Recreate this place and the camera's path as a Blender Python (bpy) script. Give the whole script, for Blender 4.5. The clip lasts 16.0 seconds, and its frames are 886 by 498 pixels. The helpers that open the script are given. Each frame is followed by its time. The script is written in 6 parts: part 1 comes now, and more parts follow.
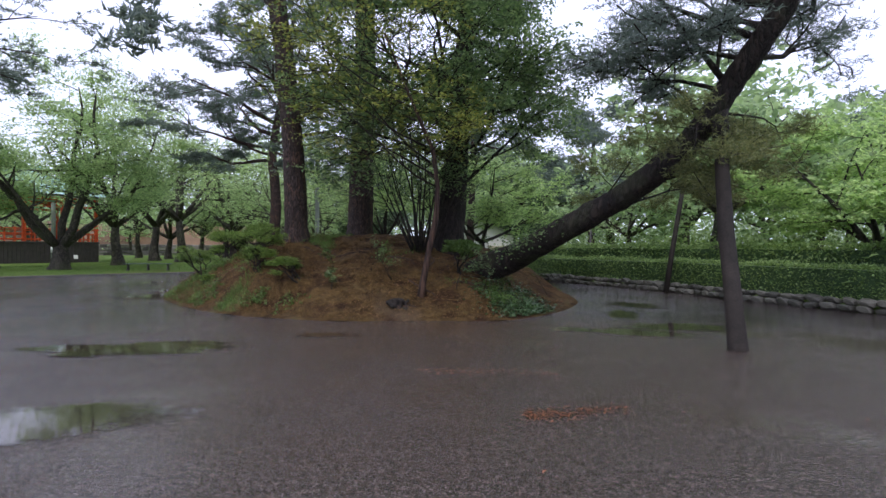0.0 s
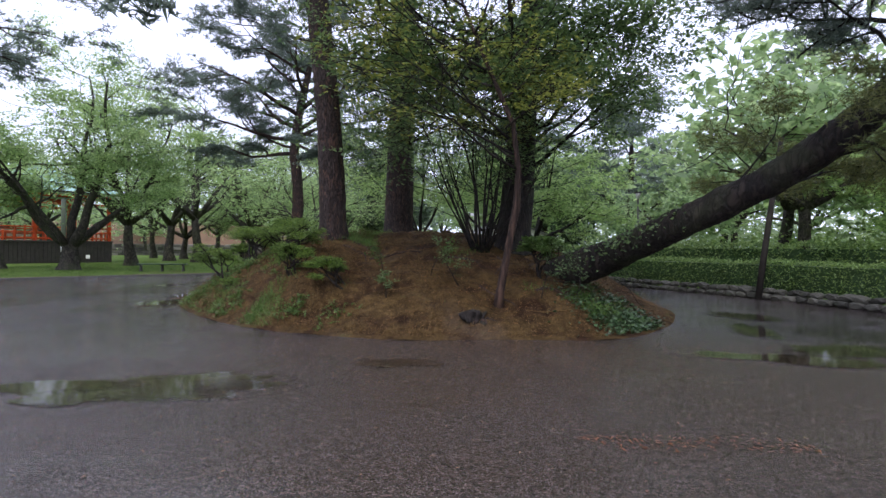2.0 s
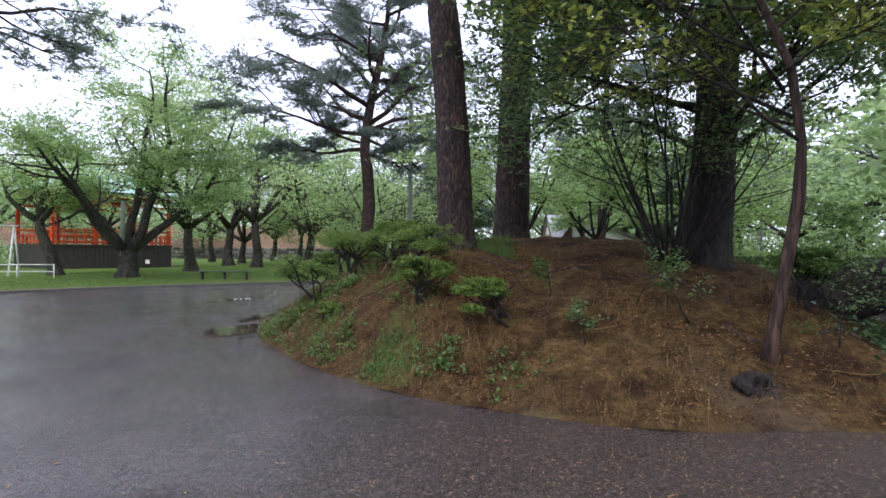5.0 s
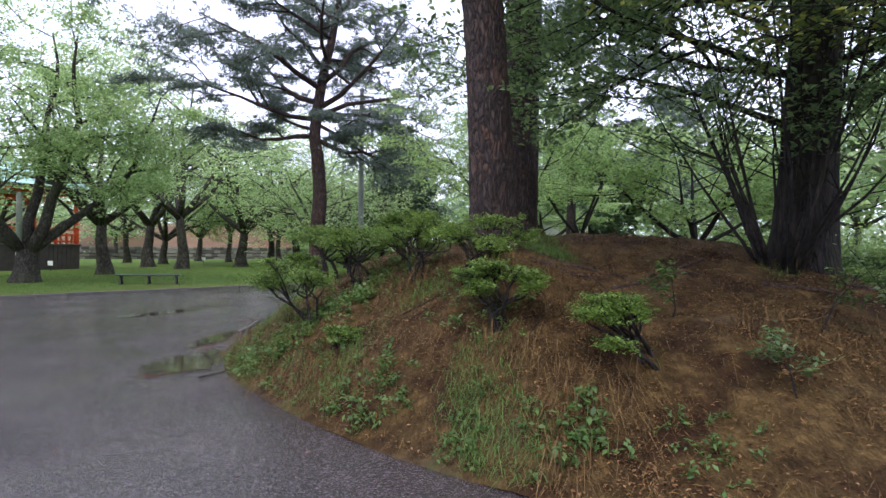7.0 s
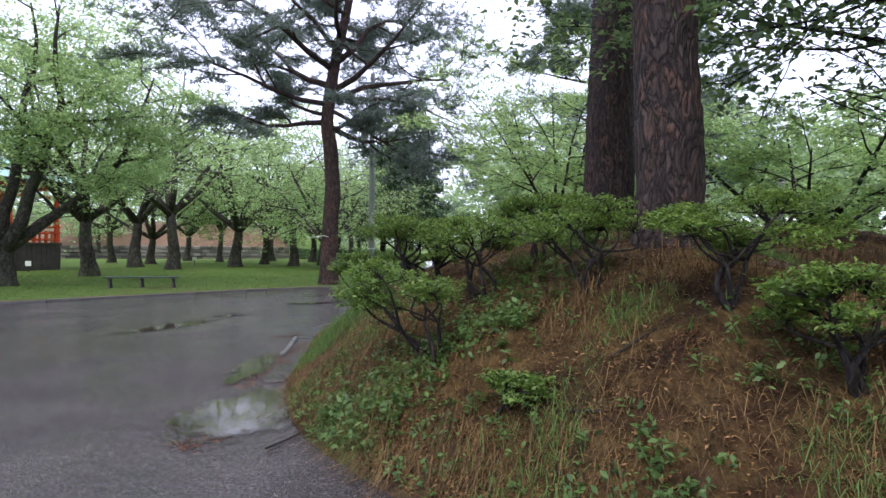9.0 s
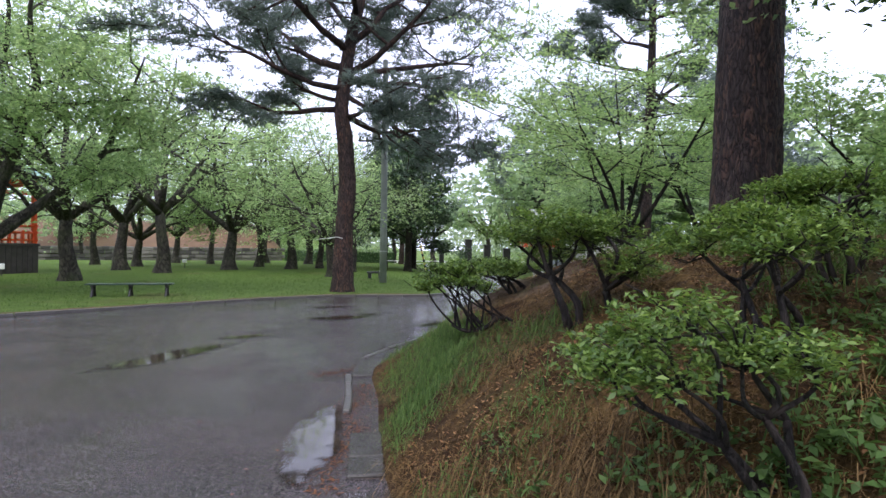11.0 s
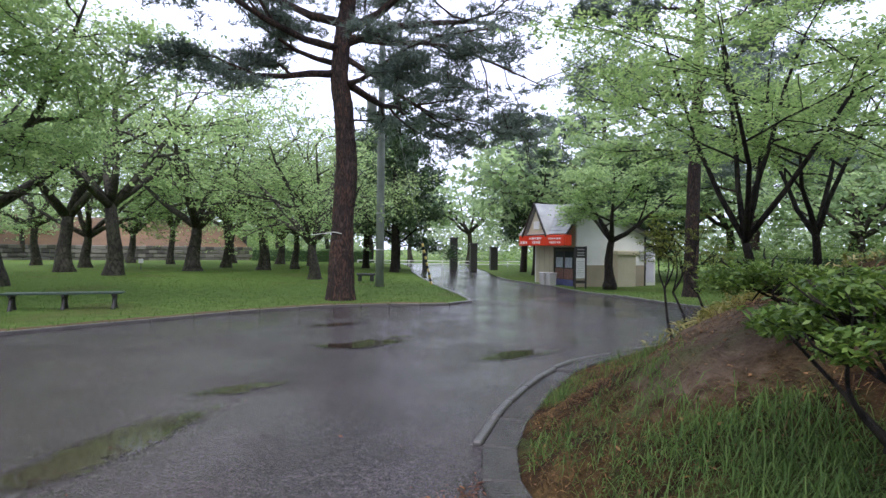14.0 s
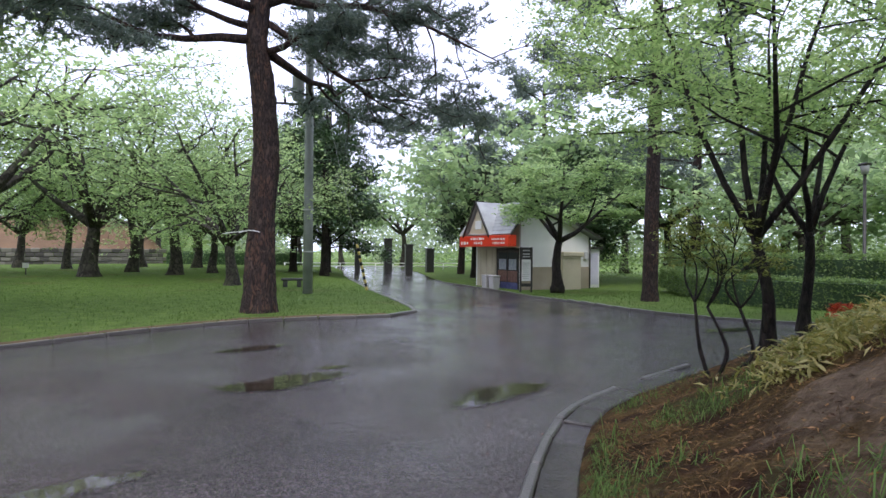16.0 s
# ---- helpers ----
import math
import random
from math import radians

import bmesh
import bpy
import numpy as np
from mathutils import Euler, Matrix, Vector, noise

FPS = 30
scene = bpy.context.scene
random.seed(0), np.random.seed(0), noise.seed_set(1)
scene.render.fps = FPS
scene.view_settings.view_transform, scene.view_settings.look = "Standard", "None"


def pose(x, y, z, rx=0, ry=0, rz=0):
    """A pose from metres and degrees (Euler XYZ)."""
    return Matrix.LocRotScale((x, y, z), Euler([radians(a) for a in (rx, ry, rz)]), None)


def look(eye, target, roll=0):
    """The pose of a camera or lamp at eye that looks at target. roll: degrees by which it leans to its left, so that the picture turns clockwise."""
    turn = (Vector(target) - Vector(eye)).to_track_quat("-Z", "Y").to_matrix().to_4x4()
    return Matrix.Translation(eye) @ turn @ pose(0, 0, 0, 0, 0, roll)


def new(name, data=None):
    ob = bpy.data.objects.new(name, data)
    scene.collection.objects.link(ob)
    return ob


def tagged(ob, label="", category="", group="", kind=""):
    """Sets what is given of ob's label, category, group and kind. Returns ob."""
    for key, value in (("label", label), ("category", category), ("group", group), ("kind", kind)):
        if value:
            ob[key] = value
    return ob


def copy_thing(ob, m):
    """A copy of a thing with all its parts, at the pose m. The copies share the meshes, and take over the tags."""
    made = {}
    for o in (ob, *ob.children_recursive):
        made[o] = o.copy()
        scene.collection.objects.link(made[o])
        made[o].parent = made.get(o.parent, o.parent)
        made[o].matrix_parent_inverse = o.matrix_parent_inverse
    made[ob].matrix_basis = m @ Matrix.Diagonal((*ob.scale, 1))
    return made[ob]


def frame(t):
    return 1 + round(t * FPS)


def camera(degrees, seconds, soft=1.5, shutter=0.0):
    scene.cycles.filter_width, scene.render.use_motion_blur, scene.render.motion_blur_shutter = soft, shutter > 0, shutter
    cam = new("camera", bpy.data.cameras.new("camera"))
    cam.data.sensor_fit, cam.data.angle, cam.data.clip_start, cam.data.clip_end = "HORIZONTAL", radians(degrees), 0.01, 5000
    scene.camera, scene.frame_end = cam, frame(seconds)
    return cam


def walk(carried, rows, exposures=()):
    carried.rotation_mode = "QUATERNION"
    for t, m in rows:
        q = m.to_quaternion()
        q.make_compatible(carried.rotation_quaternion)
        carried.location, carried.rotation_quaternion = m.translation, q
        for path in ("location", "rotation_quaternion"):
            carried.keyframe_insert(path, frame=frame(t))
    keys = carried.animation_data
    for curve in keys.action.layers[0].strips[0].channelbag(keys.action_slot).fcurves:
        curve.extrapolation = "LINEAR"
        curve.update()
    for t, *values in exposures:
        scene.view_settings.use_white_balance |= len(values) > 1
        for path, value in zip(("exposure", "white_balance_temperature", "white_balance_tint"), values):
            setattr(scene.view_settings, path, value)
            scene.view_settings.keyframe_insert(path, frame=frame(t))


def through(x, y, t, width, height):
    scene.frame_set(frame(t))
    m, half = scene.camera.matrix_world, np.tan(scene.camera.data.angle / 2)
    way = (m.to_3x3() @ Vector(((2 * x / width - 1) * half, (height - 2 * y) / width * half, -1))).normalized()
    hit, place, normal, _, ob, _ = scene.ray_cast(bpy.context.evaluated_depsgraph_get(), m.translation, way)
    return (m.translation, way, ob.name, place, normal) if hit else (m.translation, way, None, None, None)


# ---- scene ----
cam = camera(76.7, 16.0)
PATH = [
    (0, (-0.051, 0.01, 1.576), (-0.053, 2.01, 1.57), 0.4),
    (0.5, (-0.375, 0.708, 1.589), (-0.384, 2.708, 1.585), 0.4),
    (1, (-0.742, 1.337, 1.575), (-0.769, 3.337, 1.574), 0.6),
    (1.5, (-1.047, 1.997, 1.554), (-1.074, 3.997, 1.549), 0.5),
    (2, (-1.383, 2.689, 1.513), (-1.429, 4.689, 1.509), 0.5),
    (2.5, (-1.711, 3.369, 1.527), (-1.76, 5.368, 1.526), 0.6),
    (3, (-2.034, 4.064, 1.563), (-2.09, 6.063, 1.565), 0.6),
    (3.5, (-2.438, 4.71, 1.57), (-2.546, 6.707, 1.573), 0.6),
    (4, (-2.871, 5.411, 1.623), (-3.192, 7.386, 1.62), 0.3),
    (4.5, (-3.247, 5.966, 1.642), (-3.668, 7.921, 1.643), 0.3),
    (4.7, (-3.436, 6.097, 1.665), (-3.783, 8.066, 1.667), 0.4),
    (6.8, (-5.387, 8.737, 1.718), (-5.342, 10.736, 1.722), 0.5),
    (7, (-5.592, 8.98, 1.694), (-5.545, 10.98, 1.695), 0.5),
    (7.5, (-6.054, 9.539, 1.727), (-6.001, 11.538, 1.728), 0.5),
    (8, (-6.488, 10.204, 1.735), (-6.408, 12.203, 1.737), 0.4),
    (8.5, (-6.968, 10.871, 1.724), (-6.886, 12.869, 1.725), 0.5),
    (9, (-7.347, 11.615, 1.661), (-7.248, 13.612, 1.66), 0.5),
    (9.5, (-7.754, 12.344, 1.655), (-7.673, 14.343, 1.656), 0.5),
    (9.7, (-7.925, 12.632, 1.647), (-7.843, 14.63, 1.652), 0.8),
    (11.8, (-9.357, 15.313, 1.745), (-9.194, 17.306, 1.748), 0.4),
    (12, (-9.511, 15.545, 1.736), (-9.347, 17.539, 1.737), 0.5),
    (12.5, (-9.717, 16.198, 1.755), (-9.516, 18.187, 1.755), 0.6),
    (13, (-9.873, 16.993, 1.739), (-9.651, 18.981, 1.74), 0.6),
    (13.5, (-10.155, 17.757, 1.724), (-9.928, 19.744, 1.727), 0.7),
    (14, (-10.297, 18.538, 1.669), (-10.033, 20.52, 1.672), 0.7),
    (14.5, (-10.315, 19.282, 1.742), (-9.969, 21.252, 1.747), 0.8),
    (15, (-10.332, 19.874, 1.752), (-9.82, 21.808, 1.761), 0.7),
    (15.5, (-10.253, 20.519, 1.73), (-9.678, 22.435, 1.738), -0.0),
    (16, (-10.202, 21.088, 1.662), (-9.698, 23.023, 1.673), 0.5),
]
walk(cam, [(t, look(eye, target, roll)) for t, eye, target, roll in PATH], [(0.0, 0.03), (3.5, 0.16), (7.0, 0.42), (12.0, 0.39), (16.0, 0.33)])


# ---- light ----
SUN_EL, SUN_AZ = radians(58), radians(200)
world = bpy.data.worlds.new("overcast_sky")
scene.world = world
world.use_nodes = True
wn, wl = world.node_tree.nodes, world.node_tree.links
sky = wn.new("ShaderNodeTexSky")
sky.sky_type, sky.sun_disc, sky.sun_elevation, sky.sun_rotation = "NISHITA", False, SUN_EL, SUN_AZ
sky.air_density, sky.dust_density, sky.ozone_density = 1.0, 4.0, 1.0
cloud = wn.new("ShaderNodeMix")
cloud.data_type = "RGBA"
cloud.inputs[0].default_value = 0.82
cloud.inputs[7].default_value = (9.75, 10.2, 13.8, 1)
wl.new(sky.outputs[0], cloud.inputs[6])
wl.new(cloud.outputs[2], wn["Background"].inputs[0])
wn["Background"].inputs[1].default_value = 0.15
sun = new("sun", bpy.data.lights.new("sun", "SUN"))
sun.data.energy, sun.data.angle, sun.data.color = 1.5, radians(35), (1.0, 0.97, 0.92)
sun.matrix_world = look((0, 0, 40), (math.sin(SUN_AZ) * -20, math.cos(SUN_AZ) * -20, 40 - 20 * math.tan(SUN_EL)))


# ---- materials ----
class Mat:
    """A small node-material builder."""

    def __init__(self, name, rough=0.6, metal=0.0, spec=0.5):
        self.m = bpy.data.materials.new(name)
        self.m.use_nodes = True
        self.n, self.l = self.m.node_tree.nodes, self.m.node_tree.links
        self.b = self.n["Principled BSDF"]
        self.b.inputs["Roughness"].default_value = rough
        self.b.inputs["Metallic"].default_value = metal
        self.b.inputs["Specular IOR Level"].default_value = spec
        self.co = self.n.new("ShaderNodeTexCoord").outputs["Object"]

    def at_world(self):
        self.co = self.n.new("ShaderNodeNewGeometry").outputs["Position"]
        return self

    def stretched(self, sx, sy, sz):
        v = self.n.new("ShaderNodeMapping")
        v.inputs["Scale"].default_value = (sx, sy, sz)
        self.l.new(self.co, v.inputs[0])
        return v.outputs[0]

    def noise(self, scale, detail=4, co=None, rough=0.55):
        v = self.n.new("ShaderNodeTexNoise")
        v.inputs["Scale"].default_value, v.inputs["Detail"].default_value, v.inputs["Roughness"].default_value = scale, detail, rough
        self.l.new(co or self.co, v.inputs["Vector"])
        return v.outputs[0]

    def cells(self, scale, co=None, feature="F1", rand=1.0):
        v = self.n.new("ShaderNodeTexVoronoi")
        v.feature = feature
        v.inputs["Scale"].default_value, v.inputs["Randomness"].default_value = scale, rand
        self.l.new(co or self.co, v.inputs["Vector"])
        return v.outputs["Distance"]

    def cell_tone(self, scale, co=None):
        v = self.n.new("ShaderNodeTexVoronoi")
        v.inputs["Scale"].default_value = scale
        self.l.new(co or self.co, v.inputs["Vector"])
        sep = self.n.new("ShaderNodeSeparateColor")
        self.l.new(v.outputs["Color"], sep.inputs[0])
        return sep.outputs[0]

    def ramp(self, fac, *stops):
        v = self.n.new("ShaderNodeValToRGB")
        while len(v.color_ramp.elements) < len(stops):
            v.color_ramp.elements.new(0.5)
        for e, (p, c) in zip(v.color_ramp.elements, stops):
            e.position = p
            e.color = (*c, 1) if isinstance(c, tuple) else (c, c, c, 1)
        self.l.new(fac, v.inputs[0])
        return v.outputs[0]

    def mix(self, fac, a, b, mode="MIX"):
        v = self.n.new("ShaderNodeMix")
        v.data_type, v.blend_type = "RGBA", mode
        for s, x in ((0, fac), (6, a), (7, b)):
            if isinstance(x, (int, float)):
                v.inputs[s].default_value = x if s == 0 else (x, x, x, 1)
            elif isinstance(x, tuple):
                v.inputs[s].default_value = (*x, 1)
            else:
                self.l.new(x, v.inputs[s])
        return v.outputs[2]

    def maths(self, op, a, b=0.0):
        v = self.n.new("ShaderNodeMath")
        v.operation = op
        for s, x in ((0, a), (1, b)):
            if isinstance(x, (int, float)):
                v.inputs[s].default_value = x
            else:
                self.l.new(x, v.inputs[s])
        return v.outputs[0]

    def island(self):
        return self.n.new("ShaderNodeNewGeometry").outputs["Random Per Island"]

    def each(self):
        return self.n.new("ShaderNodeObjectInfo").outputs["Random"]

    def colour(self, c):
        self.l.new(c, self.b.inputs["Base Color"])
        return self

    def rough(self, r):
        self.l.new(r, self.b.inputs["Roughness"])
        return self

    def bump(self, h, dist=0.01, strength=1.0):
        v = self.n.new("ShaderNodeBump")
        v.inputs["Strength"].default_value, v.inputs["Distance"].default_value = strength, dist
        self.l.new(h, v.inputs["Height"])
        self.l.new(v.outputs[0], self.b.inputs["Normal"])
        return self


def leaf_mat(name, dark, mid, light, through=0.45, rough=0.42):
    """Leaves: colour by leaf, part of the light passing through."""
    k = Mat(name, rough)
    big = k.noise(0.55, 2)
    pick = k.maths("ADD", k.maths("MULTIPLY", k.island(), 0.6), k.maths("MULTIPLY", big, 0.4))
    c = k.ramp(pick, (0.15, dark), (0.5, mid), (0.85, light))
    k.colour(c)
    t = k.n.new("ShaderNodeBsdfTranslucent")
    k.l.new(k.mix(1.0, c, (1.4, 1.35, 1.0), "MULTIPLY"), t.inputs[0])
    mx = k.n.new("ShaderNodeMixShader")
    mx.inputs[0].default_value = through
    k.l.new(k.b.outputs[0], mx.inputs[1])
    k.l.new(t.outputs[0], mx.inputs[2])
    k.l.new(mx.outputs[0], k.n["Material Output"].inputs[0])
    return k.m


def bark_mat(name, dark, light, plate=9.0, tall=0.22, depth=0.03, moss=0.0, flake=None):
    """Plated bark: warped cells with dark fissures, a tone for each plate, loose flakes."""
    k = Mat(name, 0.75, spec=0.3)
    co = k.stretched(1, 1, tall)
    sway = k.n.new("ShaderNodeTexNoise")
    sway.inputs["Scale"].default_value, sway.inputs["Detail"].default_value = 5.0, 4
    k.l.new(co, sway.inputs["Vector"])
    warp = k.mix(0.3, co, sway.outputs[1], "ADD")
    crack = k.cells(plate, warp, "DISTANCE_TO_EDGE")
    tone = k.cell_tone(plate, warp)
    fine, wob, flow = k.noise(42, 6, co, 0.65), k.noise(1.3, 4), k.noise(plate * 1.7, 5, co)
    plates = k.ramp(k.maths("ADD", crack, k.maths("MULTIPLY", k.maths("SUBTRACT", flow, 0.5), 0.75)), (0.0, 0.0), (0.12, 0.55), (0.34, 1.0))
    mixd = k.maths("ADD", k.maths("MULTIPLY", tone, 0.35), k.maths("ADD", k.maths("MULTIPLY", fine, 0.35), k.maths("MULTIPLY", wob, 0.3)))
    c = k.ramp(mixd, (0.28, dark), (0.52, tuple((a + b) * 0.5 for a, b in zip(dark, light))), (0.75, light))
    if flake:
        c = k.mix(k.ramp(k.maths("ADD", k.maths("MULTIPLY", k.cell_tone(plate * 0.8, warp), 0.6), k.maths("MULTIPLY", wob, 0.5)), (0.60, 0.0), (0.78, 0.7)), c, flake)
    c = k.mix(plates, tuple(v * 0.55 for v in dark), c)
    if moss:
        c = k.mix(k.ramp(k.noise(1.6, 5), (0.5, 0.0), (0.68, moss)), c, (0.06, 0.075, 0.03))
    k.colour(c)
    k.bump(k.maths("ADD", plates, k.maths("MULTIPLY", fine, 0.5)), depth)
    return k.m


def plain_mat(name, a, b, rough=0.6, scale=3.0, fine=40.0, metal=0.0, depth=0.002, spec=0.5):
    """Paint, plaster, metal or wood with stains and grain."""
    k = Mat(name, rough, metal, spec)
    f = k.maths("ADD", k.maths("MULTIPLY", k.noise(scale, 4), 0.65), k.maths("MULTIPLY", k.noise(fine, 4), 0.35))
    k.colour(k.ramp(f, (0.32, a), (0.68, b)))
    k.bump(k.noise(fine, 4), depth)
    return k.m


def asphalt_mat():
    k = Mat("wet_asphalt", 0.3, spec=0.5).at_world()
    big, mid = k.noise(0.16, 4), k.noise(0.9, 5)
    tone, speck = k.cell_tone(68), k.cell_tone(150)
    base = k.ramp(mid, (0.3, (0.034, 0.027, 0.028)), (0.7, (0.062, 0.049, 0.051)))
    # worn earth-brown part in front of the mound
    sep = k.n.new("ShaderNodeSeparateXYZ")
    k.l.new(k.co, sep.inputs[0])
    ax = k.maths("MULTIPLY", k.maths("SUBTRACT", sep.outputs[0], 1.2), 0.13)
    ay = k.maths("MULTIPLY", k.maths("SUBTRACT", sep.outputs[1], 7.5), 0.13)
    r2 = k.maths("ADD", k.maths("MULTIPLY", ax, ax), k.maths("MULTIPLY", ay, ay))
    earth = k.ramp(k.maths("ADD", r2, k.maths("MULTIPLY", k.maths("SUBTRACT", big, 0.5), 1.6)), (0.25, 0.8), (0.95, 0.0))
    base = k.mix(earth, base, k.ramp(k.noise(14, 6), (0.3, (0.026, 0.018, 0.014)), (0.7, (0.072, 0.050, 0.035))))
    # single stones of the worn surface, pale and dark; pale specks also paint wet glints
    base = k.mix(1.0, base, k.ramp(tone, (0.0, 0.55), (0.55, 0.9), (0.85, 1.15), (1.0, 2.0)), "MULTIPLY")
    base = k.mix(k.ramp(speck, (0.91, 0.0), (0.95, 0.6)), base, (0.25, 0.215, 0.19))
    k.colour(base)
    film, streak = k.noise(0.6, 5), k.noise(0.33, 6, k.stretched(1.0, 0.45, 1.0), 0.62)
    wet = k.maths("SUBTRACT", k.maths("ADD", k.maths("MULTIPLY", film, 0.5), k.maths("MULTIPLY", streak, 0.75)), k.maths("MULTIPLY", earth, 0.10))
    grit = k.maths("MULTIPLY", k.maths("SUBTRACT", k.noise(55, 3), 0.5), 0.25)
    k.rough(k.ramp(k.maths("ADD", wet, grit), (0.46, 0.22), (0.56, 0.12), (0.68, 0.04)))
    domes = k.maths("SUBTRACT", 1.0, k.maths("MULTIPLY", k.cells(68), 1.1))
    fine = k.maths("SUBTRACT", 1.0, k.cells(150))
    h = k.maths("ADD", k.maths("ADD", domes, k.maths("MULTIPLY", fine, 0.45)), k.maths("MULTIPLY", k.noise(22, 4), 1.2))
    k.bump(k.maths("MULTIPLY", h, k.ramp(wet, (0.50, 1.0), (0.66, 0.3))), 0.007, 1.0)
    return k.m


def soil_mat():
    k = Mat("mound_soil", 0.9, spec=0.15).at_world()
    n2, n3, lump = k.noise(5, 6), k.noise(60, 5, rough=0.7), k.noise(1.7, 5)
    fibre = k.noise(38, 5, k.stretched(1.0, 0.28, 0.6), 0.7)
    f = k.maths("ADD", k.maths("MULTIPLY", n2, 0.4), k.maths("ADD", k.maths("MULTIPLY", n3, 0.25), k.maths("MULTIPLY", fibre, 0.35)))
    straw = k.ramp(f, (0.36, (0.022, 0.011, 0.004)), (0.5, (0.078, 0.048, 0.018)), (0.64, (0.185, 0.116, 0.045)))
    bare = k.ramp(f, (0.36, (0.012, 0.006, 0.003)), (0.64, (0.062, 0.029, 0.014)))
    soil = k.mix(k.ramp(lump, (0.38, 1.0), (0.52, 0.0)), straw, bare)
    pale = k.ramp(k.noise(0.55, 4), (0.56, 0.0), (0.68, 0.7))
    soil = k.mix(pale, soil, k.ramp(f, (0.36, (0.048, 0.032, 0.021)), (0.64, (0.16, 0.112, 0.074))))
    worn = k.n.new("ShaderNodeAttribute")
    worn.attribute_name = "worn"
    sand = k.ramp(k.maths("ADD", worn.outputs["Fac"], k.maths("MULTIPLY", k.maths("SUBTRACT", n2, 0.5), 1.2)), (0.35, 0.0), (0.7, 0.9))
    soil = k.mix(sand, soil, k.ramp(k.maths("ADD", k.maths("MULTIPLY", n2, 0.7), k.maths("MULTIPLY", n3, 0.3)), (0.35, (0.075, 0.050, 0.034)), (0.65, (0.20, 0.145, 0.10))))
    grown = k.n.new("ShaderNodeAttribute")
    grown.attribute_name = "grown"
    patch = k.maths("MULTIPLY", k.maths("SUBTRACT", k.noise(1.1, 4), 0.5), 2.6)
    green = k.ramp(k.maths("ADD", k.maths("ADD", grown.outputs["Fac"], patch), k.maths("MULTIPLY", k.maths("SUBTRACT", n2, 0.5), 0.8)), (0.45, 0.0), (0.85, 0.8))
    k.colour(k.mix(green, soil, k.ramp(n3, (0.3, (0.030, 0.045, 0.014)), (0.7, (0.10, 0.12, 0.035)))))
    k.bump(k.maths("ADD", k.maths("ADD", n2, k.maths("MULTIPLY", fibre, 0.4)), k.maths("MULTIPLY", lump, 1.6)), 0.12)
    return k.m


def grass_ground_mat():
    k = Mat("lawn_turf", 0.9, spec=0.15).at_world()
    n1, n2, n3 = k.noise(0.25, 4), k.noise(2.5, 5), k.noise(45, 4)
    c = k.ramp(k.maths("ADD", k.maths("MULTIPLY", n2, 0.5), k.maths("MULTIPLY", n3, 0.5)), (0.32, (0.056, 0.10, 0.022)), (0.5, (0.115, 0.185, 0.04)), (0.7, (0.19, 0.27, 0.064)))
    c = k.mix(k.ramp(n1, (0.55, 0.0), (0.70, 0.55)), c, (0.13, 0.115, 0.045))
    k.colour(c)
    k.bump(n3, 0.04)
    return k.m


def stone_mat(name, a, b, rough=0.6):
    k = Mat(name, rough)
    n = k.maths("ADD", k.maths("MULTIPLY", k.noise(4, 5), 0.5), k.maths("MULTIPLY", k.each(), 0.5))
    c = k.ramp(n, (0.25, a), (0.75, b))
    k.colour(k.mix(k.ramp(k.noise(9, 4), (0.52, 0.0), (0.7, 0.6)), c, (0.055, 0.06, 0.035)))
    k.bump(k.noise(22, 5), 0.02)
    return k.m


def island_mat(name, a, b, rough=0.7):
    k = Mat(name, rough, spec=0.2)
    k.colour(k.ramp(k.island(), (0.1, a), (0.9, b)))
    return k.m


ASPHALT, SOIL, TURF = asphalt_mat(), soil_mat(), grass_ground_mat()
EARTH = plain_mat("bank_earth", (0.09, 0.05, 0.028), (0.2, 0.12, 0.06), 0.9, 0.3, 6, depth=0.05)
CONCRETE = plain_mat("wet_kerb_concrete", (0.06, 0.057, 0.054), (0.14, 0.132, 0.122), 0.35, 2.2, 60, depth=0.004)


def water_mat():
    """Puddle water that thins out to bare asphalt at its rim."""
    k = Mat("puddle_water", 0.05, spec=0.5).at_world()
    k.colour(k.ramp(k.noise(1.4, 4), (0.35, (0.028, 0.022, 0.016)), (0.65, (0.055, 0.043, 0.03))))
    k.bump(k.noise(5, 3), 0.0015, 0.4)
    deep = k.n.new("ShaderNodeAttribute")
    deep.attribute_name = "deep"
    f = k.maths("ADD", deep.outputs["Fac"], k.maths("MULTIPLY", k.maths("SUBTRACT", k.noise(3.6, 7, rough=0.75), 0.5), 3.4))
    clear, mx = k.n.new("ShaderNodeBsdfTransparent"), k.n.new("ShaderNodeMixShader")
    k.l.new(k.ramp(f, (0.2, 0.0), (0.85, 0.9)), mx.inputs[0])
    k.l.new(clear.outputs[0], mx.inputs[1])
    k.l.new(k.b.outputs[0], mx.inputs[2])
    k.l.new(mx.outputs[0], k.n["Material Output"].inputs[0])
    return k.m


WATER = water_mat()
KERBWET = plain_mat("wet_mossy_kerb", (0.06, 0.057, 0.053), (0.15, 0.14, 0.128), 0.3, 2.5, 50, depth=0.004)
GUTTER = plain_mat("wet_gutter_concrete", (0.022, 0.020, 0.018), (0.085, 0.076, 0.066), 0.16, 1.8, 30, depth=0.02)
STONE = stone_mat("kerb_stone", (0.03, 0.029, 0.025), (0.10, 0.095, 0.082))
WALLSTONE = stone_mat("wall_stone", (0.09, 0.085, 0.08), (0.24, 0.22, 0.20))
BARK_PINE = bark_mat("pine_bark", (0.032, 0.022, 0.020), (0.105, 0.074, 0.066), 16.0, 0.30, 0.03, 0.0, (0.13, 0.068, 0.046))
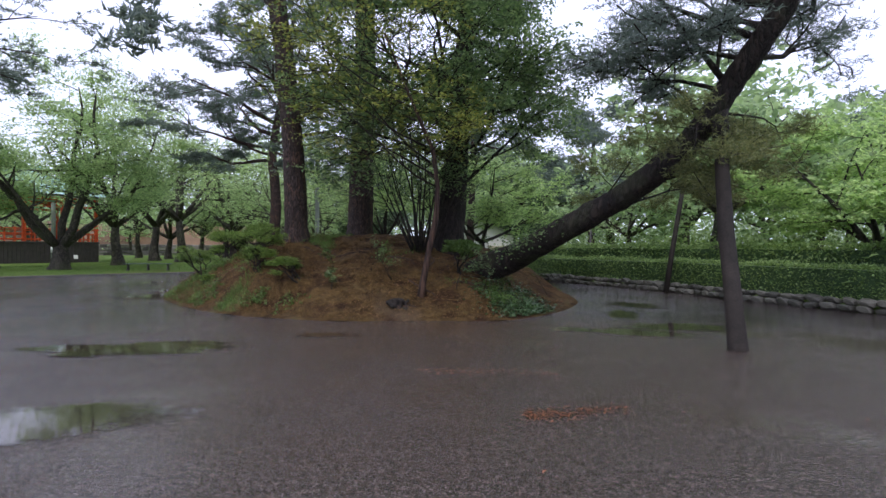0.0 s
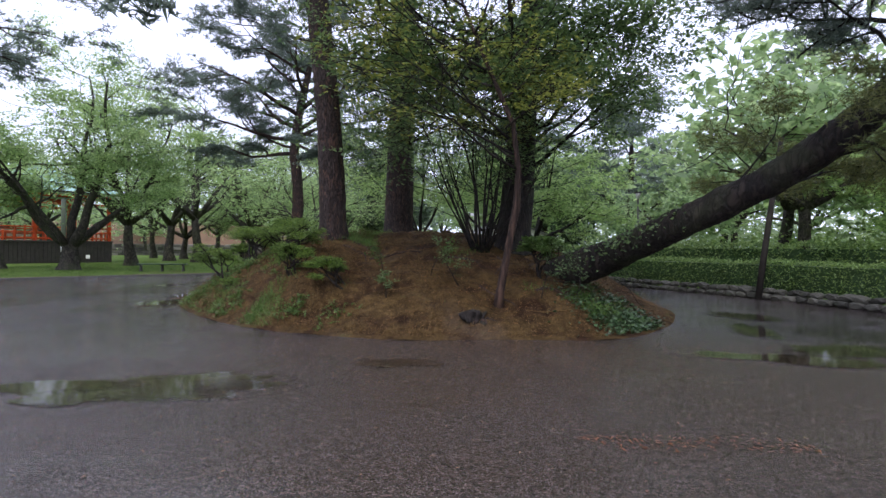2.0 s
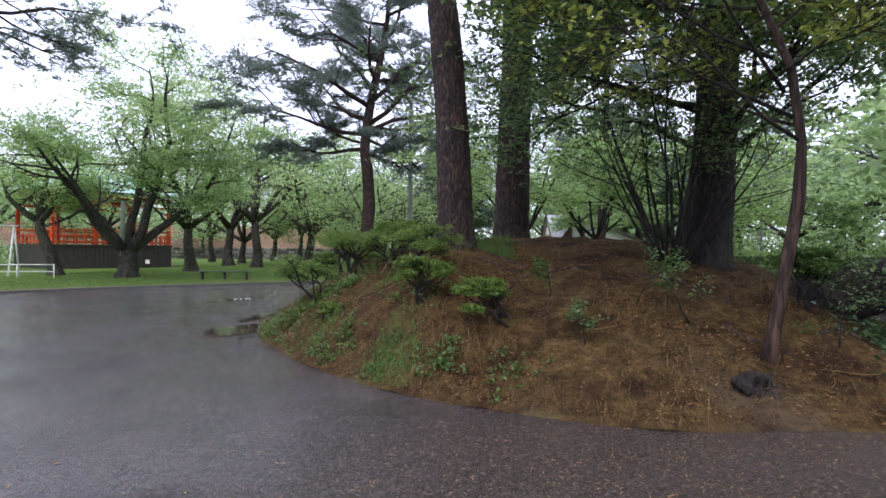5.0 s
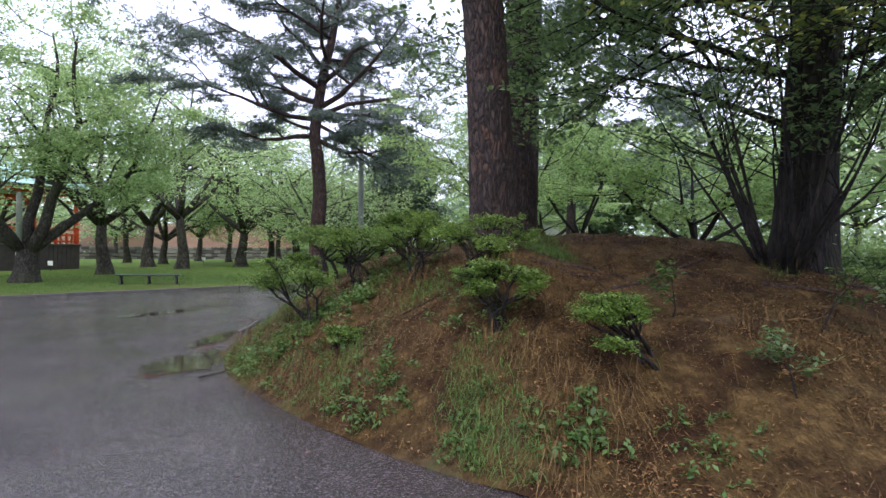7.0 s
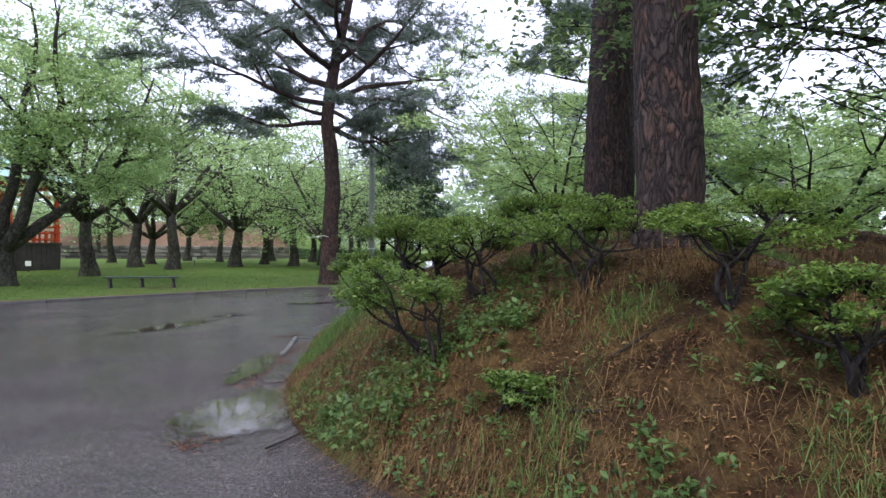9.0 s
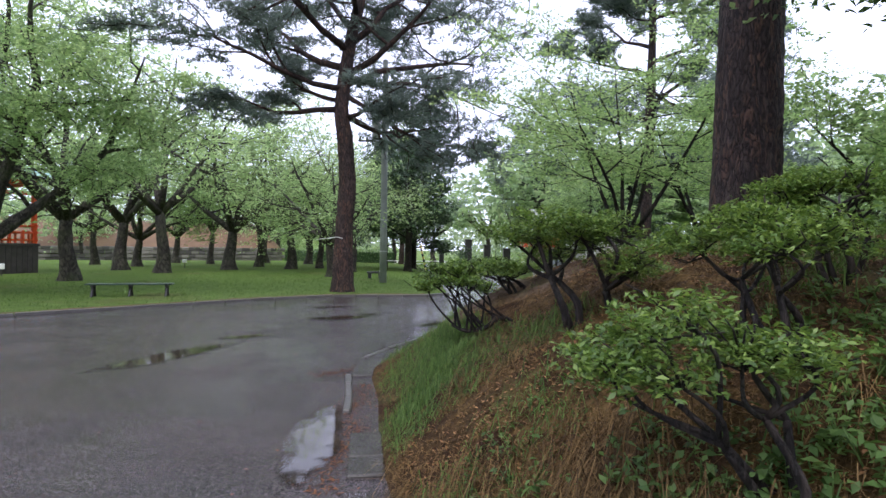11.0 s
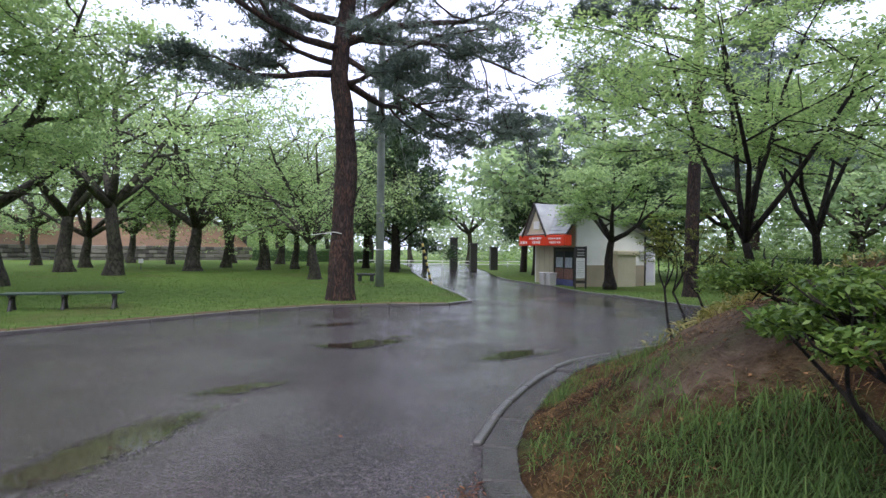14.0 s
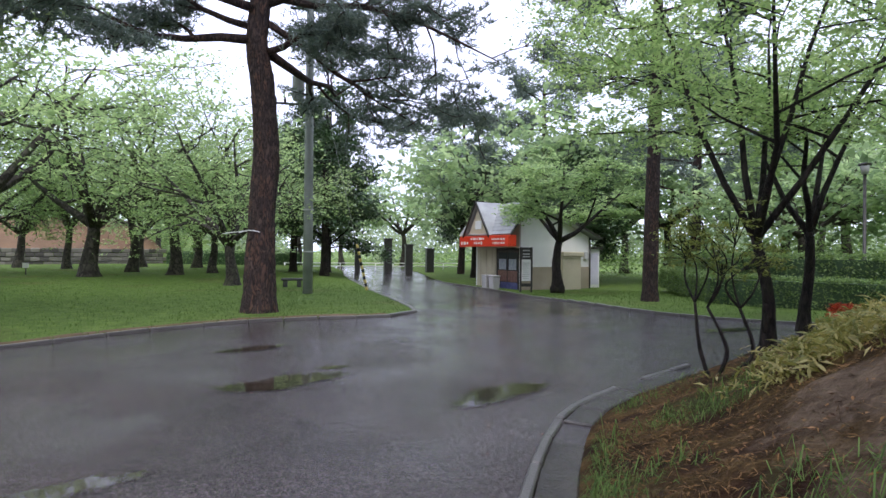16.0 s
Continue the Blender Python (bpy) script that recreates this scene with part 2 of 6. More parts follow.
BARK_RED = bark_mat("red_pine_bark", (0.042, 0.029, 0.027), (0.125, 0.082, 0.071), 13.0, 0.32, 0.03, 0.0, (0.15, 0.075, 0.05))
BARK_CHERRY = bark_mat("cherry_bark", (0.045, 0.04, 0.034), (0.13, 0.112, 0.092), 8.0, 0.6, 0.03, 0.6)
BARK_DARK = bark_mat("wet_dark_bark", (0.014, 0.011, 0.010), (0.048, 0.036, 0.029), 10.0, 0.3, 0.025, 0.25)
BARK_SNAG = bark_mat("snag_bark", (0.035, 0.02, 0.015), (0.11, 0.062, 0.043), 12.0, 0.1, 0.02)
LEAF_CHERRY = leaf_mat("cherry_leaf", (0.15, 0.235, 0.125), (0.285, 0.41, 0.21), (0.46, 0.585, 0.345), 0.66)
# far and woods leaves: rain haze is painted in as paler colours
LEAF_FAR_HAZED = leaf_mat("hazed_far_leaf", (0.16, 0.245, 0.145), (0.28, 0.40, 0.23), (0.45, 0.57, 0.37), 0.62)
LEAF_WOODS_HAZED = leaf_mat("hazed_woods_leaf", (0.16, 0.215, 0.155), (0.27, 0.35, 0.245), (0.42, 0.50, 0.36), 0.6)
LEAF_MAPLE = leaf_mat("maple_leaf", (0.16, 0.265, 0.115), (0.305, 0.45, 0.20), (0.51, 0.645, 0.345), 0.66)
LEAF_GOLD = leaf_mat("golden_maple_leaf", (0.075, 0.105, 0.028), (0.17, 0.21, 0.06), (0.34, 0.36, 0.115), 0.55)
LEAF_EVER = leaf_mat("evergreen_leaf", (0.05, 0.095, 0.045), (0.12, 0.20, 0.09), (0.25, 0.35, 0.165), 0.48, 0.4)
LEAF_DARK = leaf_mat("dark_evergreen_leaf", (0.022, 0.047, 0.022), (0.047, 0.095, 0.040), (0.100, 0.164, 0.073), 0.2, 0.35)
LEAF_AZALEA = leaf_mat("azalea_leaf", (0.045, 0.092, 0.022), (0.115, 0.20, 0.042), (0.25, 0.35, 0.085), 0.4)
LEAF_HEDGE = leaf_mat("hedge_leaf", (0.08, 0.14, 0.055), (0.17, 0.265, 0.10), (0.32, 0.43, 0.18), 0.5)
LEAF_WEED = leaf_mat("weed_leaf", (0.042, 0.085, 0.024), (0.085, 0.16, 0.042), (0.15, 0.24, 0.07), 0.4, 0.55)
LEAF_RED = leaf_mat("red_azalea_flower", (0.35, 0.03, 0.015), (0.5, 0.06, 0.02), (0.6, 0.12, 0.04), 0.3)
# needle colour made bluer and paler to carry the haze in the air
NEEDLE = leaf_mat("hazed_pine_needle", (0.072, 0.105, 0.104), (0.14, 0.187, 0.178), (0.25, 0.305, 0.285), 0.5)
YEW = leaf_mat("drooping_needle", (0.07, 0.09, 0.038), (0.14, 0.165, 0.062), (0.25, 0.26, 0.10), 0.4)
BLADE = leaf_mat("grass_blade", (0.042, 0.085, 0.022), (0.095, 0.17, 0.04), (0.17, 0.25, 0.075), 0.4, 0.85)
STRAW = island_mat("dry_straw", (0.034, 0.019, 0.008), (0.205, 0.128, 0.05))
LITTER = island_mat("fallen_needles", (0.028, 0.014, 0.006), (0.22, 0.122, 0.043))
RUST = island_mat("rusty_needles", (0.045, 0.018, 0.009), (0.18, 0.07, 0.025))
FLAKE = island_mat("dead_leaf", (0.04, 0.017, 0.008), (0.30, 0.165, 0.075))
SASA = leaf_mat("bamboo_grass_leaf", (0.10, 0.12, 0.025), (0.26, 0.25, 0.075), (0.46, 0.40, 0.18), 0.4)
RED = plain_mat("vermilion_paint", (0.60, 0.055, 0.012), (0.78, 0.10, 0.022), 0.4)
COPPER = plain_mat("verdigris_copper", (0.22, 0.42, 0.39), (0.42, 0.62, 0.58), 0.45, 1.2)
DARKWOOD = plain_mat("dark_boards", (0.030, 0.024, 0.022), (0.070, 0.058, 0.052), 0.6)
WETWOOD = plain_mat("wet_grey_wood", (0.012, 0.010, 0.009), (0.036, 0.029, 0.025), 0.8, 4, 30, depth=0.006, spec=0.25)
BENCHGREEN = plain_mat("weathered_green_paint", (0.020, 0.045, 0.035), (0.05, 0.085, 0.065), 0.35)
WHITE = plain_mat("white_plaster", (0.66, 0.66, 0.63), (0.80, 0.80, 0.77), 0.7, 1.0)
BEIGE = plain_mat("beige_wall", (0.50, 0.44, 0.31), (0.62, 0.56, 0.42), 0.65, 1.0)
TAN = plain_mat("tan_dado", (0.30, 0.25, 0.18), (0.40, 0.34, 0.26), 0.6, 1.0)
ROOFMETAL = plain_mat("wet_sheet_metal", (0.26, 0.27, 0.28), (0.42, 0.43, 0.44), 0.42, 1.5, 30, 0.1)
DARKTRIM = plain_mat("dark_trim", (0.020, 0.018, 0.017), (0.05, 0.045, 0.042), 0.4)
SIGNRED = plain_mat("signboard_red", (0.62, 0.035, 0.015), (0.76, 0.065, 0.025), 0.35, 1.0)
OFFWHITE = plain_mat("off_white_paint", (0.72, 0.72, 0.70), (0.82, 0.82, 0.80), 0.4)
LILAC = plain_mat("pale_lilac_door", (0.55, 0.54, 0.62), (0.66, 0.65, 0.72), 0.45)
STEEL = plain_mat("painted_steel_pole", (0.14, 0.17, 0.20), (0.22, 0.25, 0.28), 0.4)
POLE = plain_mat("concrete_pole", (0.17, 0.19, 0.165), (0.28, 0.30, 0.265), 0.5, 1.5)
GREY = plain_mat("grey_plastic", (0.36, 0.36, 0.35), (0.48, 0.48, 0.47), 0.4)
BLACK = plain_mat("black_band", (0.012, 0.012, 0.013), (0.03, 0.03, 0.03), 0.5)
YELLOW = plain_mat("guard_yellow", (0.55, 0.42, 0.10), (0.70, 0.56, 0.17), 0.45)
PILLAR = plain_mat("dark_stone_pillar", (0.022, 0.022, 0.022), (0.055, 0.055, 0.052), 0.35)
BROWN = plain_mat("poster_brown", (0.10, 0.045, 0.035), (0.30, 0.17, 0.13), 0.4, 7, 14)
POSTER = plain_mat("pale_poster", (0.22, 0.28, 0.36), (0.50, 0.53, 0.56), 0.4, 6, 14)
BLUE = plain_mat("poster_blue", (0.05, 0.06, 0.19), (0.16, 0.18, 0.36), 0.4, 5)
GLASS = Mat("window_glass", 0.04)
GLASS.b.inputs["Base Color"].default_value = (0.05, 0.06, 0.065, 1)
GLASS = GLASS.m


# ---- mesh helpers ----
def solid(name, verts, faces, mat, parent=None, label="", smooth=False):
    me = bpy.data.meshes.new(name)
    me.from_pydata([tuple(v) for v in verts], [], faces)
    if smooth:
        me.polygons.foreach_set("use_smooth", [True] * len(me.polygons))
    me.materials.append(mat)
    ob = new(name, me)
    if parent:
        ob.parent = parent
    if label:
        ob["label"] = label
    return ob


def soup(name, V, per, mat, parent=None, label=""):
    """One mesh of many loose faces with per corners each, from an array of corners."""
    n = len(V) // per
    me = bpy.data.meshes.new(name)
    me.vertices.add(n * per)
    me.vertices.foreach_set("co", np.asarray(V, dtype=np.float32).ravel())
    me.loops.add(n * per)
    me.loops.foreach_set("vertex_index", np.arange(n * per, dtype=np.int32))
    me.polygons.add(n)
    me.polygons.foreach_set("loop_start", np.arange(0, n * per, per, dtype=np.int32))
    me.polygons.foreach_set("loop_total", np.full(n, per, dtype=np.int32))
    me.update(calc_edges=True)
    me.materials.append(mat)
    ob = new(name, me)
    if parent:
        ob.parent = parent
    if label:
        ob["label"] = label
    return ob


def part(name, bm, mat, parent, label="", smooth=False):
    me = bpy.data.meshes.new(name)
    if smooth:
        for f in bm.faces:
            f.smooth = True
    bm.to_mesh(me)
    bm.free()
    me.materials.append(mat)
    ob = new(name, me)
    if parent:
        ob.parent = parent
    if label:
        ob["label"] = label
    return ob


def thing(name, at, label, category, group="", rz=0.0, kind=""):
    e = new(name)
    e.empty_display_size = 0.2
    e.matrix_basis = pose(*at, 0, 0, rz)
    return tagged(e, label, category, group, kind)


def add_box(bm, size, at, bevel=0.01, rot=None):
    m = Matrix.Translation(at) @ (rot.to_4x4() if rot else Matrix()) @ Matrix.Diagonal((*size, 1))
    g = bmesh.ops.create_cube(bm, size=1, matrix=m)
    if bevel:
        es = list({e for v in g["verts"] for e in v.link_edges})
        bmesh.ops.bevel(bm, geom=es, offset=min(bevel, min(size) * 0.4), segments=1, affect="EDGES")
    return bm


def box(size, at=(0, 0, 0), bevel=0.01, rot=None):
    return add_box(bmesh.new(), size, at, bevel, rot)


def rod(pts, radii, sides=8, caps=True, wob=0.0, rng=None):
    """Vertices and faces of a tube along points."""
    V, F = [], []
    n = len(pts)
    pts = [Vector(p) for p in pts]
    side = None
    for i, p in enumerate(pts):
        d = (pts[min(i + 1, n - 1)] - pts[max(i - 1, 0)]).normalized()
        if side is None:
            side = d.orthogonal().normalized()
        side = (side - d * side.dot(d)).normalized()
        up = d.cross(side)
        for s in range(sides):
            a = 2 * math.pi * s / sides
            r = radii[i] * (1 + (rng.uniform(-wob, wob) if wob else 0))
            V.append(p + side * (r * math.cos(a)) + up * (r * math.sin(a)))
    for i in range(n - 1):
        for s in range(sides):
            a, b = i * sides + s, i * sides + (s + 1) % sides
            F.append((a, b, b + sides, a + sides))
    if caps:
        F.append(tuple(range(sides - 1, -1, -1)))
        F.append(tuple(range((n - 1) * sides, n * sides)))
    return V, F


class Tubes:
    def __init__(self):
        self.V, self.F = [], []

    def add(self, pts, radii, sides=6, wob=0.0, rng=None, caps=True):
        v, f = rod(pts, radii, sides, caps, wob, rng)
        o = len(self.V)
        self.V += v
        self.F += [tuple(i + o for i in q) for q in f]

    def make(self, name, mat, parent=None, label=""):
        return solid(name, self.V, self.F, mat, parent, label, True)


def unit(a):
    return a / np.maximum(np.linalg.norm(a, axis=-1, keepdims=True), 1e-9)


def leaf_faces(P, rng, size, flat=0.55, ratio=0.5, droop=0.0, vary=0.35):
    """Pointed leaves (two folded halves as one quad each way) at points P."""
    n = len(P)
    ang = rng.uniform(0, 2 * np.pi, n)
    d = np.stack([np.cos(ang), np.sin(ang), rng.normal(0, 1 - flat, n) - droop], 1)
    d = unit(d)
    nrm = unit(np.stack([rng.normal(0, 1 - flat, n), rng.normal(0, 1 - flat, n), np.ones(n)], 1))
    s = unit(np.cross(nrm, d))
    L = (size * rng.uniform(1 - vary, 1 + vary, n))[:, None]
    up = np.cross(d, s) * L * 0.08
    a, b = P - d * L * 0.5, P + d * L * 0.5 - up
    l, r = P + s * L * ratio * 0.5 + up, P - s * L * ratio * 0.5 + up
    return np.stack([a, l, b, r], 1).reshape(-1, 3)


def needle_faces(P, rng, size, k=7, wide=0.08, up=0.5):
    """Tufts of k thin needles at points P."""
    n = len(P) * k
    C = np.repeat(P, k, 0)
    d = rng.normal(0, 1, (n, 3))
    d[:, 2] = d[:, 2] * 0.7 + up
    d = unit(d)
    s = unit(np.cross(d, rng.normal(0, 1, (n, 3))))
    L = (size * rng.uniform(0.6, 1.25, n))[:, None]
    return np.stack([C - s * L * wide, C + s * L * wide, C + d * L], 1).reshape(-1, 3)


def blade_faces(P, rng, size, lean=0.5, wide=0.05):
    n = len(P)
    ang = rng.uniform(0, 2 * np.pi, n)
    h = np.stack([np.cos(ang), np.sin(ang), np.zeros(n)], 1)
    s = np.stack([-np.sin(ang), np.cos(ang), np.zeros(n)], 1)
    L = (size * rng.uniform(0.5, 1.3, n))[:, None]
    ln = (lean * rng.uniform(0.2, 1.4, n))[:, None]
    z = np.array([[0, 0, 1.0]])
    mid = P + z * L * 0.6 + h * L * ln * 0.35
    tip = P + z * L * (1.0 - 0.35 * ln) + h * L * ln
    w = L * wide
    low = np.stack([P - s * w, P + s * w, mid + s * w * 0.8, mid - s * w * 0.8], 1)
    high = np.stack([mid - s * w * 0.8, mid + s * w * 0.8, tip + s * w * 0.1, tip - s * w * 0.1], 1)
    return np.concatenate([low, high], 1).reshape(-1, 3)


# ---- the lie of the land ----
def smooth(a, b, x):
    t = max(0.0, min(1.0, (x - a) / (b - a)))
    return t * t * (3 - 2 * t)


def inside(x, y, P):
    r, n = False, len(P)
    for i in range(n):
        (a, b), (c, d) = P[i], P[(i + 1) % n]
        if (b > y) != (d > y) and x < (c - a) * (y - b) / (d - b) + a:
            r = not r
    return r


def edge_dist(x, y, P, closed=True):
    m, n = 1e9, len(P)
    for i in range(n if closed else n - 1):
        (a, b), (c, d) = P[i], P[(i + 1) % n]
        t = max(0, min(1, ((x - a) * (c - a) + (y - b) * (d - b)) / ((c - a) ** 2 + (d - b) ** 2)))
        m = min(m, math.hypot(x - a - t * (c - a), y - b - t * (d - b)))
    return m


def ground_z(x, y):
    fall = -0.42 * smooth(36, 48, y) * smooth(-10, -3, x)
    bank = 5.0 * smooth(0, 22, (y - 88) - 0.25 * abs(x + 40)) * smooth(-20, -32, x)
    return fall + bank


MOUND = [(2.45, 13.3), (1.2, 12.1), (-0.7, 12.0), (-2.2, 11.8), (-3.9, 12.3), (-5.0, 12.85), (-6.4, 14.05), (-7.8, 15.8), (-8.5, 17.0), (-8.92, 18.6), (-9.07, 20.8), (-9.2, 22.4), (-8.75, 23.8), (-7.47, 25.9), (-6.27, 26.9), (-4.5, 27.9), (-3.0, 28.8), (-1.8, 29.4), (0, 29.3), (2, 27.6), (3.6, 25), (4.2, 21), (4.0, 17.0), (3.35, 14.9)]


def mound_z(x, y, rough=True):
    if not inside(x, y, MOUND):
        return 0.0
    d = edge_dist(x, y, MOUND)
    s = 2.0 + 1.5 * smooth(-5.0, -3.0, x) * smooth(20, 16, y) + 1.2 * smooth(22.8, 25.5, y)
    h = 1.98 * (1 - math.exp(-((d / s) ** 1.25)))
    if rough:
        k = min(1, d / 0.8)
        h += k * (0.12 * noise.noise((x * 0.9, y * 0.9, 0)) + 0.075 * noise.noise((x * 2.6, y * 2.6, 3)) + 0.03 * noise.noise((x * 6, y * 6, 5)))
    return max(h, 0.0) + 0.015


def growth(x, y):
    """How far grass has grown over the mound's soil, from 0 to 1."""
    d = edge_dist(x, y, MOUND)
    foot = smooth(2.5, 0.2, d) * smooth(-4.2, -6.2, x) * (1 - 0.45 * smooth(17.5, 19.0, y))
    lush = math.exp(-((x + 8.25) ** 2 + ((y - 20.2) * 0.75) ** 2) / 0.55)
    top = 0.35 * smooth(1.4, 1.9, mound_z(x, y, False)) * smooth(-2, -5, x)
    foot *= 0.6 + 0.4 * smooth(15.2, 16.8, y)
    return max(0.0, min(1.0, 0.55 * foot + 0.9 * lush + top + 0.6 * noise.noise((x * 0.9, y * 0.9, 4)) - 0.04))


def worn(x, y):
    """Bare sandy places trodden or washed out of the slope, from 0 to 1."""
    v = 0.0
    for cx, cy, r in ((-7.7, 22.5, 0.75), (-7.2, 23.4, 0.6), (-6.9, 21.6, 0.55)):
        v = max(v, math.exp(-((x - cx) ** 2 + (y - cy) ** 2) / (r * r)))
    return v


def top_z(x, y):
    return max(mound_z(x, y), ground_z(x, y))


def spline(P, step, closed=False):
    """Points along a smooth curve through P."""
    out, n = [], len(P)
    Q = [Vector((*p, 0)) if len(p) == 2 else Vector(p) for p in P]
    for i in range(n if closed else n - 1):
        p0, p1 = Q[(i - 1) % n] if closed or i else Q[i], Q[i]
        p2 = Q[(i + 1) % n]
        p3 = Q[(i + 2) % n] if closed or i + 2 < n else p2
        k = max(1, round((p2 - p1).length / step))
        for j in range(k):
            t = j / k
            out.append(0.5 * ((2 * p1) + (p2 - p0) * t + (2 * p0 - 5 * p1 + 4 * p2 - p3) * t * t + (3 * p1 - p0 - 3 * p2 + p3) * t ** 3))
    if not closed:
        out.append(Q[-1])
    return out


def sheet(name, outline, step, height, mat, smooth_it=True):
    """A triangulated surface inside an outline, at height(x, y)."""
    from mathutils.geometry import delaunay_2d_cdt
    rng = np.random.default_rng(len(outline))
    n = len(outline)
    pts = [Vector((p[0], p[1])) for p in outline]
    flat = [(p[0], p[1]) for p in outline]
    xs, ys = [p[0] for p in flat], [p[1] for p in flat]
    for i in range(int((max(xs) - min(xs)) / step) + 1):
        for j in range(int((max(ys) - min(ys)) / step) + 1):
            x = min(xs) + (i + rng.uniform(0.2, 0.8)) * step
            y = min(ys) + (j + rng.uniform(0.2, 0.8)) * step
            if inside(x, y, flat) and edge_dist(x, y, flat) > step * 0.35:
                pts.append(Vector((x, y)))
    v, _, f, *_ = delaunay_2d_cdt(pts, [(i, (i + 1) % n) for i in range(n)], [], 1, 1e-5)
    return solid(name, [(p.x, p.y, height(p.x, p.y)) for p in v], [tuple(q) for q in f], mat, None, "", smooth_it)


# ---- setting ----
WEST_EDGE = [(-34, -30), (-28, 0), (-25, 12), (-22.5, 21.9), (-20.5, 26.1), (-17.6, 29.2), (-15.1, 31.7), (-13.1, 33.6), (-11.3, 34.7), (-9.7, 35.1), (-7.9, 35.3), (-7.05, 36.2), (-6.9, 42), (-6.9, 50), (-6.8, 62), (-6, 76), (-6, 95)]
EAST_EDGE = [(3, 95), (1.6, 76), (-0.4, 60), (-0.1, 54), (0.5, 48), (0.0, 44), (-0.7, 39.5), (-0.7, 35.6), (0.1, 33.4), (1.6, 31.8), (4.2, 28.3), (6.4, 24.3), (8.2, 20.6), (9.2, 17.3), (10.6, 13.8), (12.5, 9), (14, 0), (15, -30)]
west_line, east_line = spline(WEST_EDGE, 1.2), spline(EAST_EDGE, 1.2)


def build_ground():
    near = lambda a, b, s: list(np.arange(a, b, s))
    xs = [-2500, -900, -400, -200] + near(-120, 120, 4) + [120, 200, 400, 900, 2500]
    ys = [-2500, -900, -400, -150] + near(-80, 160, 4) + [160, 220, 400, 900, 2500]
    V = [(x, y, ground_z(x, y) - 0.05) for y in ys for x in xs]
    w = len(xs)
    F = [(j * w + i, j * w + i + 1, (j + 1) * w + i + 1, (j + 1) * w + i) for j in range(len(ys) - 1) for i in range(w - 1)]
    tagged(solid("ground", V, F, TURF, smooth=True), "green park turf reaching into the distance", "ground", kind="structure")
    road = [(p.x, p.y) for p in west_line] + [(p.x, p.y) for p in east_line]
    tagged(sheet("road", road, 1.5, lambda x, y: ground_z(x, y), ASPHALT), "wet dark asphalt path with earth patches", "road", kind="structure")
    lw = [(p.x, p.y) for p in west_line] + [(-100, 95), (-100, -30)]
    tagged(sheet("lawn_west", lw, 2.2, lambda x, y: ground_z(x, y) + 0.045 + 0.05 * noise.noise((x * 0.3, y * 0.3, 0)) * min(1, edge_dist(x, y, WEST_EDGE, False) / 3), TURF), "rain-wet green lawn with bare brown patches", "lawn", kind="structure")
    le = [(p.x, p.y) for p in east_line] + [(60, -30), (60, 95)]
    tagged(sheet("lawn_east", le, 2.2, lambda x, y: ground_z(x, y) + 0.045, TURF), "green grass strip beside the path", "lawn", kind="structure")
    out = [(p.x, p.y) for p in spline(MOUND, 0.35, True)]
    hill = sheet("mound", out, 0.2, mound_z, SOIL)
    hill.data.attributes.new("grown", "FLOAT", "POINT").data.foreach_set("value", [growth(v.co.x, v.co.y) for v in hill.data.vertices])
    hill.data.attributes.new("worn", "FLOAT", "POINT").data.foreach_set("value", [worn(v.co.x, v.co.y) for v in hill.data.vertices])
    tagged(hill, "brown earth mound strewn with pine needles", "mound", kind="structure")


def kerb_run(owner, line, width, height, gap, length, mat, zf, jitter=0.006, seed=1):
    """Kerb stones end to end along a line."""
    rng = random.Random(seed)
    cache = {}
    for a, b in zip(line[:-1], line[1:]):
        L = (b - a).length
        if L < 0.2:
            continue
        key = round(L, 1)
        if key not in cache:
            bm = box((key - gap, width, height), (0, 0, 0), 0.015)
            me = bpy.data.meshes.new("kerb_stone")
            bm.to_mesh(me)
            bm.free()
            me.materials.append(mat)
            cache[key] = me
        o = new("kerb_stone", cache[key])
        mid = (a + b) / 2
        o.matrix_basis = pose(mid.x, mid.y, zf(mid.x, mid.y) + rng.uniform(-jitter, jitter), 0, rng.uniform(-0.4, 0.4), math.degrees(math.atan2(b.y - a.y, b.x - a.x)) + rng.uniform(-0.5, 0.5))
        o.parent = owner


build_ground()


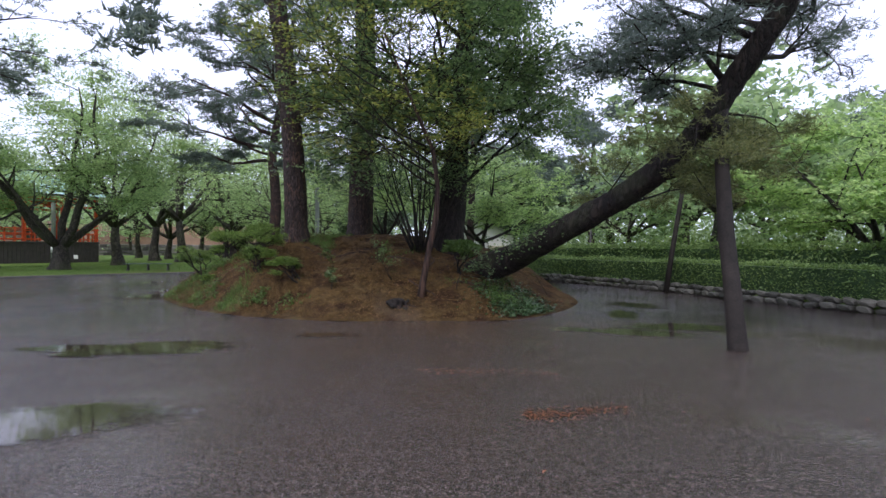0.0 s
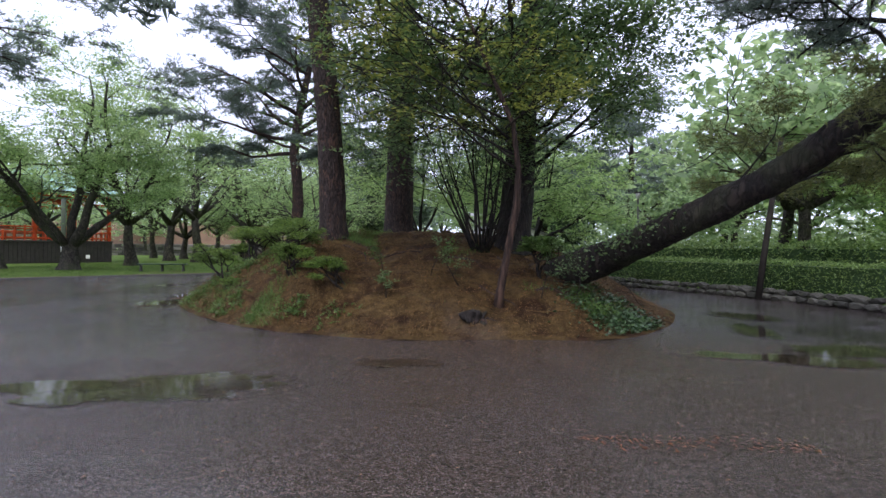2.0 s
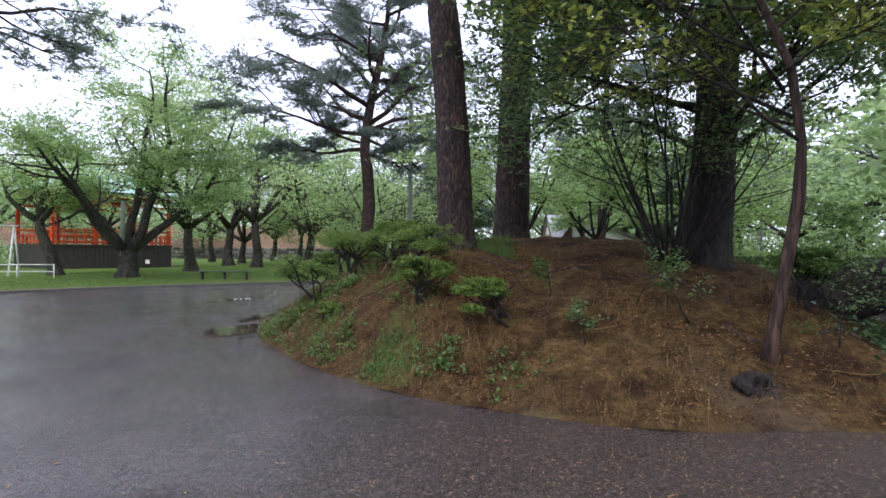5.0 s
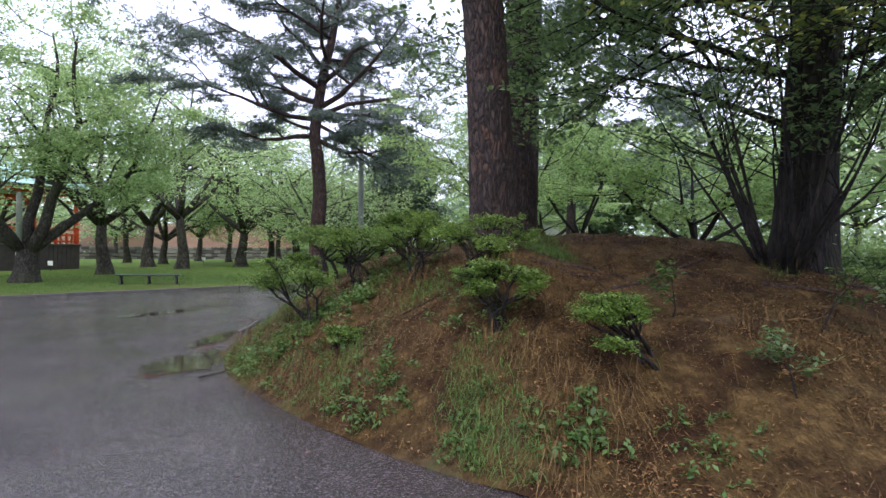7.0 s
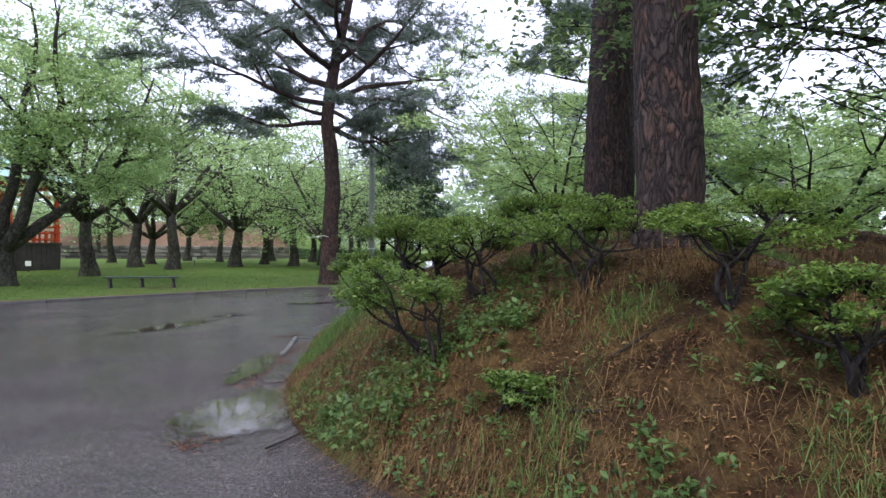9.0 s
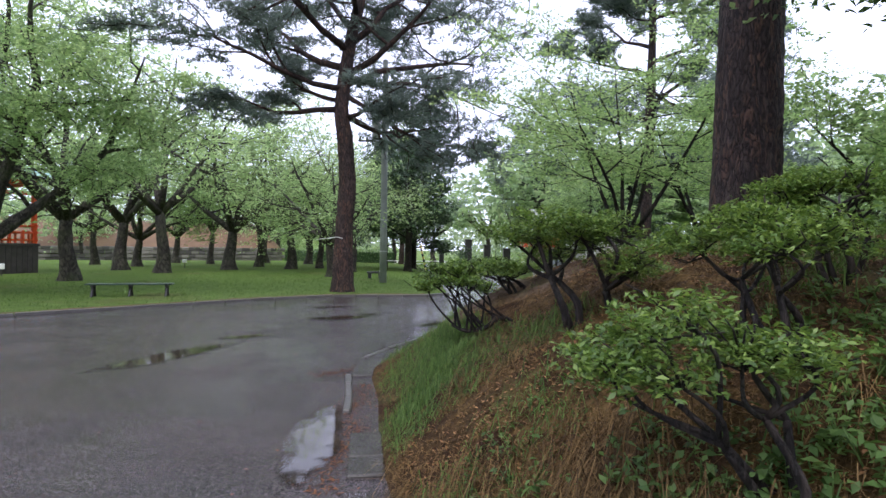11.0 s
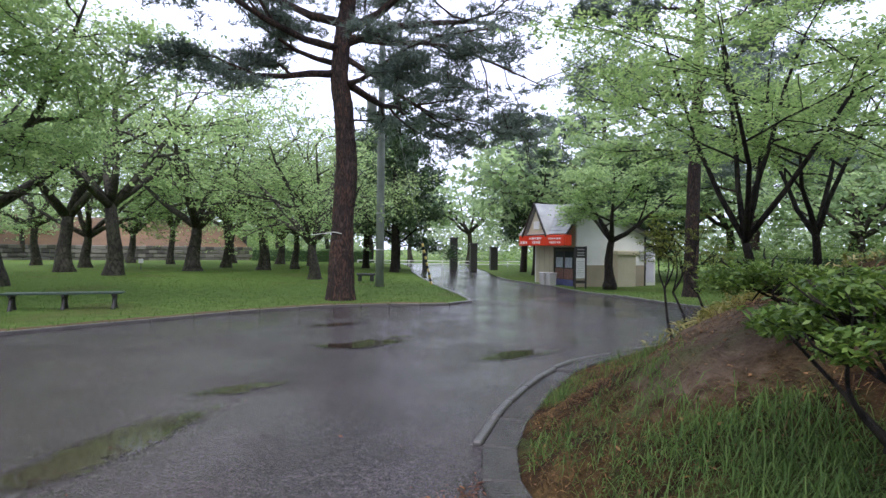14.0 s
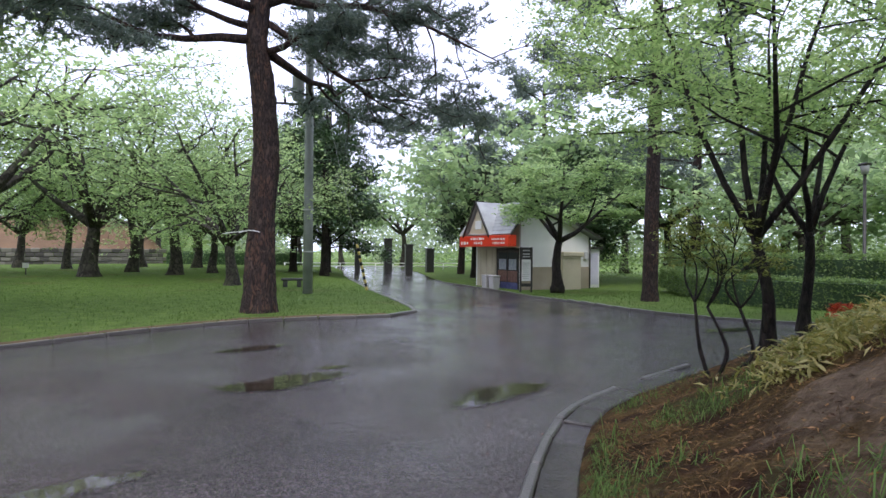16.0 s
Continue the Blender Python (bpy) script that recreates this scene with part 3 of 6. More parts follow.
# ---- plants ----
def limb_grow(rng, tb, p, d, L, r, lvl, A, k):
    """A limb with its boughs and twigs; leaf points go into A."""
    segs = k["segs"]
    pts, rad = [p.copy()], [r]
    d = d.normalized()
    for i in range(segs):
        w = k["wander"]
        d = (d + Vector((rng.gauss(0, w), rng.gauss(0, w), rng.gauss(0, w * 0.7) + k["up"] * (1 if lvl == 0 else k.get("up2", 0.3))))).normalized()
        p = p + d * (L / segs)
        pts.append(p.copy())
        rad.append(max(r * (1 - (i + 1) / segs * (0.86 if lvl == 0 else 0.72)), k.get("thin", 0.006)))
    tb.add(pts, rad, (7, 5, 3)[min(lvl, 2)], caps=lvl == 0)
    if lvl >= k["levels"]:
        A.extend(pts[1:])
        return
    n = k["kids"]
    for c in range(n):
        t = 0.3 + 0.7 * (c + rng.uniform(0.2, 0.8)) / n
        i = min(segs - 1, int(t * segs))
        q = pts[i].lerp(pts[i + 1], t * segs - i)
        az = rng.uniform(0, 2 * math.pi)
        side = d.orthogonal().normalized()
        side.rotate(Matrix.Rotation(az, 3, d))
        e = d * math.cos(k["angle"]) + side * math.sin(k["angle"])
        e.z *= k.get("flatten", 0.7)
        limb_grow(rng, tb, q, e, L * k["ratio"] * rng.uniform(0.75, 1.2), max(rad[i] * 0.55, k.get("thin", 0.006)), lvl + 1, A, k)
    A.append(pts[-1])
    if lvl:
        A.extend(pts[2:-1])


def scatter(A, rng, n, sx, sz, clump=1, tight=0.26):
    """Points strewn about the anchors A, gathered in clumps."""
    A = np.array([tuple(a) for a in A])
    P = np.repeat(A, max(1, n // clump), 0)
    P = P + np.clip(rng.normal(0, 1, P.shape), -1.5, 1.5) * np.array([sx, sx, sz])
    if clump > 1:
        P = np.repeat(P, clump, 0)
        P = P + rng.normal(0, 1, P.shape) * np.array([sx, sx, sx * 0.35]) * tight
    return P


def flare(H, r, foot=1.5):
    """Heights and radii of a trunk with a flared foot."""
    hs = [-0.25, 0.0, 0.12, 0.35, 0.8] + [H * f for f in (0.25, 0.4, 0.55, 0.7, 0.85, 1.0)]
    hs = sorted(h for h in set(hs) if h <= H)
    return hs, [r * (1 + (foot - 1) * math.exp(-max(h, 0) / 0.28)) * (1 - 0.3 * max(h, 0) / H) for h in hs]


def broadleaf(name, seed, H, r, limbs, reach, k, leaf, n, size, sx, sz, bark, mat, lean=(0, 0), label="", rise=0.9, flat=0.6, bend=0.12):
    """A broadleaved tree at the origin: trunk, main limbs, crown."""
    rng, nr = random.Random(seed), np.random.default_rng(seed)
    t = new(name)
    hs, rs = flare(H, r)
    ph = rng.uniform(0, 6)
    path = [Vector((lean[0] * max(h, 0) / H + bend * math.sin(h * 1.3 + ph) * min(1, max(h, 0)), lean[1] * max(h, 0) / H + bend * math.cos(h * 1.1 + ph) * min(1, max(h, 0)), h)) for h in hs]
    tb = Tubes()
    tb.add(path, rs, 12, 0.05, rng)
    tb.make("trunk", bark, t)
    A = []
    for i in range(limbs):
        az = 2 * math.pi * (i + rng.uniform(-0.25, 0.25)) / limbs
        low = rng.uniform(0.0, 0.25) if i else 0
        q = path[-1].lerp(path[-2], low)
        tb = Tubes()
        limb_grow(rng, tb, q, Vector((math.cos(az), math.sin(az), rise * (0.45, 1.6, 0.8)[i % 3] * rng.uniform(0.8, 1.2))), reach * rng.uniform(0.85, 1.15), r * 0.6, 0, A, k)
        tb.make("limb", bark, t)
    soup("crown", leaf_faces(scatter(A, nr, n, sx, sz, 6), nr, size, flat), 4, mat, t, leaf)
    return t


CHERRY = dict(segs=5, wander=0.16, up=0.06, up2=-0.4, levels=2, kids=4, angle=0.95, ratio=0.55, flatten=0.55, thin=0.012)
MAPLE = dict(segs=5, wander=0.10, up=0.10, up2=0.1, levels=2, kids=5, angle=0.85, ratio=0.5, flatten=0.45, thin=0.008)
PINE = dict(segs=5, wander=0.22, up=0.03, up2=0.5, levels=2, kids=5, angle=1.0, ratio=0.42, flatten=0.4, thin=0.015)
BUSHY = dict(segs=4, wander=0.2, up=0.08, up2=0.4, levels=2, kids=4, angle=0.8, ratio=0.5, flatten=0.7, thin=0.008)


def plant_copies(makers, spots, label, category, group, floor=True):
    """Trees of a few shapes set out over spots (x, y, turn, scale)."""
    for i, (x, y, rz, s) in enumerate(spots):
        base = makers[i % len(makers)]
        o = base if i < len(makers) else copy_thing(base, pose(0, 0, 0))
        o.matrix_basis = pose(x, y, top_z(x, y) + (0.04 if floor else 0), 0, 0, rz) @ Matrix.Diagonal((s, s, s, 1))
        tagged(o, label, category, group)


def cherry(seed, H=1.9, r=0.24, reach=5.3, n=16, size=0.15, limbs=6, mat=LEAF_CHERRY):
    return broadleaf("cherry_tree", seed, H, r, limbs, reach, CHERRY, "fresh green leaves", n, size, 0.62, 0.26, BARK_CHERRY, mat, rise=1.5, flat=0.4)


cherries = [cherry(11), cherry(12, 2.1, 0.22, 4.8), cherry(13, 1.7, 0.26, 5.2), cherry(14, 2.2, 0.2, 4.7)]
plant_copies(cherries, [(-24.6, 42.2, 20, 1.56), (-24.2, 51.5, 80, 1.85), (-22.0, 58.1, 140, 1.75), (-21.7, 65.8, 10, 1.75), (-17.8, 60.4, 60, 1.6), (-16.0, 63.5, 200, 1.29), (-13.1, 48.7, 300, 1.09), (-28.1, 72.2, 100, 1.50), (-28.7, 55.5, 250, 1.8), (-36.5, 67.0, 30, 1.50), (-31, 63, 170, 1.36), (-15.5, 71, 120, 1.50), (-33, 76, 210, 1.50), (-24, 78, 330, 1.50), (-19, 76, 75, 1.50), (-44, 60, 15, 1.63), (-46, 40, 140, 1.63), (-52, 46, 220, 1.70), (-50, 52, 90, 1.77), (-12.5, 56, 40, 1.22)], "cherry tree in fresh green leaf standing on the lawn", "tree", "cherry trees on the lawn")


def old_cherry():
    """The old wide cherry with three heavy rising limbs."""
    rng, nr = random.Random(5), np.random.default_rng(5)
    t = thing("cherry_tree", (-23.9, 34.8, 0.04), "old cherry tree with thick mossy trunk and spreading limbs", "tree", "cherry trees on the lawn")
    tb = Tubes()
    hs, rs = flare(1.7, 0.52, 1.35)
    tb.add([(0.05 * math.sin(h * 2), 0, h) for h in hs], rs, 14, 0.07, rng)
    tb.make("trunk", BARK_CHERRY, t)
    A = []
    k = dict(CHERRY, kids=7, segs=8, wander=0.2, ratio=0.36)
    for q, d, L, r in [((-0.2, 0, 1.5), (-1.0, 0.1, 0.85), 8.0, 0.27), ((0.05, 0.1, 1.6), (0.1, 0.2, 1.5), 10.0, 0.26), ((0.25, -0.1, 1.45), (0.6, -0.1, 1.25), 10.0, 0.28), ((0.3, 0.0, 1.5), (1, 0.15, 0.75), 9.5, 0.24), ((0, 0.3, 1.5), (0.2, 1, 0.9), 7.0, 0.2), ((0, -0.3, 1.5), (-0.3, -1, 0.9), 6.5, 0.2)]:
        tb = Tubes()
        limb_grow(rng, tb, Vector(q), Vector(d), L, r, 0, A, k)
        tb.make("limb", BARK_CHERRY, t)
    A = [a for a in A if a.z > 6.0 or (a.z > 3.4 and a.x > 1.5)]
    soup("crown", leaf_faces(scatter(A, nr, 24, 0.6, 0.22, 6), nr, 0.16, 0.4), 4, LEAF_CHERRY, t, "thin pale green leaves")


old_cherry()
lean_cherry = broadleaf("cherry_tree", 21, 3.0, 0.34, 5, 3.6, CHERRY, "fresh green leaves", 36, 0.15, 0.5, 0.2, BARK_CHERRY, LEAF_CHERRY, (-0.9, 0), rise=1.7)
lean_cherry.matrix_basis = pose(-28.2, 34.9, 0.04)
tagged(lean_cherry, "leaning cherry tree with mossy trunk on the lawn", "tree", "cherry trees on the lawn")

far_trees = [broadleaf("park_tree", 31 + i, 3.0, 0.28, 6, 5.0, dict(CHERRY, kids=4), "loose green leaves", 9, 0.42, 0.8, 0.5, BARK_CHERRY, LEAF_FAR_HAZED, rise=1.1, flat=0.35) for i in range(3)]
plant_copies(far_trees, [(-52, 70, 0, 1.1), (-60, 58, 60, 1.2), (-47, 84, 130, 1.0), (-38, 98, 190, 1.2), (-28, 102, 40, 1.2), (-57, 99, 250, 1.2), (-16, 98, 300, 1.3), (-10, 88, 20, 1.1), (-66, 82, 210, 1.2), (-48, 38, 100, 1.2), (-58, 40, 30, 1.3), (-45, 26, 240, 1.2), (11, 66, 60, 1.2), (17, 58, 10, 1.2), (9, 80, 150, 1.3), (20, 46, 220, 1.1), (24, 36, 80, 1.1), (28, 26, 300, 1.2), (22, 52, 120, 1.3), (32, 44, 200, 1.3), (20, 21, 350, 1.0), (27, 14, 70, 1.2), (3, 92, 40, 1.3), (14, 92, 90, 1.3), (34, 60, 130, 1.3), (21, 70, 15, 1.3), (-22, 94, 77, 1.1), (-4, 103, 160, 1.3), (36, 32, 260, 1.3), (14.5, 44, 190, 0.85), (12.5, 25.5, 33, 1.05), (15, 31, 110, 1.2), (4.5, 63, 250, 1.45), (9.5, 57.5, 20, 1.35)], "leafy park tree standing beyond the path", "tree", "trees of the park beyond")


def maple(seed, at, rz, s, label, mat, n=60, size=0.11, lean=(0, 0), stems=3, reach=4.4, H=0.7, r=0.2, rise=1.5):
    t = broadleaf("maple_tree", seed, H, r, stems, reach, MAPLE, "layered pointed leaves", n, size, 0.34, 0.09, BARK_DARK, mat, lean, rise=rise, flat=0.5)
    t.matrix_basis = pose(at[0], at[1], top_z(*at) - 0.02, 0, 0, rz) @ Matrix.Diagonal((s, s, s, 1))
    return tagged(t, label, "tree", "maples by the path")


maple(41, (-2.6, 28.75), 30, 1.0, "bright green maple with several slender dark stems", LEAF_MAPLE, 30, 0.092, (-0.35, 0.1), 6, 5.6, 1.9, 0.105, 2.0)
maple(42, (0.6, 31.0), 200, 1.0, "green maple leaning over the side path", LEAF_MAPLE, 30, 0.095, (0.5, 0.2), 4, 4.2, 2.2, 0.12, 1.6)
maple(43, (13.4, 17.2), 70, 1.0, "light green maple spreading behind the hedge", LEAF_MAPLE, 36, 0.14, (0, 0), 5, 4.3, 1.3, 0.2, 0.9)
maple(44, (1.6, 24.0), 10, 0.85, "low branching maple with bare dark boughs", LEAF_MAPLE, 24, 0.13, (0, 0), 5, 4.0, 0.8, 0.16, 0.6)
maple(45, (17.0, 21.5), 150, 1.1, "light green maple in the far shrubbery", LEAF_MAPLE, 34, 0.16, (0, 0), 4, 4.2, 1.5, 0.2, 1.0)
maple(46, (2.1, 46.1), 80, 1.0, "green cherry tree before the ticket house wall", LEAF_CHERRY, 34, 0.15, (-0.35, 0), 4, 4.3, 2.3, 0.24, 1.1)


def fissured(pts, radii, sides, seed, deep):
    """A trunk with bark ridges and fissures in its surface."""
    V, F = rod(pts, radii, sides)
    n = len(pts)
    for i in range(n):
        c = sum((V[i * sides + j] for j in range(sides)), Vector()) / sides
        for j in range(sides):
            v = V[i * sides + j]
            q = Vector((v.x * 7.5, v.y * 7.5, v.z * 2.6 + seed))
            crack = min(1.0, abs(noise.noise(q)) * 3.2) * 0.7 + min(1.0, abs(noise.noise(q * 2.3)) * 2.6) * 0.3
            swell = noise.noise(Vector((v.x * 1.6, v.y * 1.6, v.z * 0.6 + seed)))
            V[i * sides + j] = v + (v - c).normalized() * (deep * (crack - 0.6) + 0.03 * swell)
    return V, F


def pine(name, at, label, path, radii, limbs, bark, seed, tufts=12, size=0.17, spread=(0.2, 0.07), k=PINE, mat=NEEDLE, wide=0.07, kk=7, up=0.5, fine=0, clump=4):
    """A pine: a bent trunk, limbs (point, direction, length, radius) and pads of needles."""
    rng, nr = random.Random(seed), np.random.default_rng(seed)
    t = thing(name, at, label, "tree", "pines")
    tb = Tubes()
    pts = spline([Vector(p) for p in path], 0.08 if fine else 0.5)
    n = len(pts)
    m = len(radii) - 1
    reach = [0.0]
    for a, b in zip(path[:-1], path[1:]):
        reach.append(reach[-1] + (Vector(b) - Vector(a)).length)
    rr, run = [], 0.0
    for i in range(n):
        run += (pts[i] - pts[i - 1]).length if i else 0.0
        f = min(run / reach[-1], 1.0) * reach[-1]
        j = max(0, min(m - 1, sum(1 for v in reach[1:-1] if v <= f)))
        rr.append(radii[j] + (radii[j + 1] - radii[j]) * min(1.0, (f - reach[j]) / (reach[j + 1] - reach[j])))
    if fine:
        solid("trunk", *fissured(pts, rr, fine, seed * 3.7, 0.035), bark, t, "", True)
    else:
        tb.add(pts, rr, 16, 0.045, rng)
        tb.make("trunk", bark, t)
    A = []
    for q, d, L, r in limbs:
        tb = Tubes()
        limb_grow(rng, tb, Vector(q), Vector(d), L, r, 0, A, k)
        tb.make("limb", bark, t)
    if A:
        soup("crown", needle_faces(scatter(A, nr, tufts, *spread, clump, 0.36), nr, size, kk, wide, up), 3, mat, t, "blue-green needle pads")
    return t


def ring_limbs(seed, z0, z1, n, L, r, centre=(0, 0), rise=0.15):
    rng = random.Random(seed)
    return [((centre[0], centre[1], z0 + (z1 - z0) * i / max(1, n - 1)), (math.cos(i * 2.4 + rng.uniform(-0.3, 0.3)), math.sin(i * 2.4 + rng.uniform(-0.3, 0.3)), rise), L * rng.uniform(0.75, 1.15) * (1 - 0.4 * i / n), r) for i in range(n)]


# both mound pines: crowns out of view, thickened with coarse needles to shade the mound
pine("pine_tree", (-4.65, 17.45, 1.55), "tall pine with thick reddish-brown plated bark on the mound", [(0, 0, -0.2), (0, 0, 0.6), (-0.1, 0, 3), (-0.4, 0, 6), (-0.75, 0, 9), (-0.9, 0.1, 16)], [0.46, 0.345, 0.315, 0.295, 0.27, 0.17], ring_limbs(2, 10.5, 16, 14, 6.0, 0.1, (-0.85, 0)), BARK_PINE, 51, 9, 0.34, (0.3, 0.1), wide=0.13, kk=4, fine=44)
pine("pine_tree", (-3.45, 22.8, 1.75), "tall pine with flared grey-brown trunk on the mound", [(0, 0, -0.2), (0, 0, 0.5), (0.05, 0, 3), (0.15, 0, 7), (0.1, 0.1, 17)], [0.68, 0.52, 0.47, 0.43, 0.22], ring_limbs(3, 9.5, 16.5, 14, 6.0, 0.1, (0.1, 0)), BARK_PINE, 52, 9, 0.34, (0.3, 0.1), wide=0.13, kk=4, fine=52)
lawn_pine = pine("pine_tree", (-11.15, 36.6, 0.0), "red-barked pine with crooked trunk at the lawn corner", [(0, 0, -0.2), (0, 0, 0.5), (0.04, 0, 2.6), (0.13, 0, 4.3), (0.02, 0, 6.0), (-0.12, 0, 7.4), (0.2, 0.1, 10), (0.9, 0.2, 13.5), (1.2, 0.2, 17)], [0.54, 0.41, 0.345, 0.325, 0.305, 0.28, 0.23, 0.15, 0.07],
    [((-0.2, 0, 7.2), (-1, -0.1, 0.05), 4.2, 0.13), ((0, 0, 7.0), (1, 0.2, -0.1), 5.4, 0.14), ((0.1, 0, 8.6), (1, -0.5, 0.12), 6.0, 0.15), ((0.1, 0, 8.8), (-1, 0.3, 0.3), 6.6, 0.16), ((0, 0, 9.6), (-0.9, -0.5, 0.35), 6.4, 0.15), ((0.2, 0, 9.8), (0.9, 0.3, 0.5), 6.0, 0.15), ((0.3, 0, 10.4), (-1, 0.1, 0.55), 6.0, 0.14), ((0.4, 0, 11), (0.3, 1, 0.4), 5.0, 0.12), ((0.4, 0, 11), (0.6, -1, 0.4), 5.0, 0.12), ((0.6, 0, 12), (-0.7, -0.7, 0.6), 4.8, 0.11), ((0.8, 0, 13), (0.8, -0.2, 0.5), 4.4, 0.1), ((0.8, 0, 13), (-0.6, 0.6, 0.9), 4.2, 0.1), ((0.1, 0, 6.9), (0.5, -1, -0.1), 3.4, 0.1), ((0.1, 0, 8.2), (1, -0.35, 0.1), 7.4, 0.13), ((-0.1, 0, 8.0), (-1, -0.4, 0.2), 6.4, 0.13), ((0.95, 0, 14), (-1, 0.3, 0.3), 5.6, 0.1), ((1, 0, 14.5), (1, -0.2, 0.3), 5.0, 0.1), ((1.1, 0, 15.5), (-0.8, -0.5, 0.4), 4.6, 0.08), ((1.1, 0, 16), (0.6, 0.6, 0.5), 4.0, 0.07), ((1.2, 0, 16.8), (-0.3, -0.6, 0.6), 3.4, 0.06), ((0.1, 0, 7.7), (1, -0.15, -0.4), 5.6, 0.1), ((0.1, 0, 8.4), (1, 0.15, -0.25), 6.5, 0.11), ((-0.1, 0, 7.5), (-1, 0.2, 0.25), 3.8, 0.1)], BARK_RED, 53, 9, 0.2, (0.22, 0.06), dict(PINE, kids=6, ratio=0.46), fine=36, clump=3)
pine("pine_tree", (1.75, 38.2, -0.1), "straight pine with furrowed bark by the hedge", [(0, 0, -0.2), (0, 0, 0.6), (0.05, 0, 3.5), (0.2, 0, 8), (0.3, 0, 14)], [0.36, 0.265, 0.24, 0.21, 0.11], ring_limbs(4, 7.0, 14, 12, 5.4, 0.1, (0.25, 0)), BARK_PINE, 54, 8, 0.25)
pine("pine_tree", (-25.2, 22.6, 0.0), "tall pine overhanging the lawn edge", [(0, 0, -0.2), (0.1, 0, 1), (0.2, 0.1, 6), (0.3, 0.2, 11), (0.5, 0.3, 16)], [0.55, 0.42, 0.36, 0.27, 0.1], ring_limbs(5, 11, 16, 8, 4.5, 0.12, (0.4, 0.2)) + [((0.3, 0.2, 9.5), (1, 0.35, 0.12), 6.8, 0.13), ((0.3, 0.2, 10.5), (0.8, 0.8, 0.12), 7.5, 0.14), ((0.3, 0.2, 11.2), (1, 0.05, 0.15), 7.0, 0.13), ((0.3, 0.2, 10.0), (0.3, 1, 0.1), 6.5, 0.12)], BARK_PINE, 55, 6, 0.24, (0.22, 0.07))
for i, (x, y, h) in enumerate([(7.5, 60, 15), (13, 50, 14), (-9, 80, 14), (4.5, 71, 15), (29, 34, 11)]):
    pine("pine_tree", (x, y, ground_z(x, y)), "dark pine among the trees beyond the hedge", [(0, 0, -0.2), (0.1, 0, 2), (0.3, 0.1, h * 0.6), (0.2, 0, h)], [0.36, 0.3, 0.22, 0.1], ring_limbs(60 + i, h * 0.35, h * 0.98, 15, 5.0, 0.09, (0.2, 0)), BARK_PINE, 60 + i, 5, 0.34, (0.5, 0.2), dict(PINE, kids=4, flatten=0.7), wide=0.09, kk=6)

leaning = pine("leaning_pine", (1.85, 15.7, 0.75), "leaning dark wet pine trunk resting on a prop", [(-1.25, -0.15, -0.3), (-0.8, -0.45, 0.2), (0.06, -1.1, 0.64), (0.95, -2.75, 1.3), (1.95, -3.95, 2.0), (2.75, -4.8, 2.8), (3.35, -5.45, 3.85), (3.85, -6.3, 5.1), (4.4, -7.3, 7.2)], [0.56, 0.42, 0.34, 0.285, 0.255, 0.24, 0.225, 0.2, 0.15],
    [((3.3, -5.3, 3.9), (-0.75, -0.2, 0.55), 2.8, 0.07), ((3.5, -5.7, 4.3), (0.9, 0.6, 0.15), 2.8, 0.07), ((3.8, -6.2, 5.0), (-0.9, 0.4, 0.35), 3.4, 0.09), ((4.0, -6.5, 5.6), (1, -0.1, 0.2), 3.2, 0.09), ((4.1, -6.8, 6.0), (-0.9, -0.1, 0.35), 4.0, 0.09), ((4.2, -7.0, 6.5), (0.6, 0.8, 0.4), 3.0, 0.08), ((4.4, -7.2, 7.0), (-0.6, 0.7, 0.5), 3.4, 0.08), ((4.4, -7.2, 7.0), (0.4, -0.9, 0.6), 3.0, 0.08), ((3.7, -6.0, 4.7), (0.2, 0.9, 0.5), 3.0, 0.08), ((4.2, -7.0, 6.6), (-1, 0.6, 0.15), 4.8, 0.08), ((4.3, -7.1, 6.9), (-0.8, 1, 0.3), 4.8, 0.08), ((3.9, -6.4, 5.4), (0.9, 0.8, 0.1), 3.6, 0.08), ((4.1, -6.8, 6.1), (0.9, 0.2, 0.3), 3.6, 0.08), ((3.6, -5.9, 4.5), (-0.9, 0.5, 0.25), 2.8, 0.07), ((3.3, -5.4, 3.7), (-0.8, 0.5, 0.3), 2.2, 0.05), ((3.3, -5.4, 3.7), (-0.5, 0.9, 0.5), 2.4, 0.05), ((3.1, -5.1, 3.3), (-0.9, 0.2, 0.5), 1.9, 0.045), ((3.5, -5.7, 4.2), (-0.6, 0.8, 0.2), 2.6, 0.05)], BARK_DARK, 70, 9, 0.13, (0.2, 0.07), wide=0.05, kk=5, fine=36, clump=3)


# drooping fine-needled boughs round the leaning trunk
def drooping_boughs():
    rng, nr = random.Random(71), np.random.default_rng(71)
    A = []
    tb = Tubes()
    k = dict(PINE, up=-0.05, up2=-0.25, kids=5, flatten=0.5, thin=0.006)
    for q, d, L in [((1.5, -2.6, 1.35), (0.3, -0.9, 0.5), 2.2), ((2.4, -4.1, 2.2), (0.8, -0.5, 0.1), 2.0), ((2.9, -4.9, 2.95), (-0.3, -0.9, 0.0), 1.9), ((2.6, -4.5, 2.45), (0.7, 0.6, 0.1), 2.4), ((3.1, -5.2, 3.4), (0.9, 0.1, -0.1), 1.8), ((2.0, -3.4, 1.7), (0.9, 0.3, 0.2), 2.2)]:
        limb_grow(rng, tb, Vector(q), Vector(d), L, 0.035, 0, A, k)
    tb.make("bough", BARK_DARK, leaning)
    soup("bough_needles", needle_faces(scatter(A, nr, 7, 0.15, 0.07), nr, 0.10, 7, 0.07, -0.1), 3, YEW, leaning, "olive drooping needles")


drooping_boughs()


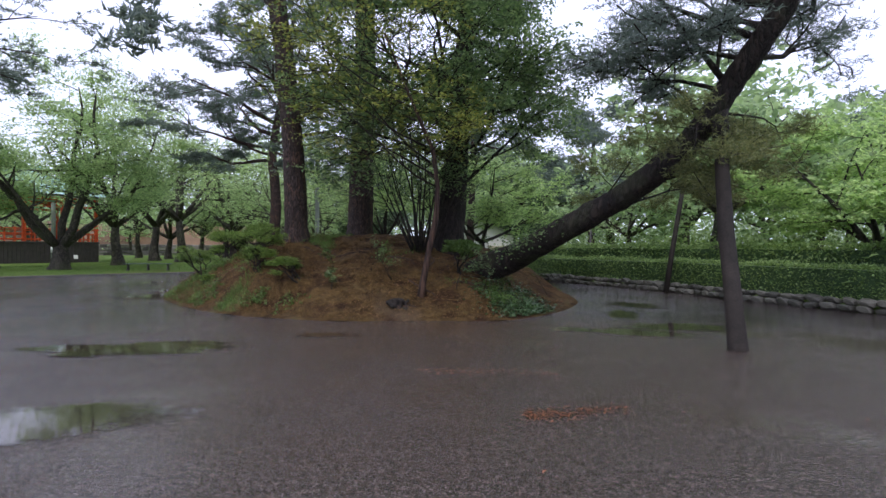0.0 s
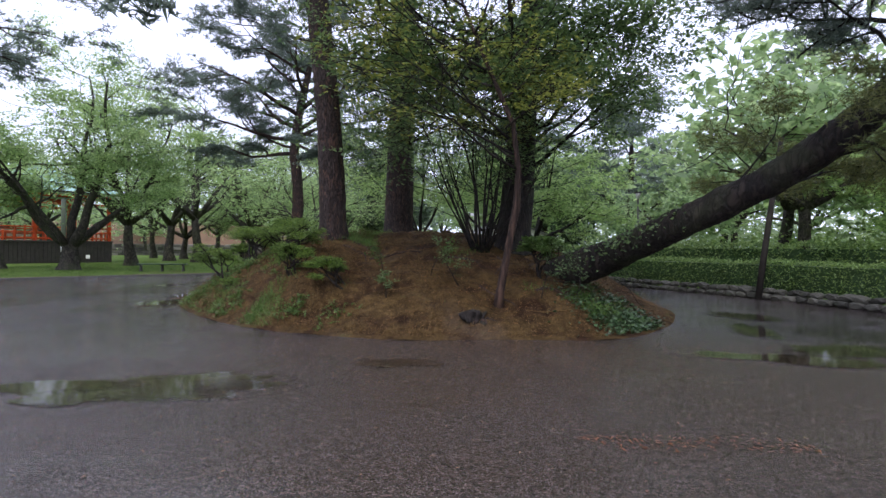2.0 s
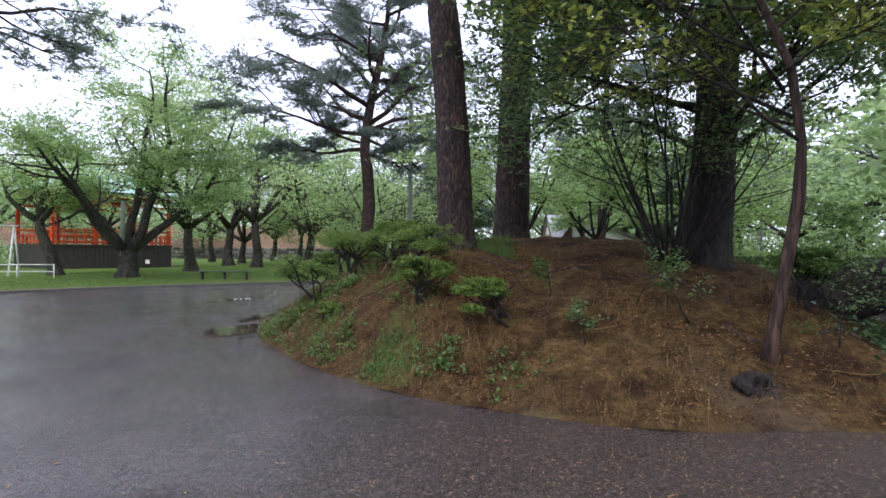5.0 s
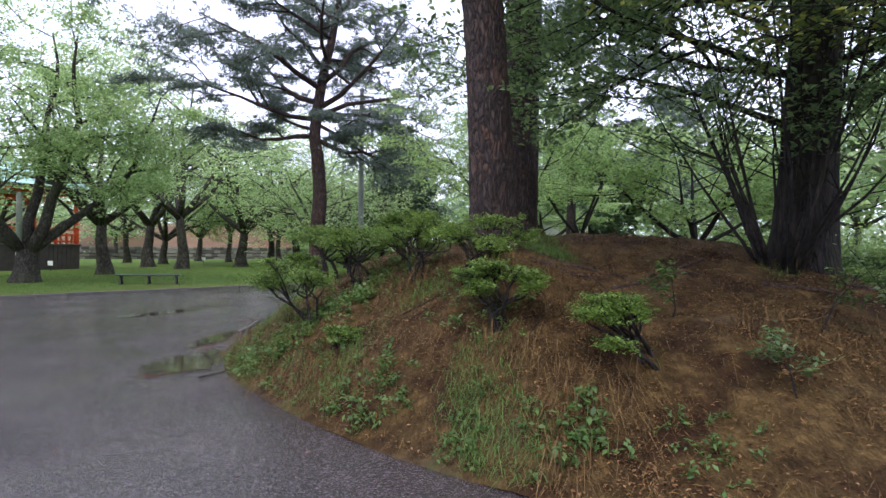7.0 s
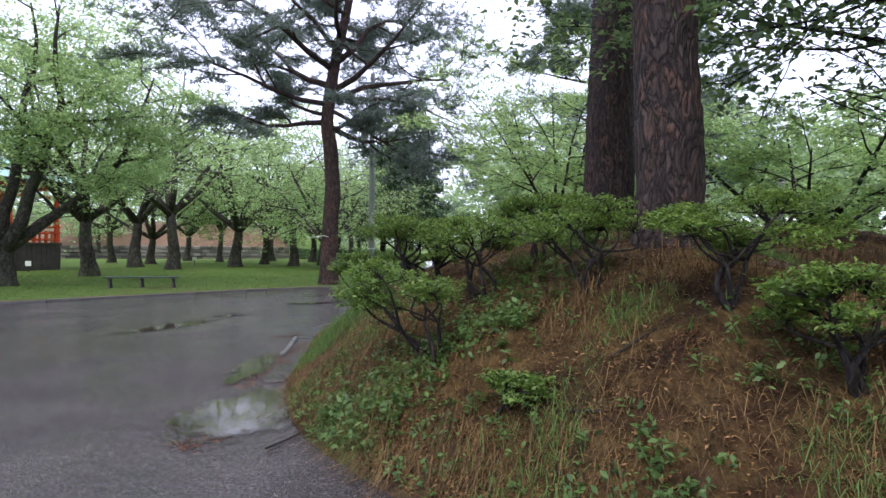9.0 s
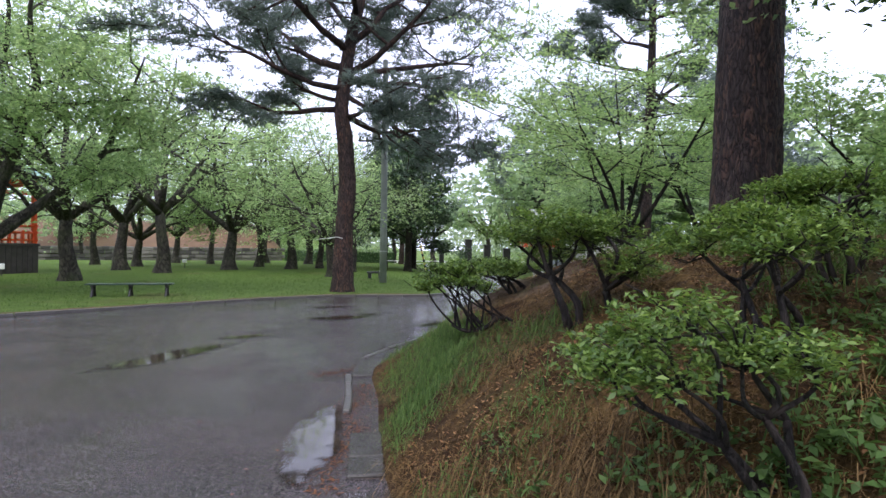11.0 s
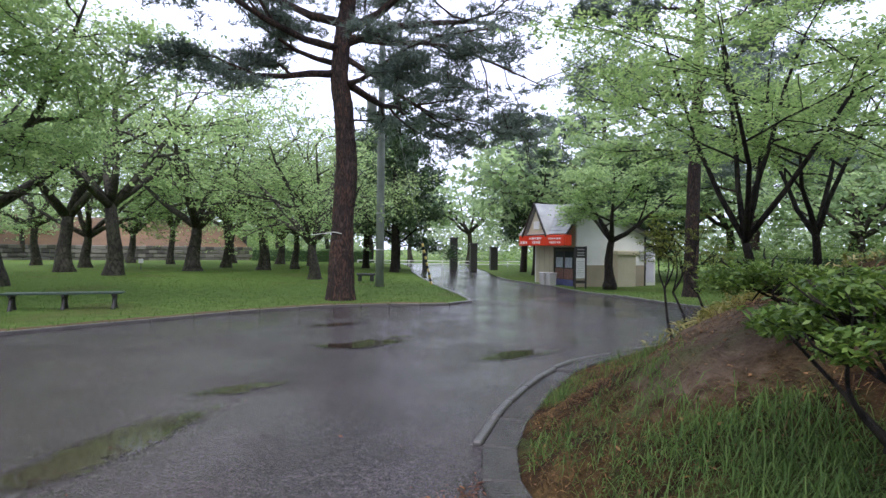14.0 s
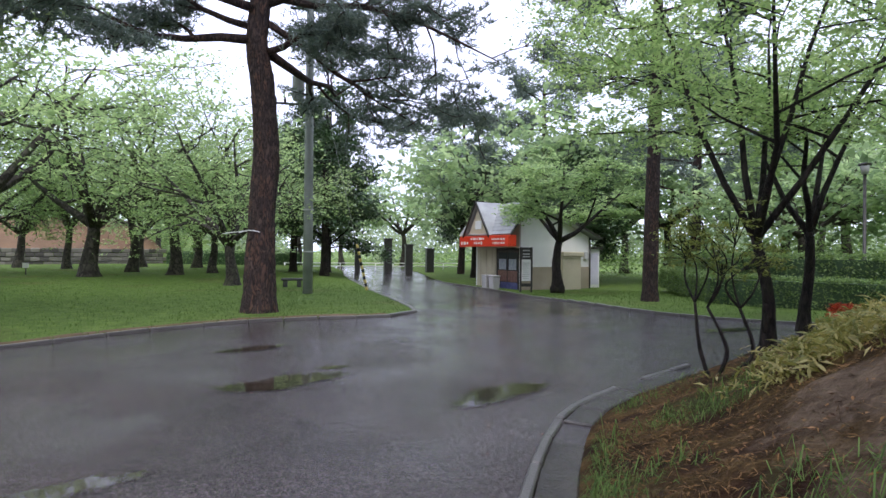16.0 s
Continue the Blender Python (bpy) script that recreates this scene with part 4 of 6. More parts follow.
def mound_evergreen():
    rng, nr = random.Random(80), np.random.default_rng(80)
    x, y = 0.1, 17.4
    t = thing("evergreen_tree", (x, y, mound_z(x, y) - 0.1), "dark evergreen tree with dense foliage on the mound", "tree", "trees on the mound")
    tb = Tubes()
    hs = [-0.2, 0.1, 0.6, 1.5, 3, 5, 7, 9, 12]
    tb.add([(0.08 * h * 0.9, 0.03 * h, h) for h in hs], [0.62, 0.52, 0.45, 0.42, 0.38, 0.33, 0.28, 0.22, 0.12], 14, 0.06, rng)
    tb.make("trunk", BARK_DARK, t)
    A = []
    k = dict(BUSHY, segs=5, kids=5, flatten=0.6)
    for i in range(28):
        z = 1.9 + 8.2 * (i / 28) ** 1.1
        az = i * 2.4
        tb = Tubes()
        limb_grow(rng, tb, Vector((0.07 * z, 0.03 * z, z)), Vector((math.cos(az), math.sin(az), 0.3)), rng.uniform(3.4, 4.7) * (1.05 - 0.45 * i / 28) * (1.18 if math.cos(az) < -0.2 else 0.9), 0.07, 0, A, k)
        tb.make("limb", BARK_DARK, t)
    for i in range(6):
        z, az = 3.0 + 0.6 * i, radians(125 + 20 * ((i * 5) % 6))
        tb = Tubes()
        limb_grow(rng, tb, Vector((0.07 * z, 0.03 * z, z)), Vector((math.cos(az), math.sin(az), 0.18)), rng.uniform(4.2, 5.2), 0.08, 0, A, k)
        tb.make("limb", BARK_DARK, t)
    soup("crown", leaf_faces(scatter(A, nr, 16, 0.36, 0.18, 4), nr, 0.125, 0.45), 4, LEAF_EVER, t, "small dark glossy leaves")


def stem_shrub():
    rng, nr = random.Random(81), np.random.default_rng(81)
    x, y = -0.75, 16.6
    t = thing("tall_shrub", (x, y, mound_z(x, y) - 0.05), "tall many-stemmed shrub with fanning dark stems", "shrub", "trees on the mound")
    A = []
    k = dict(BUSHY, segs=6, kids=4, levels=1, ratio=0.4, wander=0.07, up=0.05)
    for i in range(22):
        az = i * 2.4
        s = rng.uniform(0.15, 0.75)
        tb = Tubes()
        limb_grow(rng, tb, Vector((0.3 * math.cos(az) * rng.random(), 0.3 * math.sin(az) * rng.random(), 0)), Vector((s * math.cos(az), s * math.sin(az), 1)), rng.uniform(2.6, 4.6), 0.032, 0, A, k)
        tb.make("stem", BARK_DARK, t)
    A = [a for a in A if a.z > 1.7]
    soup("crown", leaf_faces(scatter(A, nr, 10, 0.24, 0.14), nr, 0.11, 0.5), 4, LEAF_EVER, t, "small green leaves")


def golden_maple():
    rng, nr = random.Random(82), np.random.default_rng(82)
    x, y = -0.6, 13.3
    t = thing("maple_tree", (x, y, mound_z(x, y) - 0.1), "slender maple with reddish split trunk and yellow-green leaves", "tree", "trees on the mound")
    tb = Tubes()
    path = [(0, 0, -0.2), (0.06, 0, 0.4), (0.2, 0.02, 1.2), (0.36, 0.05, 2.0), (0.40, 0.08, 2.7), (0.28, 0.1, 3.6), (-0.25, 0.1, 4.8), (-0.9, 0.1, 6.4)]
    tb.add(path, [0.12, 0.085, 0.072, 0.068, 0.06, 0.05, 0.04, 0.02], 9, 0.12, rng)
    tb.make("trunk", BARK_SNAG, t)
    A = []
    k = dict(MAPLE, kids=5)
    for i, (z, az, L) in enumerate([(2.7, 200, 3.0), (3.0, 170, 3.2), (3.3, 215, 3.0), (3.7, 180, 3.4), (4.0, 20, 1.3), (4.3, 120, 2.4), (4.6, 200, 3.2), (5.0, 170, 3.2), (5.3, 300, 2.0), (5.8, 190, 2.2), (3.5, 330, 1.2), (6.2, 90, 1.8), (2.9, 100, 2.0)]):
        tb = Tubes()
        p = Vector((0.4 - 0.33 * max(0, z - 2.7), 0.08, z))
        limb_grow(rng, tb, p, Vector((math.cos(radians(az)), math.sin(radians(az)), 0.45)), L, 0.026, 0, A, k)
        tb.make("limb", BARK_DARK, t)
    soup("crown", leaf_faces(scatter(A, nr, 4, 0.28, 0.09, 4), nr, 0.095, 0.7), 4, LEAF_GOLD, t, "yellow-green maple leaves")


mound_evergreen()
stem_shrub()
golden_maple()


def azalea(at, crown, width, height, seed, n=150, mat=LEAF_AZALEA, size=0.045, label="azalea bush with twisted dark stems and flat leaf pads", stems=4, name="azalea_bush", thick=1.0):
    """A small twisted shrub: stems from the foot towards a flat-topped crown at the offset given."""
    rng, nr = random.Random(seed), np.random.default_rng(seed)
    t = thing(name, (at[0], at[1], mound_z(*at) - 0.03), label, "shrub", "azaleas on the mound")
    pads = []
    for i in range(stems * 3):
        a, q = rng.uniform(0, 6.28), math.sqrt(rng.uniform(0.02, 1)) * width * 0.47
        z = height * rng.uniform(0.8, 1.0) - 0.42 * height * (q / (0.5 * width)) ** 2 * rng.uniform(0.5, 1.2)
        pads.append(Vector((crown[0] + q * math.cos(a), crown[1] + q * math.sin(a), max(z, 0.3 * height))))
    twist = lambda s: Vector((rng.gauss(0, s), rng.gauss(0, s), rng.gauss(0, s * 0.5)))
    P = []
    for i in range(stems):
        tb = Tubes()
        mine = pads[i::stems]
        c = sum(mine, Vector()) / len(mine)
        foot = Vector((rng.gauss(0, 0.03), rng.gauss(0, 0.03), -0.05))
        fork = foot.lerp(c, 0.5) + twist(0.05 * width)
        fork.z = height * rng.uniform(0.3, 0.45)
        line = spline([foot, foot.lerp(fork, 0.45) + twist(0.07 * width), fork], 0.05)
        tb.add(line, [thick * (0.027 - 0.012 * j / len(line)) for j in range(len(line))], 7, 0.14, rng)
        for pd in mine:
            bend = fork.lerp(pd, 0.5) + twist(0.09 * width)
            line = spline([fork, bend, pd], 0.06)
            tb.add(line, [max(0.005, thick * (0.014 - 0.009 * j / len(line))) for j in range(len(line))], 6, 0.12, rng)
            for _ in range(6):
                e = pd + twist(0.10 * width) + Vector((0, 0, 0.03))
                tb.add([bend.lerp(pd, 0.5), bend.lerp(e, 0.8) + twist(0.02), e], [0.006, 0.005, 0.003], 4)
            P.append(pd)
        tb.make("stem", BARK_DARK, t)
    # leaf rosettes on the pads
    C = scatter(P, nr, n // 4, width * 0.11, height * 0.055)
    L = np.repeat(C, 12, 0) + nr.normal(0, 1, (len(C) * 12, 3)) * np.array([0.03, 0.03, 0.012])
    soup("leaves", leaf_faces(L, nr, size * 0.88, 0.5, 0.42), 4, mat, t)
    return t


azalea((-7.1, 16.6), (-0.40, 0.05), 1.1, 0.95, 101, 170)
azalea((-6.58, 17.45), (-0.1, 0.1), 1.15, 0.98, 102, 180)
azalea((-5.76, 16.55), (0.0, 0.1), 1.15, 0.92, 103, 180)
azalea((-5.1, 15.5), (0.05, 0.0), 1.15, 0.85, 104, 180)
azalea((-4.87, 14.6), (0.0, 0.05), 0.8, 0.72, 105, 150)
azalea((-3.62, 13.8), (-0.38, 0.05), 0.85, 0.62, 106, 150)
azalea((-7.28, 19.08), (-0.22, 0.1), 1.5, 1.05, 108, 360, stems=4, thick=1.6)
azalea((-7.25, 21.9), (-0.2, 0.1), 1.0, 0.55, 109, 200, stems=5)
azalea((-5.9, 17.9), (0.0, 0.0), 1.0, 0.8, 110, 170)
azalea((-6.7, 15.6), (0.1, 0.0), 0.45, 0.3, 111, 70)
azalea((-5.7, 26.4), (0.1, 0.05), 1.15, 2.15, 112, 110, LEAF_GOLD, 0.05, "thin leaning shrub with sparse yellowish topknot", 3)
azalea((0.35, 14.3), (0, 0), 0.9, 0.9, 113, 150, LEAF_WEED, 0.07, "leafy green shrub beside the leaning trunk", 4)
azalea((-3.4, 26.6), (0, 0), 0.6, 0.35, 114, 150, LEAF_RED, 0.05, "low azalea in orange-red flower", 4)


def creeping_azalea():
    """An azalea whose trunk creeps along the slope before its stems fan up into a rounded crown."""
    rng, nr = random.Random(107), np.random.default_rng(107)
    x, y = -7.6, 20.45
    z0 = mound_z(x, y)
    t = thing("azalea_bush", (x, y, z0 - 0.02), "azalea with a creeping trunk and a fan of bare stems", "shrub", "azaleas on the mound")
    low = spline([Vector((0.12, 0.05, -0.06)), Vector((-0.12, 0.0, 0.06)), Vector((-0.3, -0.03, mound_z(x - 0.3, y) - z0 + 0.13)), Vector((-0.5, 0.02, mound_z(x - 0.5, y) - z0 + 0.2)), Vector((-0.66, 0.05, mound_z(x - 0.66, y) - z0 + 0.36))], 0.06)
    tb = Tubes()
    tb.add(low, [0.036 - 0.02 * i / len(low) for i in range(len(low))], 8, 0.14, rng)
    tb.make("trunk", BARK_DARK, t)
    P = []
    c = Vector((-0.66, 0.08, max(1.42 - z0, mound_z(x - 0.4, y) - z0 + 0.5)))
    for i in range(15):
        a, q = i * 2.4, math.sqrt((i + 0.5) / 15)
        pad = c + Vector((0.38 * q * math.cos(a), 0.38 * q * math.sin(a), 0.13 - 0.2 * q * q + rng.gauss(0, 0.03)))
        foot = low[min(len(low) - 1, int(len(low) * (0.25 + 0.7 * rng.random())))]
        bend = foot.lerp(pad, 0.5) + Vector((rng.gauss(0.02, 0.05), rng.gauss(0, 0.06), rng.gauss(-0.03, 0.03)))
        line = spline([foot, bend, pad], 0.05)
        tb = Tubes()
        tb.add(line, [max(0.005, 0.015 - 0.010 * j / len(line)) for j in range(len(line))], 6, 0.12, rng)
        for _ in range(6):
            e = pad + Vector((rng.gauss(0, 0.1), rng.gauss(0, 0.1), rng.gauss(0.03, 0.03)))
            tb.add([bend.lerp(pad, 0.6), bend.lerp(e, 0.8), e], [0.006, 0.005, 0.003], 4)
        tb.make("stem", BARK_DARK, t)
        P.append(pad)
    C = scatter(P, nr, 40, 0.065, 0.035)
    L = np.repeat(C, 9, 0) + nr.normal(0, 1, (len(C) * 9, 3)) * np.array([0.028, 0.028, 0.014])
    soup("leaves", leaf_faces(L, nr, 0.045, 0.5, 0.42), 4, LEAF_AZALEA, t)


creeping_azalea()


# ---- kerbs, hedges, walls ----
def build_kerbs():
    owner = thing("kerb_west", (0, 0, 0), "low concrete kerb along the lawn", "kerb", kind="structure")
    line = [p for p in spline(WEST_EDGE, 0.9) if -8 < p.y < 76]
    kerb_run(owner, line, 0.13, 0.16, 0.012, 0.9, CONCRETE, lambda x, y: ground_z(x, y) - 0.015, 0.008, 3)
    owner = thing("kerb_east", (0, 0, 0), "low concrete kerb along the grass strip", "kerb", kind="structure")
    line = [p for p in spline(EAST_EDGE, 0.9) if 31 < p.y < 62]
    kerb_run(owner, line, 0.13, 0.16, 0.012, 0.9, CONCRETE, lambda x, y: ground_z(x, y) - 0.015, 0.008, 4)
    # flat kerb slabs round the mound's west side, partly under soil
    owner = thing("kerb_mound", (0, 0, 0), "flat wet concrete edging round the mound", "kerb", kind="structure")
    ring = [Vector((p.x, p.y, 0)) for p in spline(MOUND[9:16], 0.62)]
    c = Vector((-3, 20, 0))
    kerb_run(owner, [p + (p - c).normalized() * 0.335 for p in ring], 0.085, 0.10, 0.012, 0.6, KERBWET, lambda x, y: -0.012 - 0.06 * smooth(0.0, 0.35, noise.noise((x * 0.55, y * 0.55, 3))), 0.008, 5)
    gut = [p + (p - c).normalized() * 0.14 for p in ring]
    kerb_run(owner, gut, 0.30, 0.06, 0.01, 0.6, GUTTER, lambda x, y: -0.006 - 0.05 * smooth(0.0, 0.3, noise.noise((x * 0.7, y * 0.7, 8))), 0.004, 6)
    # rough stones under the hedge
    owner = thing("stone_edging", (0, 0, 0), "row of rough stones under the hedge", "edging", kind="structure")
    rng = random.Random(9)
    meshes = []
    for i in range(6):
        bm = bmesh.new()
        bmesh.ops.create_icosphere(bm, subdivisions=2, radius=0.5)
        for v in bm.verts:
            v.co *= 1 + 0.25 * noise.noise(v.co * 2.2 + Vector((i * 7, 0, 0)))
            v.co.x, v.co.y, v.co.z = [max(-0.38, min(0.38, q)) for q in v.co]
        me = bpy.data.meshes.new("stone")
        bm.to_mesh(me)
        bm.free()
        me.materials.append(STONE)
        meshes.append(me)
    line = [p for p in spline(EAST_EDGE, 0.42) if 2 < p.y < 31.5]
    for a, b in zip(line[:-1], line[1:]):
        for row in range(2):
            o = new("stone", rng.choice(meshes))
            mid = (a + b) / 2
            s = rng.uniform(0.42, 0.6)
            o.matrix_basis = pose(mid.x + rng.uniform(-0.04, 0.04) + 0.1 * row, mid.y, 0.08 + 0.17 * row, rng.uniform(-15, 15), rng.uniform(-15, 15), math.degrees(math.atan2(b.y - a.y, b.x - a.x)) + rng.uniform(-8, 8)) @ Matrix.Diagonal((s, s * 0.8, s * rng.uniform(0.4, 0.55), 1))
            o.parent = owner


build_kerbs()


def verge():
    """The worn bare strip behind the lawn kerb."""
    line = [p for p in spline(WEST_EDGE, 0.5) if 24 < p.y < 35.6 and p.x < -7.4]
    V, F = [], []
    for i, p in enumerate(line):
        d = (line[min(i + 1, len(line) - 1)] - line[max(i - 1, 0)]).normalized()
        s = Vector((-d.y, d.x, 0))
        w = 0.75 + 0.35 * noise.noise((p.x * 0.6, p.y * 0.6, 2)) + 0.2 * noise.noise((p.x * 2, p.y * 2, 7))
        for u in (0.07, w * 0.5, w):
            V.append(p + s * u + Vector((0, 0, 0.062 + 0.012 * noise.noise((p.x * 3, u * 5, 0)) - (0.06 if u == w else 0))))
        if i:
            F += [((i - 1) * 3 + j, i * 3 + j, i * 3 + j + 1, (i - 1) * 3 + j + 1) for j in range(2)]
    tagged(solid("verge", V, F, EARTH, smooth=True), "bare brown earth strip along the lawn kerb", "verge", kind="structure")


verge()


def hedge(label, line, width, height, z0, seed, mat=LEAF_HEDGE, per=900, size=0.05):
    """A clipped hedge: a dense bank of leaves over a dark sheet painted as its inner shade."""
    nr = np.random.default_rng(seed)
    t = thing("hedge", (line[0][0], line[0][1], z0), label, "hedge", "clipped hedges")
    o = Vector((line[0][0], line[0][1], 0))
    L = [Vector((*p, 0)) - o for p in line]
    L = [v for v in spline(L, 0.6)]
    core, P = Tubes(), []
    V, F = [], []
    for i, p in enumerate(L):
        d = (L[min(i + 1, len(L) - 1)] - L[max(i - 1, 0)]).normalized()
        s = Vector((-d.y, d.x, 0))
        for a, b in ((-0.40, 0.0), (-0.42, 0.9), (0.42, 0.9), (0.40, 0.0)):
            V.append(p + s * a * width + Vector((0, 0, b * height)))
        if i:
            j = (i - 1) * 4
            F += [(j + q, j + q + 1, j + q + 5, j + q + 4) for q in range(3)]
            n = int(per * (p - L[i - 1]).length * (height + width))
            q0, q1 = np.array(L[i - 1]), np.array(p)
            u = nr.uniform(0, 1, (n, 1))
            perim = nr.uniform(0, height * 2 + width, n)
            side = np.where(perim < height, -width / 2, np.where(perim > height + width, width / 2, perim - height - width / 2))
            z = np.where(perim < height, perim, np.where(perim > height + width, perim - height - width, height))
            wave = 0.035 * np.sin(u[:, 0] * 3 + i * 1.7) + 0.03 * np.sin(i * 0.9)
            pts = q0 + (q1 - q0) * u + np.array(s) * side[:, None] + np.array([[0, 0, 1.0]]) * (z + wave * (z > height * 0.5))[:, None]
            P.append(pts + nr.normal(0, 0.035, (n, 3)))
    # plain dark sheet standing in for the shade between the leaves
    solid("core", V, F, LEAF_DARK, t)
    soup("leaves", leaf_faces(np.concatenate(P), nr, size, 0.3, 0.55), 4, mat, t)


lower = [(p[0] + 0.75, p[1] + 0.25) for p in EAST_EDGE[10:17]]
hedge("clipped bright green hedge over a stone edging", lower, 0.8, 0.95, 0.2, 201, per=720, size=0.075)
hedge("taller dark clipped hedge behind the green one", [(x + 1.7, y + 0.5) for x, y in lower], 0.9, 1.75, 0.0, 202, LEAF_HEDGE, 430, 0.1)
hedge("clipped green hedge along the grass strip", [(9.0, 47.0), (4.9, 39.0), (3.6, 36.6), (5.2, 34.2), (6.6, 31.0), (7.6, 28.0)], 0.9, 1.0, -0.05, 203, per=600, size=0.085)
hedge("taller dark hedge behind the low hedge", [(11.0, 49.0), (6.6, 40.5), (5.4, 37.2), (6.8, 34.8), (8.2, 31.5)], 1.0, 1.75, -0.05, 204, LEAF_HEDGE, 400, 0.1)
hedge("long clipped hedge at the end of the lawn", [(-24.5, 92.0), (-18.0, 88.0), (-10.0, 86.0)], 1.2, 1.5, 0.0, 205, LEAF_EVER, 60, 0.22)


def stone_wall():
    """A retaining wall of rough courses at the foot of the bank."""
    rng = random.Random(31)
    t = thing("wall_stone", (0, 0, 0), "grey dry-stone retaining wall below a bare bank", "wall", kind="structure")
    line = spline([(-78, 66), (-60, 78), (-44, 85), (-34, 88), (-25.5, 93)], 0.9)
    V, F = [], []
    for i, (a, b) in enumerate(zip(line[:-1], line[1:])):
        d = (b - a).normalized()
        s = Vector((d.y, -d.x, 0))
        for c in range(4):
            off = 0.45 * (c % 2)
            p, q = a + d * (off + 0.02), b + d * (off - 0.02)
            z0, z1 = c * 0.46, c * 0.46 + 0.43
            out = rng.uniform(0.0, 0.14) - 0.08 * c
            o = len(V)
            for r, zz in ((p, z0), (q, z0), (q, z1), (p, z1)):
                V.append(r + Vector((rng.uniform(-0.05, 0.05), 0, zz + rng.uniform(-0.03, 0.03) - 0.1)))
            for r, zz in ((p, z0), (q, z0), (q, z1), (p, z1)):
                V.append(r * 0.999 + r * 0.001 + s * (0.3 + out) + Vector((0, 0, zz + (0.05 if zz == z0 else -0.05) - 0.1)))
            F += [(o + 4, o + 5, o + 6, o + 7), (o, o + 1, o + 5, o + 4), (o + 1, o + 2, o + 6, o + 5), (o + 2, o + 3, o + 7, o + 6), (o + 3, o, o + 4, o + 7)]
    solid("courses", V, F, stone_far, t)["kind"] = "stuff"
    # the bank behind it
    V, F = [], []
    for i, p in enumerate(line):
        d = (line[min(i + 1, len(line) - 1)] - line[max(i - 1, 0)]).normalized()
        s = Vector((-d.y, d.x, 0))
        for j, (u, z) in enumerate(((0.0, 1.65), (3, 2.7), (8, 4.6), (14, 5.6), (30, 6.0))):
            V.append(p + s * u + Vector((0, 0, z + 0.25 * noise.noise((p.x * 0.2, u * 0.3, 1)))))
        if i:
            F += [((i - 1) * 5 + j, i * 5 + j, i * 5 + j + 1, (i - 1) * 5 + j + 1) for j in range(4)]
    tagged(solid("bank", V, F, EARTH, smooth=True), "reddish bare earth bank above the wall", "bank", kind="structure")


stone_far = island_mat("far_wall_stone", (0.08, 0.075, 0.07), (0.23, 0.215, 0.19), 0.8)
stone_wall()


def far_woods():
    """Woods closing the view all round."""
    nr = np.random.default_rng(77)
    P = []
    for i in range(620):
        a = 2 * math.pi * i / 620 + nr.normal(0, 0.01)
        R = nr.uniform(100, 150)
        c = np.array([-8 + R * math.cos(a), 35 + R * math.sin(a), nr.uniform(1.0, 7.5)])
        if -0.06 < math.atan2(c[0] + 2, c[1] - 30) < 0.03 and c[1] > 30:
            continue
        n = 150
        P.append(c + nr.normal(0, 1, (n, 3)) * np.array([4.0, 4.0, 2.2]))
    tagged(soup("far_woods", leaf_faces(np.concatenate(P), nr, 1.05, 0.3, 0.75), 4, LEAF_WOODS_HAZED), "hazy green belt of distant trees", "woods", kind="stuff")
    P = []
    for i in range(260):
        a = nr.uniform(0, 2 * math.pi)
        R = nr.uniform(75, 105)
        c = np.array([-8 + R * math.cos(a), 35 + R * math.sin(a), 0.9])
        if abs(c[0] + 2) < 9 and c[1] > 30:
            continue
        P.append(c + nr.normal(0, 1, (90, 3)) * np.array([3.0, 3.0, 0.8]))
    tagged(soup("far_undergrowth", leaf_faces(np.concatenate(P), nr, 0.6, 0.3, 0.7), 4, LEAF_HEDGE), "green undergrowth below the distant trees", "undergrowth", kind="stuff")


far_woods()


def shrubbery():
    """Thickets closing the view behind the hedges."""
    nr = np.random.default_rng(78)
    P = []
    for i in range(260):
        x, y = nr.uniform(12, 40), nr.uniform(4, 70)
        if x < 15 and y < 14:
            continue
        P.append(np.array([x, y, nr.uniform(0.9, 1.9)]) + nr.normal(0, 1, (120, 3)) * np.array([1.2, 1.2, 0.9]))
    tagged(soup("shrub_thicket", leaf_faces(np.concatenate(P), nr, 0.24, 0.3, 0.6), 4, LEAF_HEDGE), "mixed green thicket behind the hedges", "thicket", kind="stuff")
    P = []
    for i in range(90):
        x, y = nr.uniform(-75, -46), nr.uniform(20, 75)
        P.append(np.array([x, y, 1.0]) + nr.normal(0, 1, (110, 3)) * np.array([1.6, 1.6, 0.7]))
    tagged(soup("shrub_thicket", leaf_faces(np.concatenate(P), nr, 0.32, 0.3, 0.6), 4, LEAF_FAR_HAZED), "pale green thicket beyond the lawn", "thicket", kind="stuff")


shrubbery()


